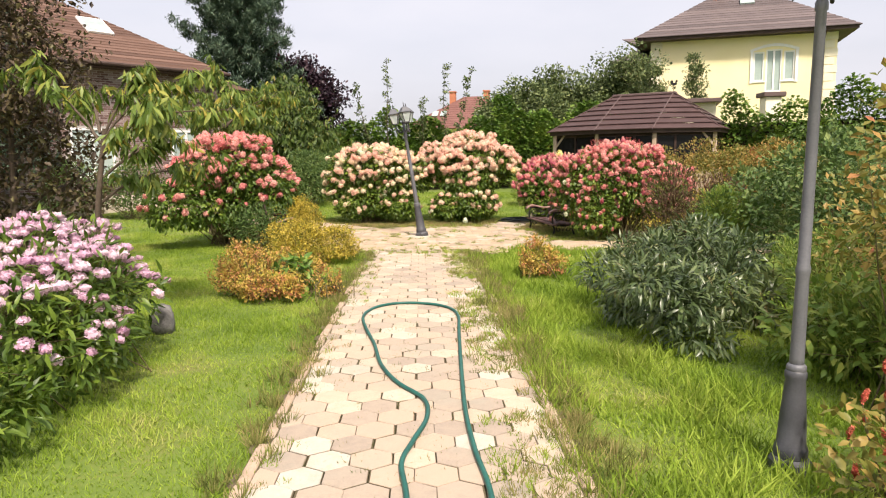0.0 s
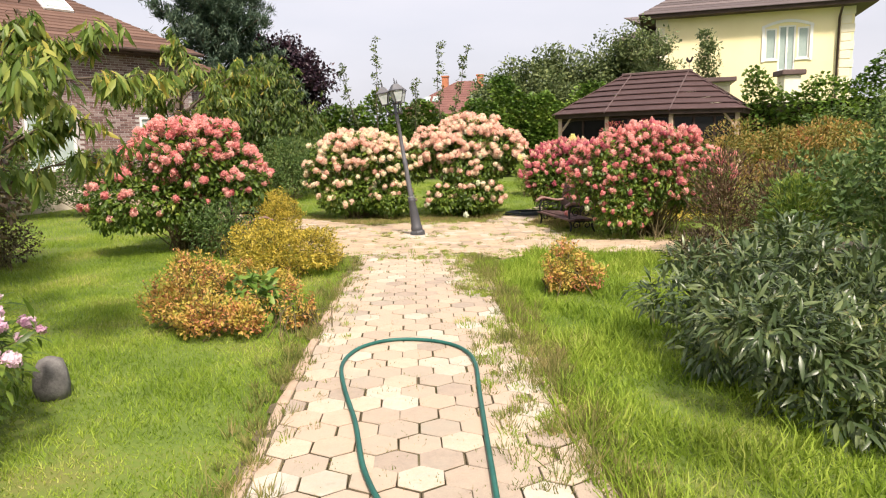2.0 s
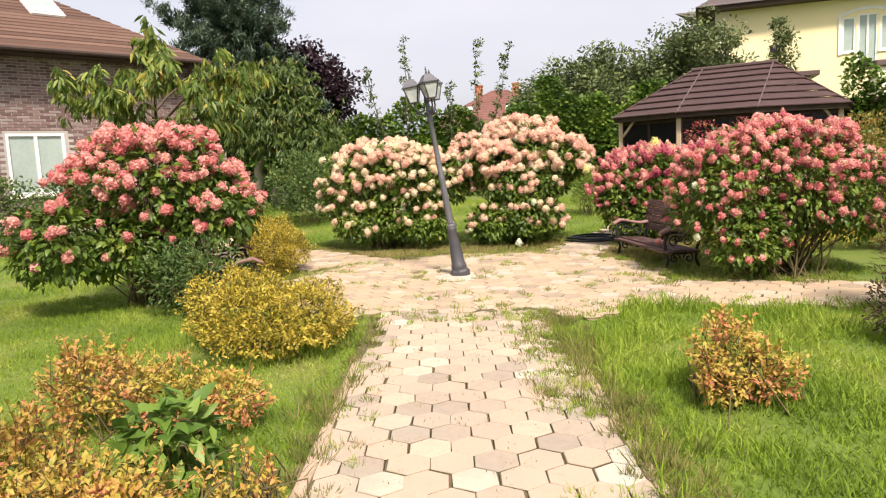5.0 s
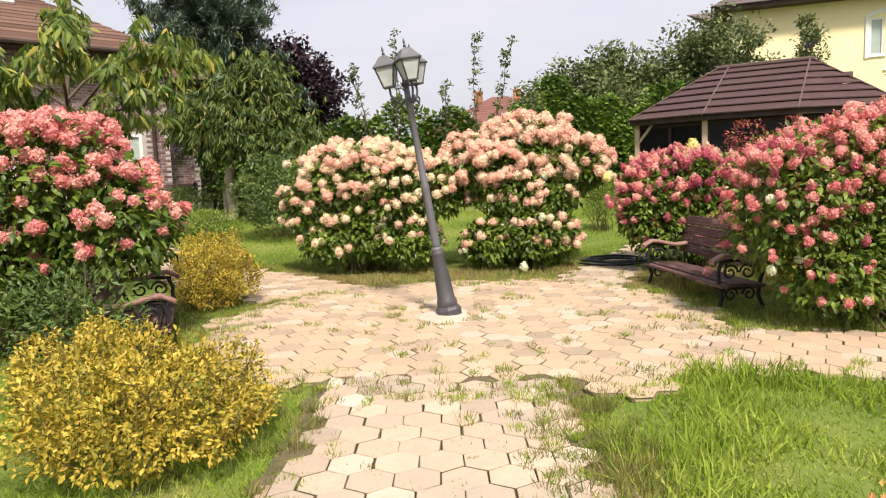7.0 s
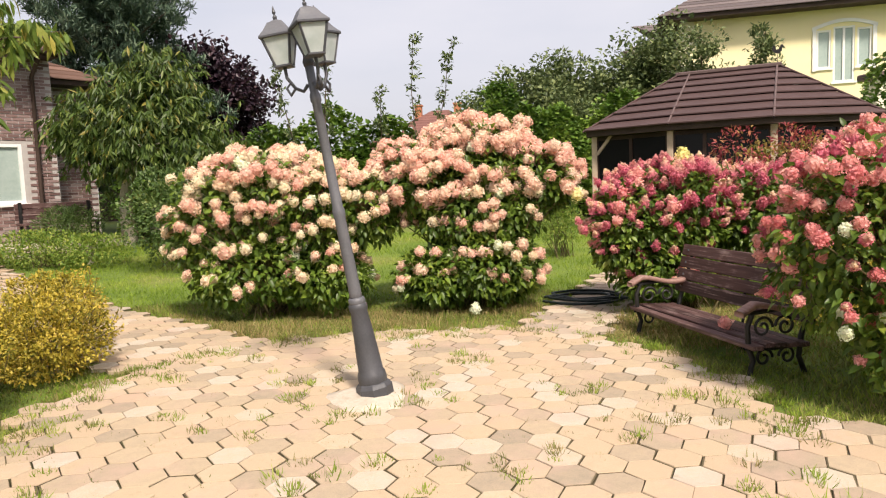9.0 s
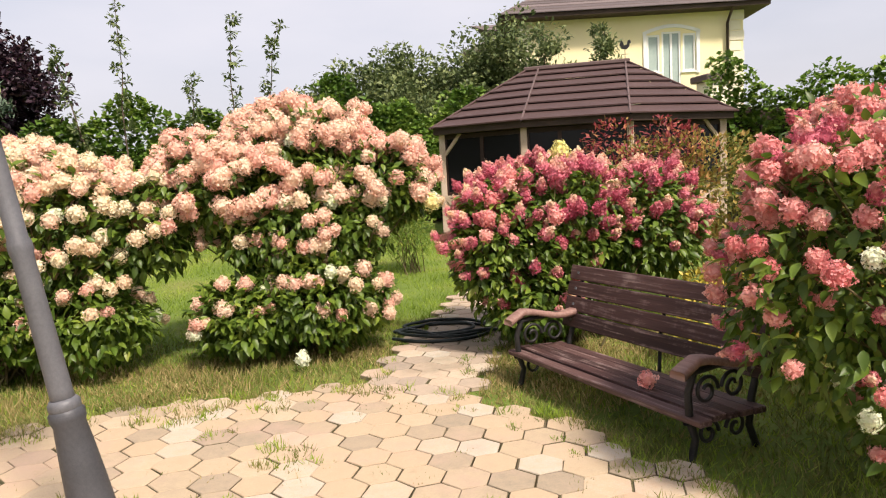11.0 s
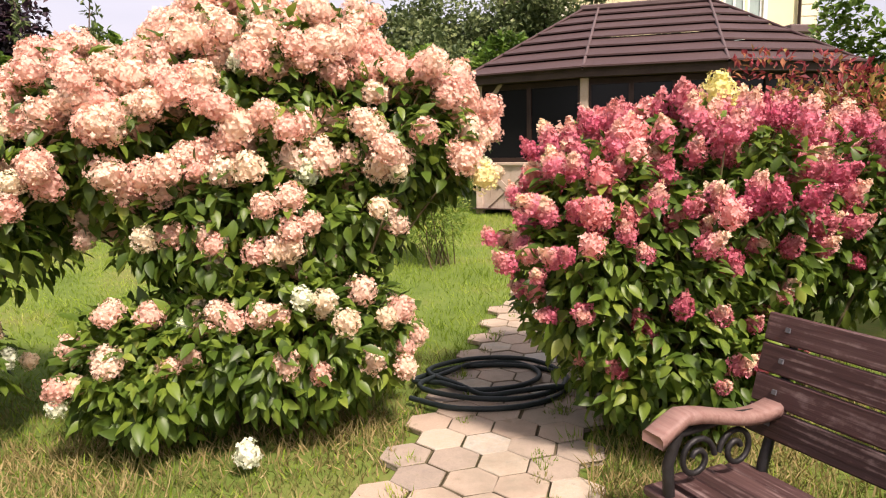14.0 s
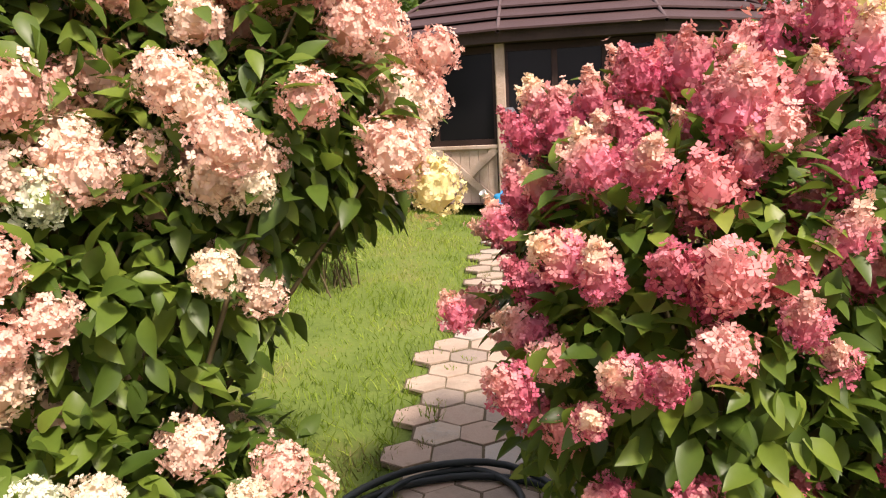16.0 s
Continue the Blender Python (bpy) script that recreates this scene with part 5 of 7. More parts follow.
# ---- benches ----
def garden_bench(m, label, length=1.82, seat=0.25):
    """A park bench: plank seat and back on cast scrolled iron ends with wooden armrests. x runs along it, it faces -y."""
    bench = thing("garden_bench", m, label, "bench", "garden benches")
    for k in range(5):
        y0 = 0.0 + k * 0.098
        z = seat - (0.02 if k == 0 else 0.006 * k)
        b = one_box(-length / 2, length / 2, y0, y0 + 0.086, z - 0.035, z, 0.006)
        part("seat_plank", b, M_BENCHWOOD, bench)
    tilt = Matrix.Translation((0, 0.50, seat + 0.10)) @ Matrix.Rotation(math.radians(-14), 4, "X")
    for k in range(4):
        b = box(bmesh.new(), -length / 2, length / 2, -0.016, 0.016, k * 0.118, k * 0.118 + 0.108, tilt, 0.006)
        part("back_plank", b, M_BENCHWOOD, bench)
    for sgn in (-1, 1):
        x = sgn * (length / 2 - 0.10)
        def arc(cy, cz, rad, a0, a1, thick, n=12, shrink=1.0):
            return [(np.array((x, cy + math.cos(a0 + (a1 - a0) * i / n) * rad * (1 - (1 - shrink) * i / n), cz + math.sin(a0 + (a1 - a0) * i / n) * rad * (1 - (1 - shrink) * i / n))), thick) for i in range(n + 1)]
        lines = [
            [(np.array((x, 0.03, -0.04)), 0.022), (np.array((x, 0.07, 0.10)), 0.02), (np.array((x, 0.03, seat - 0.05)), 0.022), (np.array((x, 0.02, seat + 0.1)), 0.02), (np.array((x, 0.06, seat + 0.2)), 0.02)],
            [(np.array((x, 0.52, -0.04)), 0.022), (np.array((x, 0.46, 0.10)), 0.02), (np.array((x, 0.48, seat)), 0.022), (np.array((x, 0.56, seat + 0.25)), 0.018), (np.array((x, 0.635, seat + 0.50)), 0.014)],
            [(np.array((x, 0.0, seat - 0.05)), 0.02), (np.array((x, 0.25, seat - 0.07)), 0.02), (np.array((x, 0.5, seat - 0.06)), 0.02)],
            [(np.array((x, 0.03, seat + 0.2)), 0.018), (np.array((x, 0.3, seat + 0.22)), 0.018), (np.array((x, 0.54, seat + 0.2)), 0.018)],
            arc(0.15, seat + 0.09, 0.085, 0, 9.0, 0.011, 22, 0.25), arc(0.34, seat + 0.09, 0.085, 3.1, -6.0, 0.011, 22, 0.25),
            arc(0.16, seat * 0.45, 0.075, 0, 8.0, 0.011, 22, 0.25), arc(0.36, seat * 0.45, 0.075, 3.1, -5.0, 0.011, 22, 0.25)]
        part("iron_end", tubes("iron_end", lines, M_BLACKIRON, 7), M_BLACKIRON, bench, "black scrolled cast-iron end")
        arm = bmesh.new()
        n = 10
        prev = None
        for i in range(n + 1):
            f = i / n
            y, z = -0.05 + 0.58 * f, seat + 0.235 + 0.03 * math.sin(f * 5.2 + 0.6) - (0.05 * (1 - f / 0.2) if f < 0.2 else 0)
            w = 0.052 - 0.012 * math.sin(f * 3.1)
            ringv = [arm.verts.new((x + sx * w, y, z + dz)) for sx, dz in ((-1, -0.02), (1, -0.02), (1, 0.012), (0.7, 0.022), (-0.7, 0.022), (-1, 0.012))]
            if prev:
                for q in range(6):
                    arm.faces.new((prev[q], prev[(q + 1) % 6], ringv[(q + 1) % 6], ringv[q]))
            else:
                arm.faces.new(ringv)
            prev = ringv
        arm.faces.new(prev[::-1])
        part("armrest", arm, M_ARMWOOD, bench, "worn reddish wooden armrest", True)
    part("middle_stay", tubes("stay", [[(np.array((0.05, 0.645, seat + 0.5)), 0.012), (np.array((0.05, 0.565, seat + 0.2)), 0.012), (np.array((0.05, 0.53, -0.04)), 0.012)]], M_BLACKIRON, 6), M_BLACKIRON, bench)
    for k in range(4):
        for xx in (-length / 2 + 0.1, length / 2 - 0.1):
            part("bolt", box(bmesh.new(), xx - 0.009, xx + 0.009, -0.024, -0.0165, k * 0.118 + 0.045, k * 0.118 + 0.063, tilt), M_SHAFT, bench, "small steel bolt")
    return bench


def bench_pose(a, b, z=0.0):
    """A bench whose seat front runs from a to b; its back is to the left of that way."""
    d = Vector((b[0] - a[0], b[1] - a[1], 0))
    return Matrix.Translation(((a[0] + b[0]) / 2, (a[1] + b[1]) / 2, z)) @ Matrix.Rotation(math.atan2(d.y, d.x), 4, "Z")


garden_bench(bench_pose((1.67, 15.0), (2.10, 13.22)), "weathered dark red plank bench with scrolled iron ends, under pink hydrangeas")
garden_bench(bench_pose((-2.85, 11.69), (-3.61, 13.29)), "weathered plank bench with iron ends, half hidden by pink hydrangeas")
house_bench = thing("house_bench", house_m @ Matrix.Translation((-0.35, -0.75, 0.5)), "dark red wooden bench against the brick house wall", "bench")
part("seat", one_box(-0.85, 0.85, -0.2, 0.25, 0.40, 0.45, 0.01), M_BENCHWOOD, house_bench)
for k in range(3):
    part("back_plank", one_box(-0.85, 0.85, 0.26, 0.29, 0.52 + k * 0.13, 0.63 + k * 0.13, 0.006), M_BENCHWOOD, house_bench)
for x in (-0.75, 0.75):
    part("leg", one_box(x - 0.03, x + 0.03, -0.18, -0.12, 0, 0.40), M_BLACKIRON, house_bench)
    part("leg", one_box(x - 0.03, x + 0.03, 0.20, 0.255, 0, 0.92), M_BLACKIRON, house_bench)
part("crossbar", one_box(-0.72, 0.72, -0.17, -0.13, 0.12, 0.17), M_BENCHWOOD, house_bench)


# ---- hoses ----
def smooth_line(points, n):
    """A smooth curve through control points (Catmull-Rom)."""
    p = np.array(points, float)
    p = np.vstack([2 * p[0] - p[1], p, 2 * p[-1] - p[-2]])
    out = []
    for k in range(1, len(p) - 2):
        for i in range(n):
            t = i / n
            out.append(0.5 * ((2 * p[k]) + (-p[k - 1] + p[k + 1]) * t + (2 * p[k - 1] - 5 * p[k] + 4 * p[k + 1] - p[k + 2]) * t * t + (-p[k - 1] + 3 * p[k] - 3 * p[k + 1] + p[k + 2]) * t ** 3))
    out.append(p[-2])
    return out


HOSE = [(0.6, -3.2), (0.45, -0.8), (0.40, 1.2), (0.31, 1.92), (0.24, 2.3), (0.27, 2.58), (0.32, 2.95), (0.27, 3.28), (0.05, 3.62), (-0.13, 4.05), (-0.28, 4.65), (-0.46, 5.25), (-0.56, 5.72), (-0.51, 6.1), (-0.34, 6.31),
        (-0.12, 6.36), (0.14, 6.27), (0.32, 6.06), (0.41, 5.72), (0.44, 5.1), (0.49, 4.13), (0.55, 3.13), (0.62, 2.5), (0.71, 1.93), (0.78, 0.8), (0.75, -1.0), (0.95, -3.2)]
hose = part("garden_hose", tubes("garden_hose", [[(p, 0.015) for p in smooth_line([(x, y, 0.015) for x, y in HOSE], 8)]], M_GREENRUB, 8), M_GREENRUB)
tagged(hose, "dark green rubber garden hose looped on the paving", "garden hose")
coil = []
rc = np.random.default_rng(5)
for k in range(27):
    a = k * 0.78 + 3.4
    turn = k // 8
    rr = (0.46, 0.30, 0.43, 0.26)[turn] + 0.02 * rc.normal()
    cx, cy = ((1.52, 16.72), (1.60, 16.86), (1.58, 16.78), (1.66, 16.72))[turn]
    coil.append((cx + math.cos(a) * rr * 1.1, cy + math.sin(a) * rr * 0.85, 0.016 + 0.018 * turn * (0.6 + 0.4 * math.sin(a * 1.3))))
coil += [(1.95, 16.5, 0.05), (2.2, 16.45, 0.025), (2.6, 16.7, 0.016)]
ob = part("hose_coil", tubes("hose_coil", [[(p, 0.016) for p in smooth_line(coil, 4)]], M_BLACKRUB, 7), M_BLACKRUB)
tagged(ob, "dark green hose lying in a loose coil on the path", "garden hose")


# ---- small things ----
can = thing("watering_can", pose(4.22, 21.9, rise(21.9), 0, 0, 15), "bright blue plastic watering can beside the summer house", "watering can")
part("body", turned([(0.11, 0.0), (0.125, 0.01), (0.12, 0.30), (0.10, 0.32)], 18), M_BLUE, can, "", True)
part("spout", tubes("spout", [[((-0.10, 0, 0.06), 0.026), ((-0.2, 0, 0.2), 0.02), ((-0.28, 0, 0.33), 0.017)]], M_BLACKIRON, 8), M_BLACKIRON, can, "dark spout")
part("rose", tubes("rose", [[((-0.26, 0, 0.30), 0.018), ((-0.31, 0, 0.36), 0.045), ((-0.318, 0, 0.368), 0.045)]], M_WHITE, 10), M_WHITE, can, "pale sprinkler rose")
part("handle", tubes("handle", [[(p, 0.014) for p in smooth_line([(-0.06, 0, 0.31), (0.04, 0, 0.39), (0.15, 0, 0.33), (0.16, 0, 0.18), (0.12, 0, 0.08)], 5)]], M_BLUE, 7), M_BLUE, can)
postlamp = thing("old_lamp_post", pose(4.36, 21.98, rise(21.98)), "pale grey cast lamp post beside the summer house door", "post")
part("shaft", turned([(0.09, 0), (0.09, 0.08), (0.055, 0.12), (0.045, 0.9), (0.06, 0.92), (0.045, 0.95), (0.05, 1.1), (0.085, 1.2), (0.09, 1.24), (0.05, 1.3)], 14), M_SHAFT, postlamp, "", True)
for k, (x, y, hgt) in enumerate(((-7.6, 24.2, 0.95), (-6.85, 21.2, 0.35))):
    ob = part("white_post", one_box(-0.05, 0.05, -0.05, 0.05, -0.03, hgt, 0.012), M_PALEBARK)
    ob.location = (x, y, rise(y))
    tagged(ob, "short whitewashed post standing in the grass", "post")
bucket = part("pale_sack", turned([(0.22, 0), (0.27, 0.1), (0.25, 0.5), (0.16, 0.85), (0.06, 0.92)], 12), M_PALEBARK, None, "", True)
bucket.location = (-7.15, 25.2, rise(25.2))
tagged(bucket, "pale wrapped bundle standing by the hedge", "bundle")
stump = turned([(0.12, -0.05), (0.15, 0.12), (0.14, 0.3), (0.10, 0.42), (0.03, 0.46)], 12)
for v in stump.verts:
    v.co += Vector((noise.noise(v.co * 9), noise.noise(v.co * 9 + Vector((5, 0, 0))), 0)) * 0.04
stump_ob = part("garden_stone", stump, M_STONE, None, "", True)
stump_ob.location = (-2.42, 5.2, -0.03)
stump_ob.scale = (0.8, 0.7, 0.6)
tagged(stump_ob, "dark weathered stone ornament at the lawn's edge", "stone")
fallen = new("fallen_flower", HEADS["coral"][1])
fallen.matrix_world = Matrix.Translation((2.08, 13.80, 0.285)) @ Euler((1.3, 0.4, 0.6)).to_matrix().to_4x4() @ Matrix.Scale(0.6, 4)
tagged(fallen, "faded pink hydrangea head lying on the bench seat", "flower")


# ---- flowering shrubs ----
hydrangea("dense panicle hydrangea with peach and cream heads down to the grass", (-2.2, 16.8),
          [(-2.3, 16.9, 1.18, 0.85, 0.75, 0.80), (-3.0, 16.65, 1.10, 0.46, 0.55, 0.66), (-1.55, 16.75, 1.18, 0.60, 0.65, 0.62), (-2.35, 16.45, 0.5, 0.85, 0.5, 0.42), (-1.5, 16.4, 0.45, 0.5, 0.45, 0.38), (-1.05, 16.6, 1.20, 0.42, 0.5, 0.46)],
          13000, 340, {"cream": 0.6, "ivory": 0.6, "white": 0.03}, 0.122, 21, 0.09, -0.4, 0.5, 0.86, crowd=4.2, tiers=0.40)
hydrangea("tall panicle hydrangea laden with peach and cream heads", (0.35, 16.8),
          [(0.30, 16.95, 1.58, 0.74, 0.70, 0.68), (1.02, 16.75, 1.48, 0.46, 0.55, 0.42), (-0.52, 16.8, 1.50, 0.50, 0.55, 0.48), (0.30, 16.6, 1.12, 0.80, 0.52, 0.40), (0.38, 16.42, 0.50, 0.66, 0.48, 0.44), (-0.25, 16.4, 0.40, 0.45, 0.45, 0.34)],
          20000, 380, {"cream": 1, "white": 0.03}, 0.122, 22, 0.086, -0.4, 0.48, 0.88, extra=(("lemon", 1.40, 16.2, 1.22, 0.8), ("white", 0.20, 15.93, 0.02, 0.8)), clump=1.45, crowd=4.4, tiers=0.44)
hydrangea("panicle hydrangea with raspberry pink cream-tipped heads", (2.5, 16.15),
          [(2.45, 16.15, 1.08, 0.80, 0.72, 0.54), (3.3, 16.2, 0.98, 0.66, 0.7, 0.54), (1.98, 15.95, 0.86, 0.48, 0.50, 0.56), (2.25, 15.8, 0.5, 0.55, 0.42, 0.42)],
          17000, 160, {"rose": 1, "coral": 0.12}, 0.13, 23, 0.080, -0.3, 0.36, 0.80, clump=1.4, crowd=2.2, extra=(("lemon", 2.52, 15.95, 1.58, 1.0),))
hydrangea("large panicle hydrangea with coral pink heads drooping beside the bench", (3.4, 12.75),
          [(3.35, 12.9, 1.12, 0.95, 0.80, 0.76), (2.60, 12.75, 1.0, 0.60, 0.58, 0.64), (4.15, 12.85, 0.92, 0.62, 0.65, 0.58), (2.85, 12.45, 0.5, 0.48, 0.45, 0.46)],
          16000, 290, {"coral": 1, "rose": 0.25, "white": 0.02}, 0.118, 24, 0.070, -0.6, 0.6, 0.62, clump=1.5, crowd=3.6)
hydrangea("broad panicle hydrangea with coral pink heads in the lawn", (-4.35, 12.1),
          [(-4.3, 12.15, 1.45, 0.98, 0.85, 0.66), (-5.05, 11.4, 0.78, 0.60, 0.55, 0.48), (-3.5, 12.1, 1.08, 0.50, 0.62, 0.52), (-4.5, 11.7, 0.75, 0.8, 0.5, 0.45)],
          10000, 160, {"coral": 1}, 0.14, 25, 0.09, -0.4, 0.2, 0.80, crowd=3.4)

# golden and orange spireas
TINY = small_leaf(0.55, 0.08)


def spirea(label, base, lobes, leaves, material, seed, sprigs=140, size=0.036, reach=0.13):
    """A twiggy spirea: leaves in loose mounds, and arching sprigs that stand out of them."""
    r = np.random.default_rng(seed)
    bush = thing("spirea_bush", pose(base[0], base[1], rise(base[1])), label, "shrub", "spireas")
    o = np.array((base[0], base[1], rise(base[1])))
    p, d = on_lobes(lobes, leaves, r, -0.9, 0.55)
    swell = np.sin(p[:, 0] * 13 + seed) * np.sin(p[:, 1] * 11) + 0.7 * np.sin(p[:, 2] * 17 + p[:, 0] * 9)
    p = p - d * (0.10 * np.clip(-swell, 0, 1))[:, None]          # hollows between the twigs
    ok = (p[:, 2] > o[2] + 0.02) & (r.random(len(p)) < 0.55 + 0.45 * (swell > -0.5))
    p, d = p[ok] - o, d[ok]
    tp, td = on_lobes(lobes, sprigs * 3, r, -0.3, 0.05)
    tp, td = tp[tp[:, 2] > o[2] + 0.08][:sprigs] - o, td[tp[:, 2] > o[2] + 0.08][:sprigs]
    lines, sp, sd = [], [], []
    for q, w in zip(tp, td):
        way = unit((w + np.array((0, 0, 0.7)) + 0.5 * r.normal(size=3))[None])[0]
        end = q + way * reach * (0.5 + r.random())
        lines.append([(q - way * 0.12, 0.003), (q, 0.0025), (end, 0.0015)])
        for f in np.linspace(-0.2, 1, 11):
            sp.append(q + (end - q) * f + r.normal(size=3) * 0.008)
            sd.append(way * 0.6 + r.normal(size=3) * 0.6)
    p, d = np.concatenate([p, np.array(sp)]), np.concatenate([d, unit(np.array(sd))])
    part("foliage", foliage("foliage", p, d, TINY, size, material, r, 0.0, 0.9), material, bush)
    tips = list(p[r.choice(len(p), 24)])
    part("branching", tubes("branching", stems_of((0, 0, -0.03), tips, r, 0.006, 0.16) + lines, M_STEM, 4), M_STEM, bush)
    return bush


spirea("rounded golden-leaved spirea beside the path", (-2.1, 9.7), [(-2.0, 9.55, 0.27, 0.66, 0.52, 0.30), (-2.45, 10.0, 0.30, 0.5, 0.5, 0.34), (-1.75, 9.95, 0.24, 0.4, 0.4, 0.30)], 21000, M_YELLOW, 31, 150, 0.034, 0.06)
spirea("rounded golden-leaved spirea at the edge of the paving", (-3.55, 14.1), [(-3.5, 14.0, 0.32, 0.55, 0.58, 0.40), (-3.8, 14.7, 0.4, 0.45, 0.5, 0.42)], 19000, M_YELLOW, 32, 140, 0.034, 0.06)
spirea("orange and yellow spirea in the lawn", (-2.05, 6.75), [(-2.32, 6.95, 0.17, 0.28, 0.28, 0.22), (-1.92, 6.65, 0.14, 0.28, 0.26, 0.18), (-1.60, 6.62, 0.13, 0.20, 0.22, 0.16)], 5200, M_ORANGE, 33, 130, 0.036, 0.10)
spirea("loose yellow and rust spirea behind the lower one", (-2.2, 7.9), [(-2.60, 8.0, 0.22, 0.30, 0.30, 0.24), (-2.1, 7.85, 0.20, 0.28, 0.30, 0.20), (-1.7, 7.95, 0.15, 0.22, 0.24, 0.18)], 4600, M_ORANGE, 38, 120, 0.036, 0.10)
spirea("low rusty orange spirea seedling by the path edge", (-1.15, 6.85), [(-1.15, 6.85, 0.07, 0.16, 0.14, 0.11)], 700, M_ORANGE, 34, 26)
spirea("small yellow-orange spirea standing in the long grass", (1.45, 8.35), [(1.38, 8.4, 0.24, 0.20, 0.2, 0.24), (1.60, 8.25, 0.15, 0.19, 0.18, 0.18), (1.30, 8.2, 0.12, 0.16, 0.16, 0.14)], 2300, M_ORANGE, 35, 70, 0.038, 0.09)
small_shrub("wild_rose", "rank feathery wild rose growing through the bench", (-3.3, 11.15), [(-3.3, 11.15, 0.42, 0.48, 0.42, 0.45), (-3.75, 11.4, 0.40, 0.4, 0.4, 0.42)], 2600, small_leaf(0.42, 0.1), 0.062, M_DARKLEAF, 37, "", shell=0.95, stems=24)
small_shrub("leafy_weed", "broad-leaved green weed among the spireas", (-1.7, 7.25), [(-1.7, 7.25, 0.2, 0.24, 0.2, 0.2)], 190, leaf_shape(0.42, 0.1, 0.35), 0.13, M_VINE, 36, "", "weed", stems=6)

# peonies and the shrub border
PEONY = leaf_shape(0.21, 0.12, 0.3)
small_shrub("peony_clump", "broad dark green peony clump at the lawn's edge", (2.55, 5.7), clumped([(2.3, 5.75, 0.36, 0.72, 0.80, 0.46), (2.4, 4.85, 0.34, 0.62, 0.66, 0.44), (2.75, 6.8, 0.42, 0.7, 0.8, 0.48), (3.0, 5.6, 0.44, 0.5, 0.8, 0.48)], 7, 141, 0.45), 15000, PEONY, 0.108, M_PEONY, 41, "", "perennial", wild=0.6, droop=0.2, shell=0.75)
for k, (x, y, hgt) in enumerate(((3.55, 4.75, 0.42), (3.85, 5.6, 0.46), (3.45, 3.95, 0.34))):
    small_shrub("asparagus_fern", "feathery bright green asparagus growth in the border", (x, y), clumped([(x, y, hgt, 0.42, 0.45, hgt)], 6, 150 + k, 0.55), 5200, small_leaf(0.10, 0.0), 0.085, M_BRIGHT, 150 + k, "asparagus", "perennial", shell=0.95, wild=0.8, droop=-0.4, stems=26)
BORDER = small_leaf(0.6, 0.1)
small_shrub("currant_bush", "tall dark green shrub in the border", (5.2, 7.2), clumped([(5.0, 7.0, 0.95, 1.1, 1.2, 0.95), (4.4, 8.5, 0.85, 0.7, 0.9, 0.85), (5.6, 5.4, 0.9, 1.1, 1.0, 1.0)], 9, 142, 0.42), 12000, BORDER, 0.082, M_DARKLEAF, 42, "border shrubs", shell=0.85, stems=40)
small_shrub("currant_bush", "tall dark green shrub in the border behind the peonies", (6.2, 10.2), clumped([(6.2, 10.0, 1.05, 1.2, 1.3, 1.1), (5.2, 11.2, 0.8, 0.7, 0.7, 0.9)], 9, 143, 0.42), 10000, BORDER, 0.085, M_DARKLEAF, 43, "border shrubs", shell=0.85, stems=40)
small_shrub("rose_bush", "loose rose bush with pale young leaves beside the lamp", (4.2, 4.3), [(4.1, 4.4, 0.8, 0.8, 0.9, 0.8), (4.4, 3.2, 0.9, 0.8, 0.8, 0.9)], 8000, BORDER, 0.055, M_AUTUMN, 44, "border shrubs", shell=0.85)
small_shrub("berry_bush", "rank bright green growth around the lamp", (3.6, 3.6), [(3.4, 4.0, 0.3, 0.6, 0.6, 0.4), (3.6, 2.9, 0.28, 0.5, 0.6, 0.36)], 3000, leaf_shape(0.45, 0.1, 0.3), 0.08, M_BRIGHT, 45, "border shrubs", shell=0.8)
small_shrub("bronze_shrub", "dark reddish-brown twiggy shrub with dry stems", (3.75, 10.2), [(3.75, 10.3, 0.75, 0.48, 0.5, 0.72), (4.3, 9.9, 0.7, 0.5, 0.5, 0.6)], 6500, small_leaf(0.2, 0.03), 0.075, M_RUST, 46, "border shrubs", shell=0.9, wild=0.5, droop=-0.7, stems=40)
small_shrub("barberry_bush", "low dark bronze shrub at the end of the lawn", (3.2, 9.6), [(3.25, 9.6, 0.22, 0.42, 0.4, 0.26)], 2200, small_leaf(0.5), 0.045, M_BROWNLEAF, 47, "border shrubs", shell=0.8)
small_shrub("juniper", "soft green upright conifer shrub", (4.0, 8.7), [(4.0, 8.7, 0.55, 0.4, 0.4, 0.62)], 4500, small_leaf(0.18), 0.07, M_BRIGHT, 48, "border shrubs", shell=0.7, wild=0.5, droop=-0.5)
small_shrub("elder_shrub", "loose shrub with turning ochre and olive leaves", (5.2, 17.2), clumped([(4.7, 17.3, 1.30, 1.1, 0.9, 0.85), (6.2, 16.6, 1.4, 1.2, 1.0, 0.95), (4.8, 16.8, 0.6, 1.0, 0.6, 0.5)], 9, 149, 0.42), 17000, small_leaf(0.5, 0.1), 0.068, M_AUTUMN, 49, "border shrubs", shell=0.95, stems=30)
small_shrub("wine_shrub", "slender shrub with wine-red turning leaves", (3.7, 17.5), clumped([(3.7, 17.4, 1.40, 0.55, 0.5, 0.60), (4.5, 17.5, 1.75, 0.4, 0.4, 0.35)], 6, 148, 0.5), 2600, small_leaf(0.5, 0.1), 0.062, M_WINE, 148, "border shrubs", shell=0.95, stems=26)
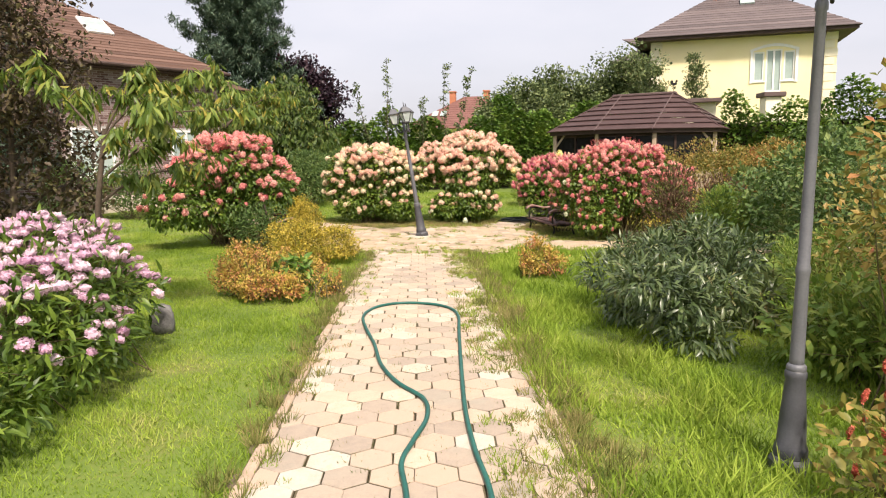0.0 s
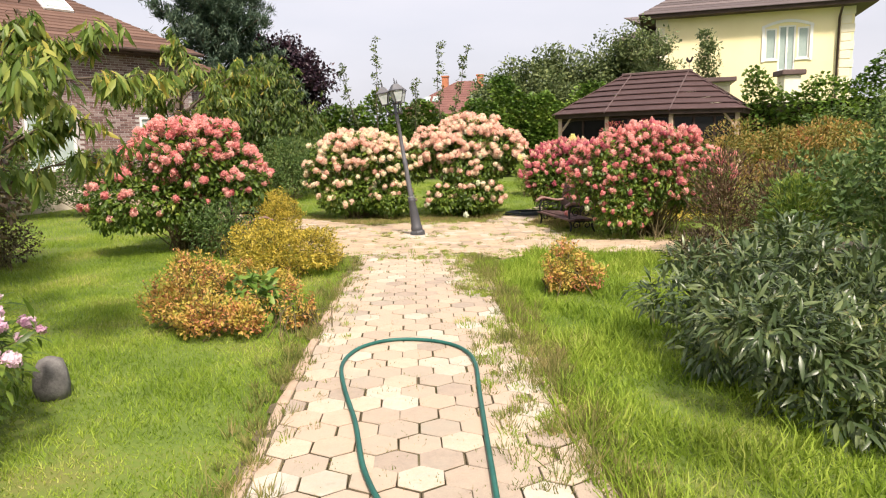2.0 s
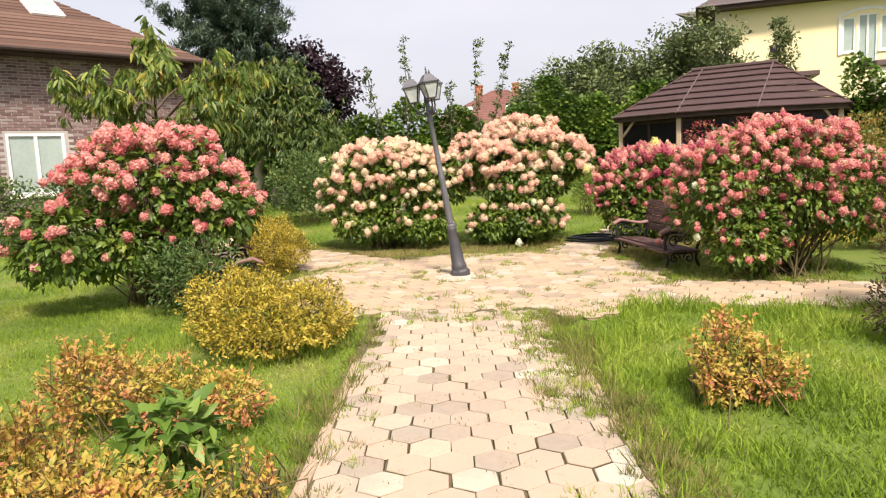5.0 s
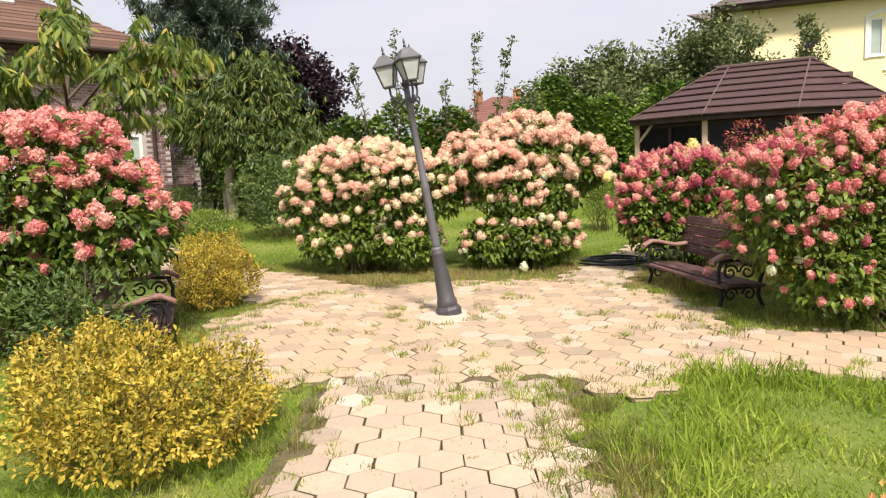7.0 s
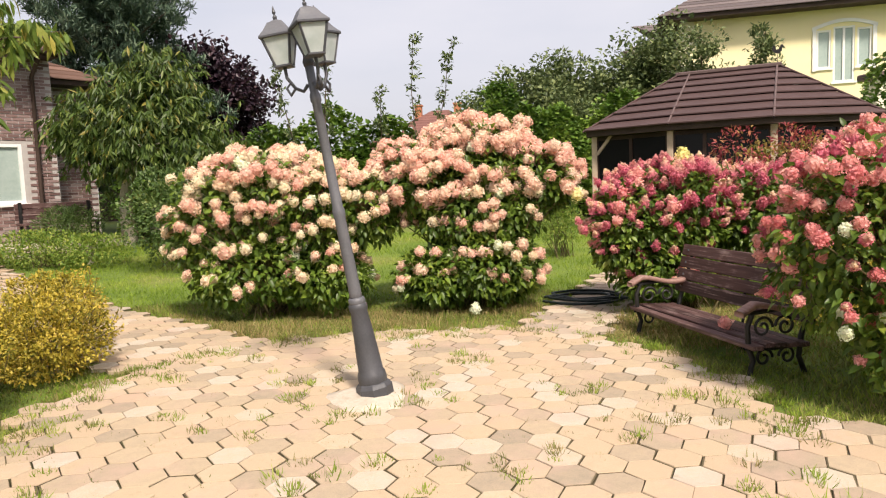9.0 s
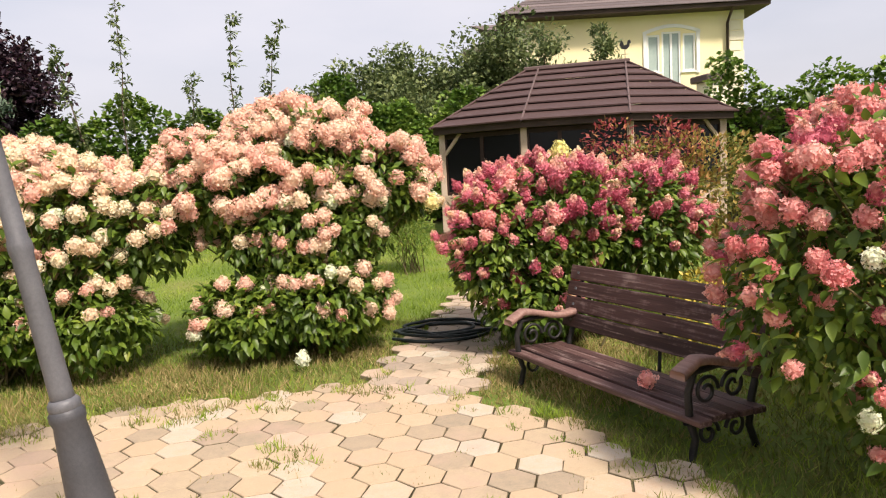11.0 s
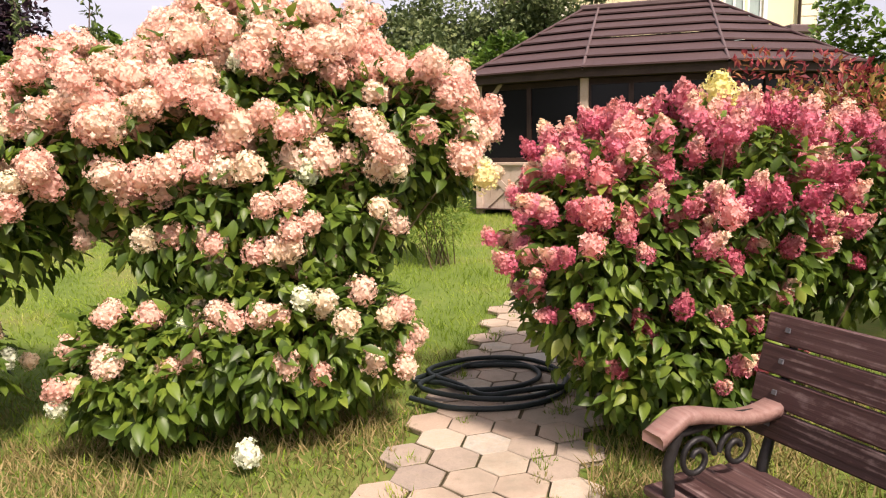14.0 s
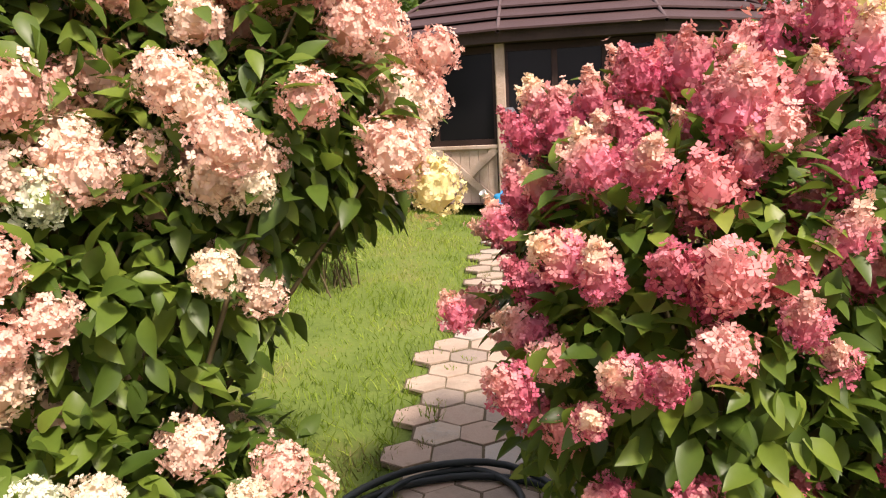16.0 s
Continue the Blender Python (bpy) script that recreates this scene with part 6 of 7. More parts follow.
small_shrub("elder_shrub", "loose shrub with turning ochre leaves", (6.8, 13.9), clumped([(6.4, 13.8, 1.1, 1.2, 1.0, 0.9), (7.6, 14.6, 1.2, 1.0, 1.0, 1.0)], 8, 151, 0.42), 14000, small_leaf(0.5, 0.1), 0.072, M_AUTUMN, 50, "border shrubs", shell=0.95, stems=30)
small_shrub("golden_shrub", "low yellow-green shrub behind the bench", (4.3, 14.8), [(4.2, 14.8, 0.4, 0.8, 0.6, 0.45), (5.2, 14.9, 0.45, 0.6, 0.6, 0.5), (3.5, 15.0, 0.34, 0.5, 0.42, 0.36)], 7500, TINY, 0.05, M_YELLOW, 51, "border shrubs", wild=0.9)
small_shrub("willow_shrub", "small grey-green shrub with pale thin stems by the path", (1.9, 20.3), [(1.85, 20.3, 0.75, 0.38, 0.4, 0.5)], 2600, small_leaf(0.3), 0.06, M_BRIGHT, 52, "", shell=0.8)

# bed by the brick house
small_shrub("aster_clump", "dark clump of small pale asters by the house", (-8.3, 23.2), [(-8.3, 23.2, 0.9, 0.7, 0.6, 0.42)], 4000, small_leaf(0.3), 0.07, M_DARKLEAF, 53, "", "perennial", shell=0.8)
small_shrub("yellow_bed_plant", "yellow-green bedding shrubs in front of the house", (-7.6, 21.2), [(-7.9, 21.3, 0.55, 0.9, 0.7, 0.36), (-6.7, 21.0, 0.5, 0.8, 0.6, 0.32)], 7000, TINY, 0.055, M_BRIGHT, 54, "", "shrub", shell=0.7)
small_shrub("bed_plant", "low dark leafy plants at the terrace edge", (-9.4, 21.4), [(-9.4, 21.4, 0.4, 0.6, 0.6, 0.25)], 1500, leaf_shape(0.5), 0.11, M_VINE, 55, "", "perennial")
small_shrub("garden_shrub", "dark green shrub before the brick house", (-9.5, 18.2), [(-9.4, 18.2, 0.9, 0.9, 0.8, 0.8), (-11.0, 17.8, 0.9, 1.0, 0.9, 0.8)], 8000, BORDER, 0.075, M_DARKLEAF, 56, "", shell=0.7)
small_shrub("privet", "dark green shrub between the peach tree and the hydrangeas", (-4.9, 20.5), [(-4.9, 20.5, 1.1, 0.9, 0.9, 0.9), (-4.2, 22.2, 1.1, 1.0, 0.9, 0.9)], 9000, BORDER, 0.07, M_DARKLEAF, 57, "", shell=0.7)
small_shrub("currant_bush", "low dark shrub in the lawn under the young tree", (-6.4, 10.4), [(-6.4, 10.4, 0.35, 0.5, 0.5, 0.35)], 2000, BORDER, 0.05, M_BROWNLEAF, 58, "", shell=0.8)


# phlox
def phlox(label, base, lobes, leaves, heads, seed):
    r = np.random.default_rng(seed)
    o = np.array((base[0], base[1], 0.0))
    plant = thing("phlox_clump", pose(*o), label, "perennial", "phlox")
    p, d = on_lobes(lobes, leaves, r, -0.9, 0.75)
    ok = p[:, 2] > 0.03
    p, d = p[ok], d[ok]
    part("foliage", foliage("foliage", p - o, d, leaf_shape(0.26, 0.1, 0.3), 0.105, M_HYLEAF, r, 0.1, 0.7), M_HYLEAF, plant)
    hp, hd = on_lobes(lobes, 4000, r, -0.9, 0.1)
    top = max(a[2] + a[5] for a in lobes)
    ok = (hd[:, 2] > -0.2) & (r.random(len(hp)) < 0.03 + 0.97 * (hp[:, 2] / top) ** 3)
    hp, hd = thinned(hp[ok], hd[ok], 0.062, heads, r)
    shapes = [panicle("phlox_head", M_PHLOX, r, 60, 0.052, 0.034, 0.0155, 0.1) for _ in range(4)]
    for q, w in zip(hp, hd):
        way = Vector(w) * 0.6 + Vector((0, 0, 0.7))
        ob = new("flower_head", shapes[r.integers(4)])
        ob.parent = plant
        ob.matrix_local = Matrix.Translation(Vector(q - o)) @ way.to_track_quat("Z", "Y").to_matrix().to_4x4() @ Matrix.Scale(0.5 + 0.5 * r.random(), 4)
    part("branching", tubes("branching", stems_of((0, 0, -0.03), list(hp - o), r, 0.005, 0.3), M_STEM, 5), M_STEM, plant)
    return plant


phlox("tall lilac-pink phlox clump at the lawn's edge", (-2.9, 3.9), [(-2.6, 4.1, 0.50, 0.62, 0.75, 0.46), (-3.2, 4.6, 0.60, 0.75, 0.7, 0.54), (-2.35, 3.3, 0.38, 0.55, 0.6, 0.40)], 7000, 330, 61)
phlox("leafy phlox clump with a few pale heads", (-2.35, 2.4), [(-2.35, 2.35, 0.22, 0.55, 0.55, 0.30)], 1500, 6, 62)


# red salvia by the lamp
def salvia(label, base, spikes, spread_, seed):
    r = np.random.default_rng(seed)
    plant = thing("red_salvia", pose(base[0], base[1], -0.03), label, "flower", "salvias")
    shape = panicle("salvia_spike", M_RED, r, 44, 0.013, 0.042, 0.009, 0.6)
    lines = []
    for k in range(spikes):
        a, q = r.random() * 6.28, spread_ * math.sqrt(r.random())
        tip = np.array((math.cos(a) * q, math.sin(a) * q, base[2] + 0.3 * r.normal() * base[2]))
        lines.append([(tip * np.array((0.4, 0.4, 0)), 0.005), (tip * np.array((0.8, 0.8, 0.6)), 0.004), (tip, 0.003)])
        ob = new("flower_spike", shape)
        ob.parent = plant
        ob.matrix_local = Matrix.Translation(tip) @ Euler((0.25 * r.normal(), 0.25 * r.normal(), a)).to_matrix().to_4x4()
    part("branching", tubes("branching", lines, M_STEM, 5), M_STEM, plant)
    n = spikes * 14
    a, q = r.random(n) * 6.28, spread_ * 1.1 * np.sqrt(r.random(n))
    p = np.stack([np.cos(a) * q, np.sin(a) * q, base[2] * r.random(n)], 1)
    part("foliage", foliage("foliage", p, unit(p + 0.01), leaf_shape(0.5), 0.065, M_AUTUMN, r), M_AUTUMN, plant)
    return plant


salvia("red-flowered salvia with ochre leaves beside the lamp", (2.62, 2.0, 0.45), 34, 0.34, 63)
salvia("red-flowered salvia among green stems", (3.35, 2.5, 0.75), 34, 0.5, 64)
small_shrub("climbing_rose", "tall loose climbing rose with turning leaves beside the lamp", (3.35, 3.0), [(3.4, 3.1, 1.45, 0.55, 0.5, 0.75), (3.7, 2.7, 0.8, 0.5, 0.5, 0.6)], 2600, small_leaf(0.6, 0.08), 0.07, M_AUTUMN, 66, "border shrubs", shell=0.95, stems=26)
salvia("red-flowered climbing stems high in the border", (3.6, 2.7, 1.75), 16, 0.5, 65)


# ---- trees ----
LONG = leaf_shape(0.28, 0.08, 0.5)
cherry_tree("young cherry tree with long drooping leaves on bare bent limbs", (-3.45, 6.0), [(-3.5, 5.95, 0.5), (-3.35, 5.9, 1.35), (-3.25, 5.9, 1.95)],
            [((-3.25, 5.9, 1.9), (-2.85, 6.0, 2.5)), ((-3.25, 5.9, 1.75), (-1.95, 5.6, 2.05)), ((-3.3, 5.9, 1.8), (-2.5, 6.2, 2.4)), ((-3.4, 5.93, 1.15), (-2.3, 6.0, 1.5)), ((-3.3, 5.9, 1.9), (-3.9, 6.7, 2.3)), ((-3.35, 5.9, 1.6), (-2.5, 5.3, 1.95)), ((-3.3, 5.9, 1.8), (-4.2, 5.8, 2.5)), ((-3.3, 5.9, 1.45), (-2.7, 6.1, 1.8))],
            71, 0.155, 8, 12, 0.034, 0.36, wide=0.24)
cherry_tree("spreading cherry tree with bunches of long drooping leaves behind the hydrangea", (-5.6, 14.3), [(-5.6, 14.25, 0.7), (-5.5, 14.3, 1.5), (-5.4, 14.4, 2.2), (-5.4, 14.5, 2.8)],
            [((-5.4, 14.5, 2.7), (-5.5, 15.0, 3.6)), ((-5.4, 14.3, 1.8), (-4.3, 14.8, 2.6)), ((-5.3, 14.3, 2.3), (-3.75, 15.0, 3.0)), ((-5.3, 14.3, 2.2), (-3.8, 13.7, 2.95)), ((-5.45, 14.3, 1.6), (-4.6, 14.5, 2.2)), ((-5.3, 14.3, 2.4), (-4.6, 13.1, 2.95)), ((-5.4, 14.3, 1.9), (-5.3, 13.4, 2.6)), ((-5.35, 14.4, 2.4), (-6.3, 13.7, 2.9)), ((-5.4, 14.3, 1.9), (-6.7, 14.5, 2.7)), ((-5.35, 14.4, 2.4), (-5.8, 15.3, 3.1)), ((-5.3, 14.3, 2.5), (-4.6, 15.4, 3.1))],
            72, 0.18, 11, 14, 0.045, 0.5, wide=0.25)
rq = np.random.default_rng(70)
crown_p, crown_d = on_lobes([(-6.6, 23.3, 2.85, 1.6, 1.25, 1.2), (-5.6, 23.2, 1.8, 1.0, 0.95, 1.15), (-7.8, 23.4, 2.9, 0.85, 0.85, 0.75), (-6.4, 23.3, 3.8, 0.85, 0.7, 0.7), (-5.2, 23.2, 1.2, 0.7, 0.7, 0.8)], 3600, rq, -0.9, 0.9)
crown_p = crown_p + rq.normal(size=crown_p.shape) * np.array((0.2, 0.2, 0.22)) + np.array((0.1, 0, 0))
cherry_tree("dense peach tree with a pale trunk by the house corner", (-7.15, 23.5), [(-7.1, 23.5, 0.6), (-7.15, 23.45, 1.5), (-6.8, 23.4, 2.6), (-6.6, 23.4, 3.6)],
            [((-6.9, 23.4, 2.2), (-5.6, 23.2, 2.5)), ((-6.8, 23.4, 2.6), (-7.9, 23.3, 3.2)), ((-6.7, 23.4, 3.0), (-6.0, 22.9, 3.9)), ((-7.0, 23.4, 1.8), (-6.2, 22.5, 2.4)), ((-6.7, 23.4, 3.0), (-6.4, 24.2, 3.8))],
            73, 0.22, 5, 9, 0.13, 0.5, bark=M_PALEBARK, wide=0.24, plain=True, material=M_PEACHDARK, name="peach_tree", group="fruit trees", more=list(zip(crown_p, crown_d)))
tree("purple_plum", "dark purple-leaved plum tree", (-7.7, 32.0), 4.9, 200, 16000, small_leaf(0.7), 0.17, M_PURPLE, 74, None, (0, 0), 0.13, 1.5, 0.2, 0.9, 0.55, "tree", 18, 0.3)
tree("bronze_tree", "brown-leaved ornamental tree at the lawn's edge", (-5.95, 8.2), 4.0, 160, 12000, small_leaf(0.6), 0.085, M_BROWNLEAF, 75, None, (0, 0), 0.06, 1.15, 0.4, 0.9, 0.42, "tree", 20, 0.06)
for k, (x, y, hgt, n) in enumerate(((4.2, 33.5, 4.1, 13000), (7.3, 32.6, 4.5, 13000), (2.3, 34.5, 3.3, 9000))):
    tree("apple_tree", "broad grey-green apple tree behind the hedge", (x, y), hgt, 220, n + 15000, small_leaf(0.65), 0.16, M_FARTREE, 80 + k, None, (0, 0), 0.14, 1.9, 0.2, 0.9, 0.72, "tree", 18, 0.25, "apple trees")
for k, (x, y, hgt) in enumerate(((7.9, 30.2, 5.3), (9.9, 30.4, 5.5))):
    tree("apple_sapling", "slim young apple tree before the yellow house", (x, y), hgt, 26, 2200, small_leaf(0.5), 0.14, M_FARTREE, 85 + k, None, (0.1, 0), 0.06, 0.55, 0.1, 0.9, 0.32, "tree", 10, 0.45, "apple trees")
for k, (x, y, hgt, lean) in enumerate(((-3.5, 26.0, 4.2, -0.85), (-3.08, 26.0, 5.15, 0.0), (-1.7, 26.0, 3.65, 0.0), (-0.82, 26.0, 4.7, 1.0), (-0.86, 26.05, 4.85, 0.05))):
    tree("water_shoot", "slim upright leafy shoot rising from the hedge", (x, y), hgt, 3, 300, small_leaf(0.5), 0.115, M_FARTREE, 90 + k, None, (lean, 0), 0.026, 0.15, 0.2, 0.8, 0.13, "shoot", 9, 0.45, "shoots")


def pine(label, base, height, width, seed, needles=60):
    """A pine: straight trunk, whorls of limbs, and tufts of needles."""
    r = np.random.default_rng(seed)
    top = thing("pine_tree", pose(base[0], base[1], rise(base[1])), label, "tree", "pines")
    lines = [[(np.array((0, 0, height * f)), 0.2 * (1 - 0.9 * f) + 0.01) for f in np.linspace(0, 1, 8)]]
    tufts = []
    for k in range(110):
        f = 0.10 + 0.89 * k / 110
        a = k * 2.39996 + r.normal() * 0.2
        out = width * (1.05 - f) ** 0.75 * (0.75 + 0.4 * r.random())
        at = np.array((0, 0, height * f))
        tip = at + np.array((math.cos(a) * out, math.sin(a) * out, out * 0.22 + 0.15))
        mid = (at + tip) / 2 - np.array((0, 0, 0.06 * out))
        lines.append([(at, 0.045 * (1.1 - f)), (mid, 0.03 * (1.1 - f)), (tip, 0.01)])
        for q in range(15):
            g = 0.22 + 0.75 * r.random()
            tufts.append(at + (tip - at) * g + r.normal(size=3) * np.array((0.24, 0.24, 0.18)) * (0.5 + out * 0.3))
    part("trunk", tubes("trunk", lines, M_BARK, 7), M_BARK, top)
    tufts = np.array(tufts)
    n = len(tufts) * needles
    p = np.repeat(tufts, needles, axis=0) + r.normal(size=(n, 3)) * 0.10
    d = unit(r.normal(size=(n, 3)) + np.array((0, 0, 0.7)))
    part("crown", foliage("crown", p, d, small_leaf(0.20, 0.0), 0.21, M_NEEDLE, r, 0, 0.4), M_NEEDLE, top)
    return top


pine("tall blue-green pine beside the brick house", (-10.3, 30.0), 13.5, 3.5, 76, 105)
pine("tall blue-green pine at the lawn's far side", (-13.0, 16.5), 9.5, 2.4, 77, 24)


# ---- hedges ----
def hedge(label, a, b, height, thick, leaves, seed, material=M_VINE, size=0.11):
    """A leafy hedge on a fence: uneven top, leaves standing out at all depths."""
    r = np.random.default_rng(seed)
    A, B = np.array(a, float), np.array(b, float)
    run = B - A
    length = np.linalg.norm(run)
    u = run / length
    nrm = np.array((u[1], -u[0]))
    s = r.random(leaves)
    z = r.random(leaves) ** 0.8
    top = height * (0.9 + 0.1 * np.sin(s * length * 1.3 + seed) + 0.07 * np.sin(s * length * 3.7))
    out = thick * (0.55 + 0.3 * np.sin(s * length * 2.1 + z * 5) + 0.3 * r.random(leaves)) * np.where(r.random(leaves) < 0.8, 1, -1)
    xy = A + s[:, None] * run + out[:, None] * nrm
    p = np.stack([xy[:, 0] - A[0], xy[:, 1] - A[1], z * top + 0.05], 1)
    d = unit(np.stack([nrm[0] * np.sign(out), nrm[1] * np.sign(out), 0.4 + 0 * s], 1))
    h = thing("hedge", pose(a[0], a[1], rise(a[1])), label, "hedge", "hedges")
    ob = part("foliage", foliage("foliage", p, d, small_leaf(0.8, 0.12), size, material, r, 0.3, 0.7), material, h)
    ang = math.atan2(u[1], u[0])
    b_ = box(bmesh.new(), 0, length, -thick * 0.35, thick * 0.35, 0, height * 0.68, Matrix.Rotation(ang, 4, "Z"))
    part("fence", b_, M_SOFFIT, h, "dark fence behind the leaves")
    return h


hedge("dense vine-covered fence behind the hydrangeas", (-8.6, 26.4), (1.2, 27.0), 3.0, 0.45, 18000, 101, M_VINE, 0.15)
hedge("dense dark hedge beyond the brick house", (-15.0, 38.0), (-6.0, 34.5), 3.2, 0.5, 5000, 106, M_DARKLEAF, 0.18)
hedge("tall vine-covered fence beside the summer house", (1.0, 27.6), (5.5, 28.8), 3.5, 0.55, 10000, 102, M_VINE, 0.16)
hedge("tall dark leafy hedge beyond the summer house", (8.9, 23.4), (15.5, 19.0), 3.35, 0.6, 14000, 103, M_VINE, 0.13)
hedge("tall dark leafy hedge along the border", (9.2, 19.5), (9.5, -3.0), 2.3, 0.6, 15000, 104, M_DARKLEAF, 0.10)
hedge("dense dark hedge at the far side of the lawn", (-16.5, 22.0), (-15.0, -6.0), 2.4, 0.6, 8000, 105, M_DARKLEAF, 0.13)


# ---- lawn grass and weeds ----
def grass(name, label, x0, x1, y0, y1, density, tall, material, seed, where, group=""):
    r = np.random.default_rng(seed)
    n = int((x1 - x0) * (y1 - y0) * density)
    x, y = x0 + (x1 - x0) * r.random(n), y0 + (y1 - y0) * r.random(n)
    ok = where(x, y, r)
    x, y = x[ok], y[ok]
    n = len(x)
    tuft = 0.7 + 0.5 * np.sin(x * 3.1 + np.sin(y * 2.3)) * np.sin(y * 2.7 + np.sin(x * 1.9)) + 0.25 * r.random(n)
    p = np.stack([x, y, rises(y) + LAWN], 1)
    ways = unit(np.stack([0.5 * r.normal(size=n), 0.5 * r.normal(size=n), 1 + 0 * x], 1))
    ups = unit(r.normal(size=(n, 3)) * np.array((1, 1, 0.1)))
    sz = tall * np.clip(tuft, 0.35, 1.5) * (0.6 + 0.6 * r.random(n))
    scale = np.stack([0.11 * (0.7 + 0.6 * r.random(n)) * np.sqrt(tall / 0.1), sz, sz], 1)
    v, f = blade_shape(0.075, 0.35)
    ob = part(name, spread(name, v, f, p, ways, ups, scale, material), material)
    return tagged(ob, label, "grass", group, "stuff")


def path_side(x, y):
    return x - (0.52 - 0.092 * y)


def paved_np(x, y):
    s = path_side(x, y)
    a = (y < 11.4) & (np.abs(s) < 0.83 + np.clip(y - 10.2, 0, 9) * 0.25)
    b = np.hypot(x - LAMP[0], y - LAMP[1]) < np.where(x > 0.2, 2.52, np.where(y > LAMP[1], 2.38, 2.22)) + 0.1 * np.sin(x * 9.1 + y * 5.3) * np.sin(y * 8.7)
    c = (x > -0.2) & (x < 9) & (y > 10.6) & (np.abs(y - (11.75 - 0.17 * (x - 1.8))) < 0.62)
    g = 1.05 + 0.43 * (y - 15.2) + 0.012 * (y - 15.2) ** 2
    e = (y > 14.6) & (y < 23.4) & (np.abs(x - g) < np.where(y < 18.5, 0.50, 0.40))
    k = (y > 14) & (y < 24) & (x < -1.5) & (x > -11) & (np.abs((x + 2.4) * 0.68 + (y - 14.5) * 0.73) < 0.74)
    return a | b | c | e | k


def lawn_here(x, y, r):
    return ~paved_np(x, y)


grass("lawn_grass", "uneven sunlit lawn grass beside the path", -6.5, 4.0, 0.8, 12.5, 2100, 0.062, M_GRASS, 201, lambda x, y, r: lawn_here(x, y, r) & (r.random(len(x)) < np.clip(1.3 - np.abs(path_side(x, y)) * 0.11, 0.55, 1)))
grass("lawn_grass", "lawn grass around the paving and under the shrubs", -7.5, 4.5, 12.5, 24, 750, 0.075, M_GRASS, 202, lambda x, y, r: lawn_here(x, y, r) & ((y > 16.4) | (y < 14.0) | (r.random(len(x)) < 0.45)))
grass("lawn_grass", "lawn grass in the far corners of the garden", -15, -6.5, 3, 24, 200, 0.10, M_GRASS, 203, lawn_here)
grass("long_grass", "long bright grass along the lawn beside the path", 0.2, 3.5, 1.2, 11.4, 1050, 0.155, M_GRASS, 204, lambda x, y, r: lawn_here(x, y, r) & (np.sin(x * 5 + y * 1.7) * np.sin(y * 2.9) > -0.2))
grass("bench_grass", "rough grass at the foot of the bench and shrubs", -4.5, 4.0, 11.6, 17.5, 1000, 0.085, M_DRYGRASS, 205, lambda x, y, r: lawn_here(x, y, r))

grass("dry_thatch", "dead straw-coloured grass at the rim of the paving", -4.2, 3.6, 14.2, 16.6, 1900, 0.09, M_STRAW, 210, lambda x, y, r: lawn_here(x, y, r) & (r.random(len(x)) < np.clip(0.55 + 0.8 * np.sin(x * 2.3 + 1) * np.sin(y * 3.1 + x), 0.1, 1)))
grass("dry_thatch", "dead straw-coloured grass along the kerb of the path", -0.6, 1.9, 1.5, 11.0, 900, 0.06, M_STRAW, 211, lambda x, y, r: lawn_here(x, y, r) & (np.abs(path_side(x, y)) < 1.12) & (r.random(len(x)) < 0.6))


def tufts(name, label, centres, material, seed, tall, blades=34):
    """Single tufts of grass or weed, each a bunch of blades leaning outwards."""
    r = np.random.default_rng(seed)
    c = np.array(centres, float)
    big = 0.5 + 1.0 * r.random(len(c))
    which = np.repeat(np.arange(len(c)), blades)
    n = len(which)
    a, q = r.random(n) * 6.28, np.sqrt(r.random(n))
    rad = 0.052 * big[which] * q
    x, y = c[which, 0] + np.cos(a) * rad, c[which, 1] + np.sin(a) * rad
    p = np.stack([x, y, rises(y) - 0.012], 1)
    ways = unit(np.stack([np.cos(a) * q * 0.8 + 0.25 * r.normal(size=n), np.sin(a) * q * 0.8 + 0.25 * r.normal(size=n), 0.9 + 0 * x], 1))
    ups = unit(np.stack([np.cos(a), np.sin(a), 0.2 + 0 * x], 1) + 0.4 * r.normal(size=(n, 3)))
    sz = tall * big[which] * (0.5 + 0.7 * r.random(n))
    v, f = blade_shape(0.075, -0.35)
    ob = part(name, spread(name, v, f, p, ways, ups, np.stack([0.09 * (0.6 + 0.6 * r.random(n)), sz, sz], 1), material), material)
    return tagged(ob, label, "weeds", "", "stuff")


tr_ = np.random.default_rng(55)
spots = []
for k in range(760):                       # overgrown side of the straight path
    y = 1.2 + 9.8 * tr_.random()
    s_ = 0.88 - 0.46 * tr_.random() ** 1.5
    if np.sin(y * 2.3) * np.sin(y * 0.9 + 1) > -0.45:
        spots.append((path_x(y) + s_, y))
for k in range(60):
    y = 1.2 + 9.8 * tr_.random()
    spots.append((path_x(y) - 0.80 + 0.22 * tr_.random() ** 2, y))
for k in range(60):                        # where the path meets the round place
    y = 9.4 + 2.6 * tr_.random()
    spots.append((path_x(y) + 1.9 * (tr_.random() - 0.42), y))
for k in range(330):                       # rim of the round place and the side paths
    a = tr_.random() * 6.28
    q = (2.66 if math.cos(a) > 0.34 else 2.5 if math.sin(a) > 0 else 2.34) - 0.4 * tr_.random() ** 2
    spots.append((LAMP[0] + math.cos(a) * q, LAMP[1] + math.sin(a) * q))
for k in range(30):                        # clumps of weeds in the joints
    a, q = tr_.random() * 6.28, 2.1 * math.sqrt(tr_.random())
    for j in range(1 + int(5 * tr_.random())):
        spots.append((LAMP[0] + math.cos(a) * q + 0.07 * tr_.normal(), LAMP[1] + math.sin(a) * q + 0.05 * tr_.normal()))
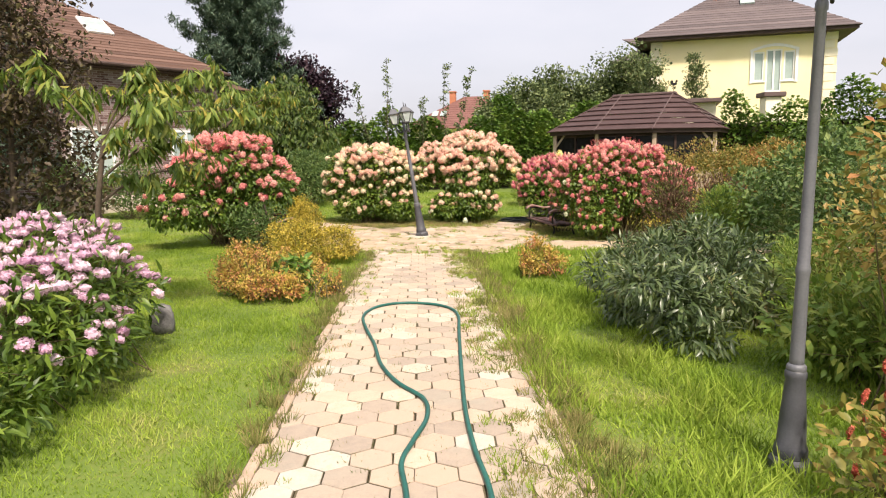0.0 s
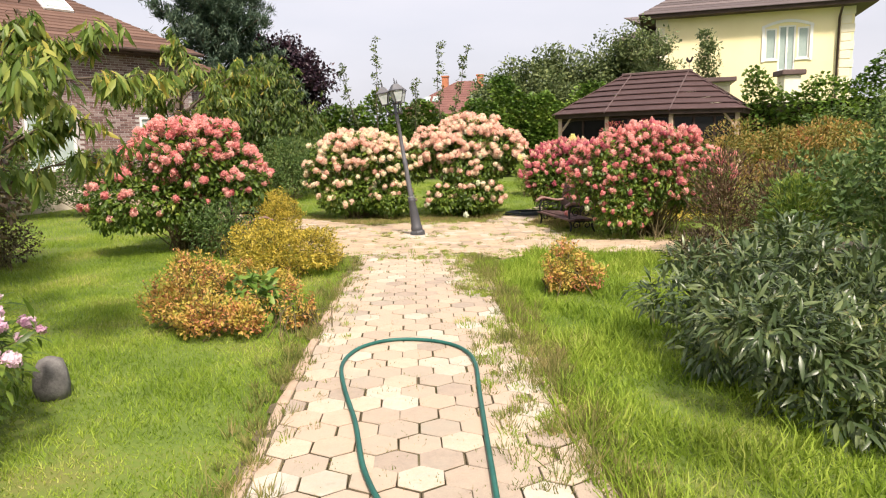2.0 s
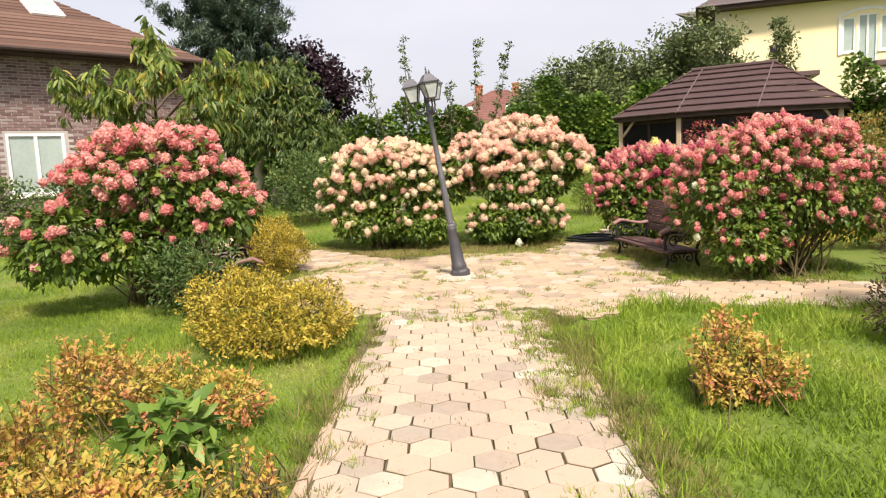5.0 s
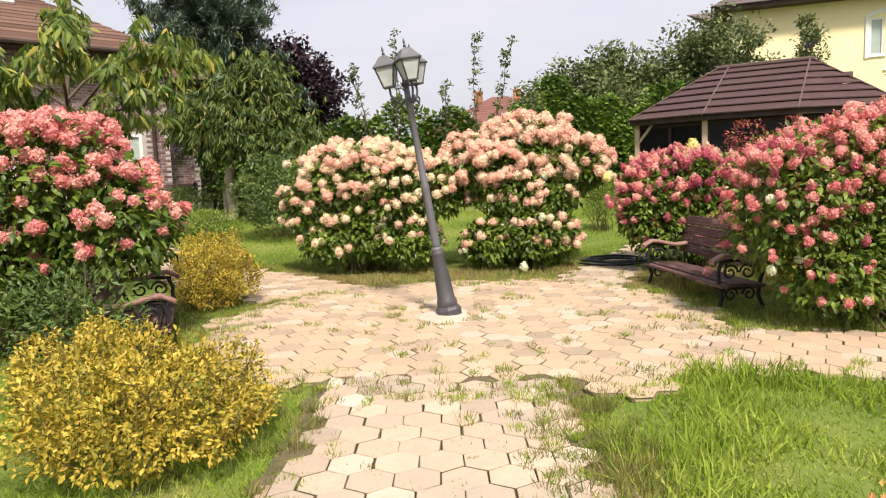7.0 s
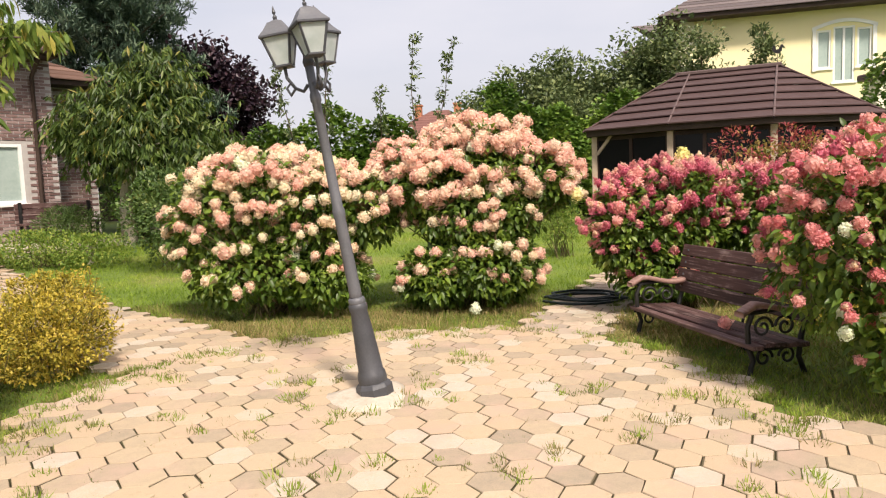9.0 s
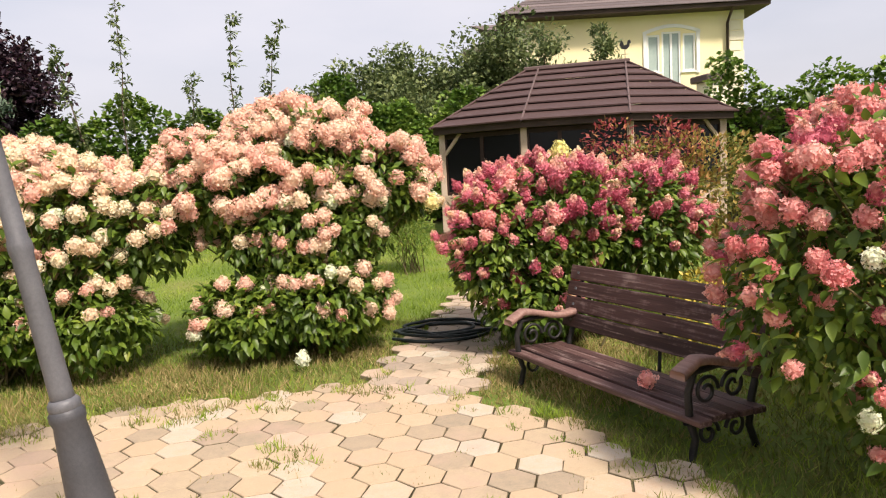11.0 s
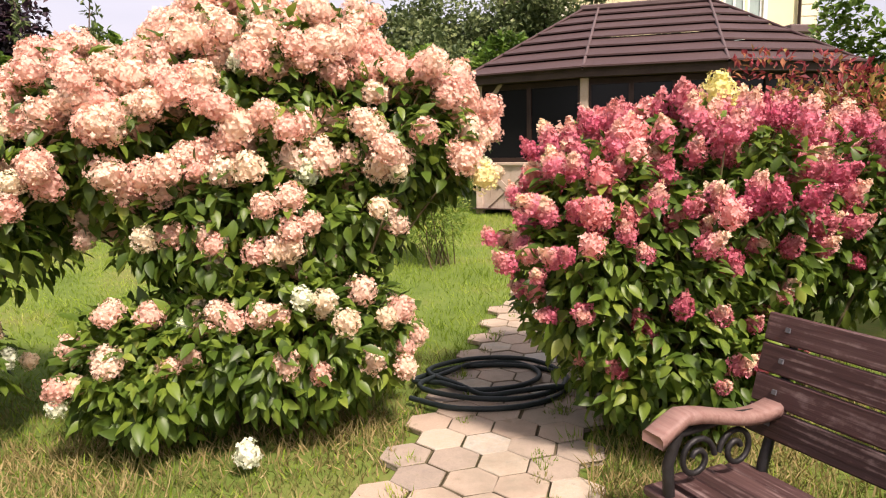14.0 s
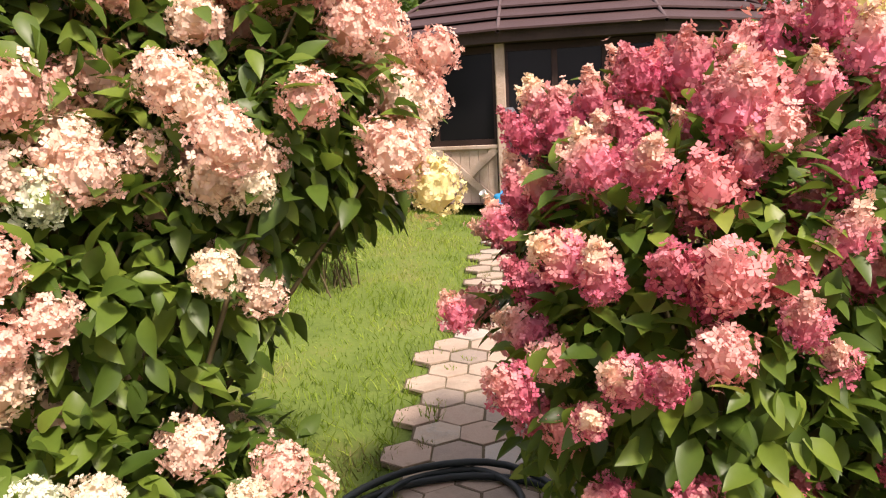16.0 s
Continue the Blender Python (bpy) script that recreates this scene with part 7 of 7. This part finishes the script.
for k in range(24):                        # clumps round the lamp's footing
    a, q = tr_.random() * 6.28, 0.32 + 0.3 * tr_.random()
    spots.append((LAMP[0] + math.cos(a) * q, LAMP[1] + 0.28 + math.sin(a) * q))
for k in range(80):
    x = 0.8 + 4.5 * tr_.random()
    spots.append((x, 11.75 - 0.17 * (x - 1.8) + (0.62 - 0.3 * tr_.random() ** 2) * (1 if k % 2 else -1)))
for k in range(60):
    y = 15.2 + 5 * tr_.random()
    spots.append((gazebo_x(y) + (0.42 - 0.2 * tr_.random()) * (1 if k % 3 else -1), y))
tufts("path_weeds", "tufts of weeds and dry grass growing between the pavers", spots[::2], M_DRYGRASS, 206, 0.045, 30)
tufts("path_weeds", "green tufts of grass growing between the pavers", spots[1::2], M_GRASS, 207, 0.048, 30)
joint = []
for k in range(620):                       # thin moss and seedlings along the joints
    y = 1.0 + 14 * tr_.random()
    x = path_x(y) + 1.5 * (tr_.random() - 0.5) if y < 11 else LAMP[0] + 4.2 * (tr_.random() - 0.5)
    joint.append((x, y))
tufts("joint_weeds", "tiny seedlings and moss in the paving joints", joint, M_DRYGRASS, 208, 0.022, 9)
edge = []
for k in range(420):                       # dry dead grass along the kerbs
    y = 1.0 + 9.5 * tr_.random()
    edge.append((path_x(y) + (0.92 + 0.10 * tr_.normal()) * (1 if k % 3 else -1), y))
tufts("kerb_grass", "dry straw-coloured grass leaning over the kerb", edge, M_DRYGRASS, 209, 0.10, 26)

# ---- paving pieces ----
def edge_skip(x, y):
    s = x - path_x(y)
    return 0.03 if s > 0.7 and y < 10 else 0.0


soil = part("path_soil", one_box(-0.85, 0.85, 10.6, 11.4, -0.05, -0.0085), M_JOINT)
tagged(soil, "bare dark soil where the path meets the round place", "soil", kind="structure")
soil.location.x = -0.48
bed = part("path_bed", one_box(-0.90, 0.90, -7.0, 10.7, -0.06, -0.0105), M_JOINT)
bed.matrix_world = Matrix.Translation((0.52, 0, 0)) @ Matrix.Rotation(math.atan(0.092), 4, "Z")
tagged(bed, "trodden sandy soil bed beneath the path", "soil", kind="structure")
kerb = thing("kerb", pose(0, 0, 0), "flush weathered kerb stones along the path", "kerb", kind="structure")
kr = random.Random(3)
kd = []
for k in range(4):
    b = one_box(-0.035, 0.035, -0.235, 0.235, -0.08, 0.006, 0.008)
    for v in b.verts:
        v.co.x += kr.uniform(-0.004, 0.004)
    d = bpy.data.meshes.new("kerb_stone")
    b.to_mesh(d)
    b.free()
    d.materials.append(M_KERB)
    kd.append(d)
for side in (-1, 1):
    y = -4.0
    while y < 9.3:
        ob = new("kerb_stone", kd[kr.randrange(4)])
        ob.matrix_world = Matrix.Translation((path_x(y) + side * 0.86, y, kr.uniform(-0.012, 0.006))) @ Euler((kr.gauss(0, 0.01), kr.gauss(0, 0.03), 0.092 + kr.gauss(0, 0.012))).to_matrix().to_4x4()
        ob.parent = kerb
        y += 0.485

pave("hexagonal buff and pinkish concrete pavers with weedy joints", "garden_path", lambda x, y: y < 11.0 and (on_path(x, y) or (-7.0 < y < 9.4 and abs(x - path_x(y)) < 0.90)), 30, 0.092, (0.52, 0.0), 12.5, (0.3, 4.5, 1.0), edge_skip, 300, M_PAVER, M_PAVER_FAR, 0.822)
pave("hexagonal sandy pavers of the round place and side paths", "pavement", on_plaza, 0, 0.092, LAMP, 13.0, (-0.2, 12.2, 1.0), lambda x, y: 0.0, 400, M_SANDPAVER, M_SANDPAVER_FAR)
# these pavers are mossy and coloured darker for shade as well
pave("narrow mossy hexagonal paver path to the summer house, its dappled shade painted in", "garden_path", on_gazebo_path, 0, 0.092, LAMP, 13.0, (1.5, 16.5, 1.0), lambda x, y: 0.03, 500, M_SHADEDMOSSPAVER, M_SHADEDMOSSPAVER)


# ---- house bricks ----
brick_data = []
for k in range(3):
    b = one_box(-0.119, 0.119, -0.012, 0.01, -0.030, 0.030, 0.003)
    d = bpy.data.meshes.new("brick")
    b.to_mesh(d)
    b.free()
    d.materials.append(M_BRICK)
    brick_data.append(d)
joined_v, joined_f = [], []
rb = random.Random(9)
made = 0
for row in range(62):
    z = 0.08 + row * 0.0755
    for col in range(-54, 1):
        u = col * 0.257 - (0.1285 if row % 2 else 0) - 0.13
        if u > -0.125 or any(h[0] - 0.13 < u < h[1] + 0.13 and h[2] - 0.04 < z < h[3] + 0.04 for h in OPEN):
            continue
        m = house_m @ Matrix.Translation((u, 0, z))
        if made < 300 and u > -2.9 and 1.2 < z < 3.4:
            ob = new("brick", brick_data[rb.randrange(3)])
            ob.parent = brick_house
            ob.matrix_local = Matrix.Translation((u, 0, z))
            made += 1
        else:
            n = len(joined_v)
            joined_v += [(u + sx * 0.118, sy, z + sz * 0.030) for sy in (-0.012, 0.0) for sx, sz in ((-1, -1), (1, -1), (1, 1), (-1, 1))]
            joined_f += [[n + q for q in p] for p in ((0, 1, 2, 3), (0, 4, 5, 1), (1, 5, 6, 2), (2, 6, 7, 3), (3, 7, 4, 0))]
for row in range(56):
    z = 0.08 + row * 0.0755
    for col in range(6):
        u = 0.13 + col * 0.257 - (0.0 if row % 2 else 0.1)
        if 0.13 < u < 1.32:
            n = len(joined_v)
            joined_v += [(u + v.co.x, v.co.y + 1.2, z + v.co.z) for v in brick_data[0].vertices]
            joined_f += [[n + q for q in p.vertices] for p in brick_data[0].polygons]
data = bpy.data.meshes.new("bricks")
data.from_pydata(joined_v, [], joined_f)
data.polygons.foreach_set("use_smooth", [False] * len(data.polygons))
ob = part("bricks", data, M_BRICKFAR, brick_house)
ob["kind"] = "stuff"
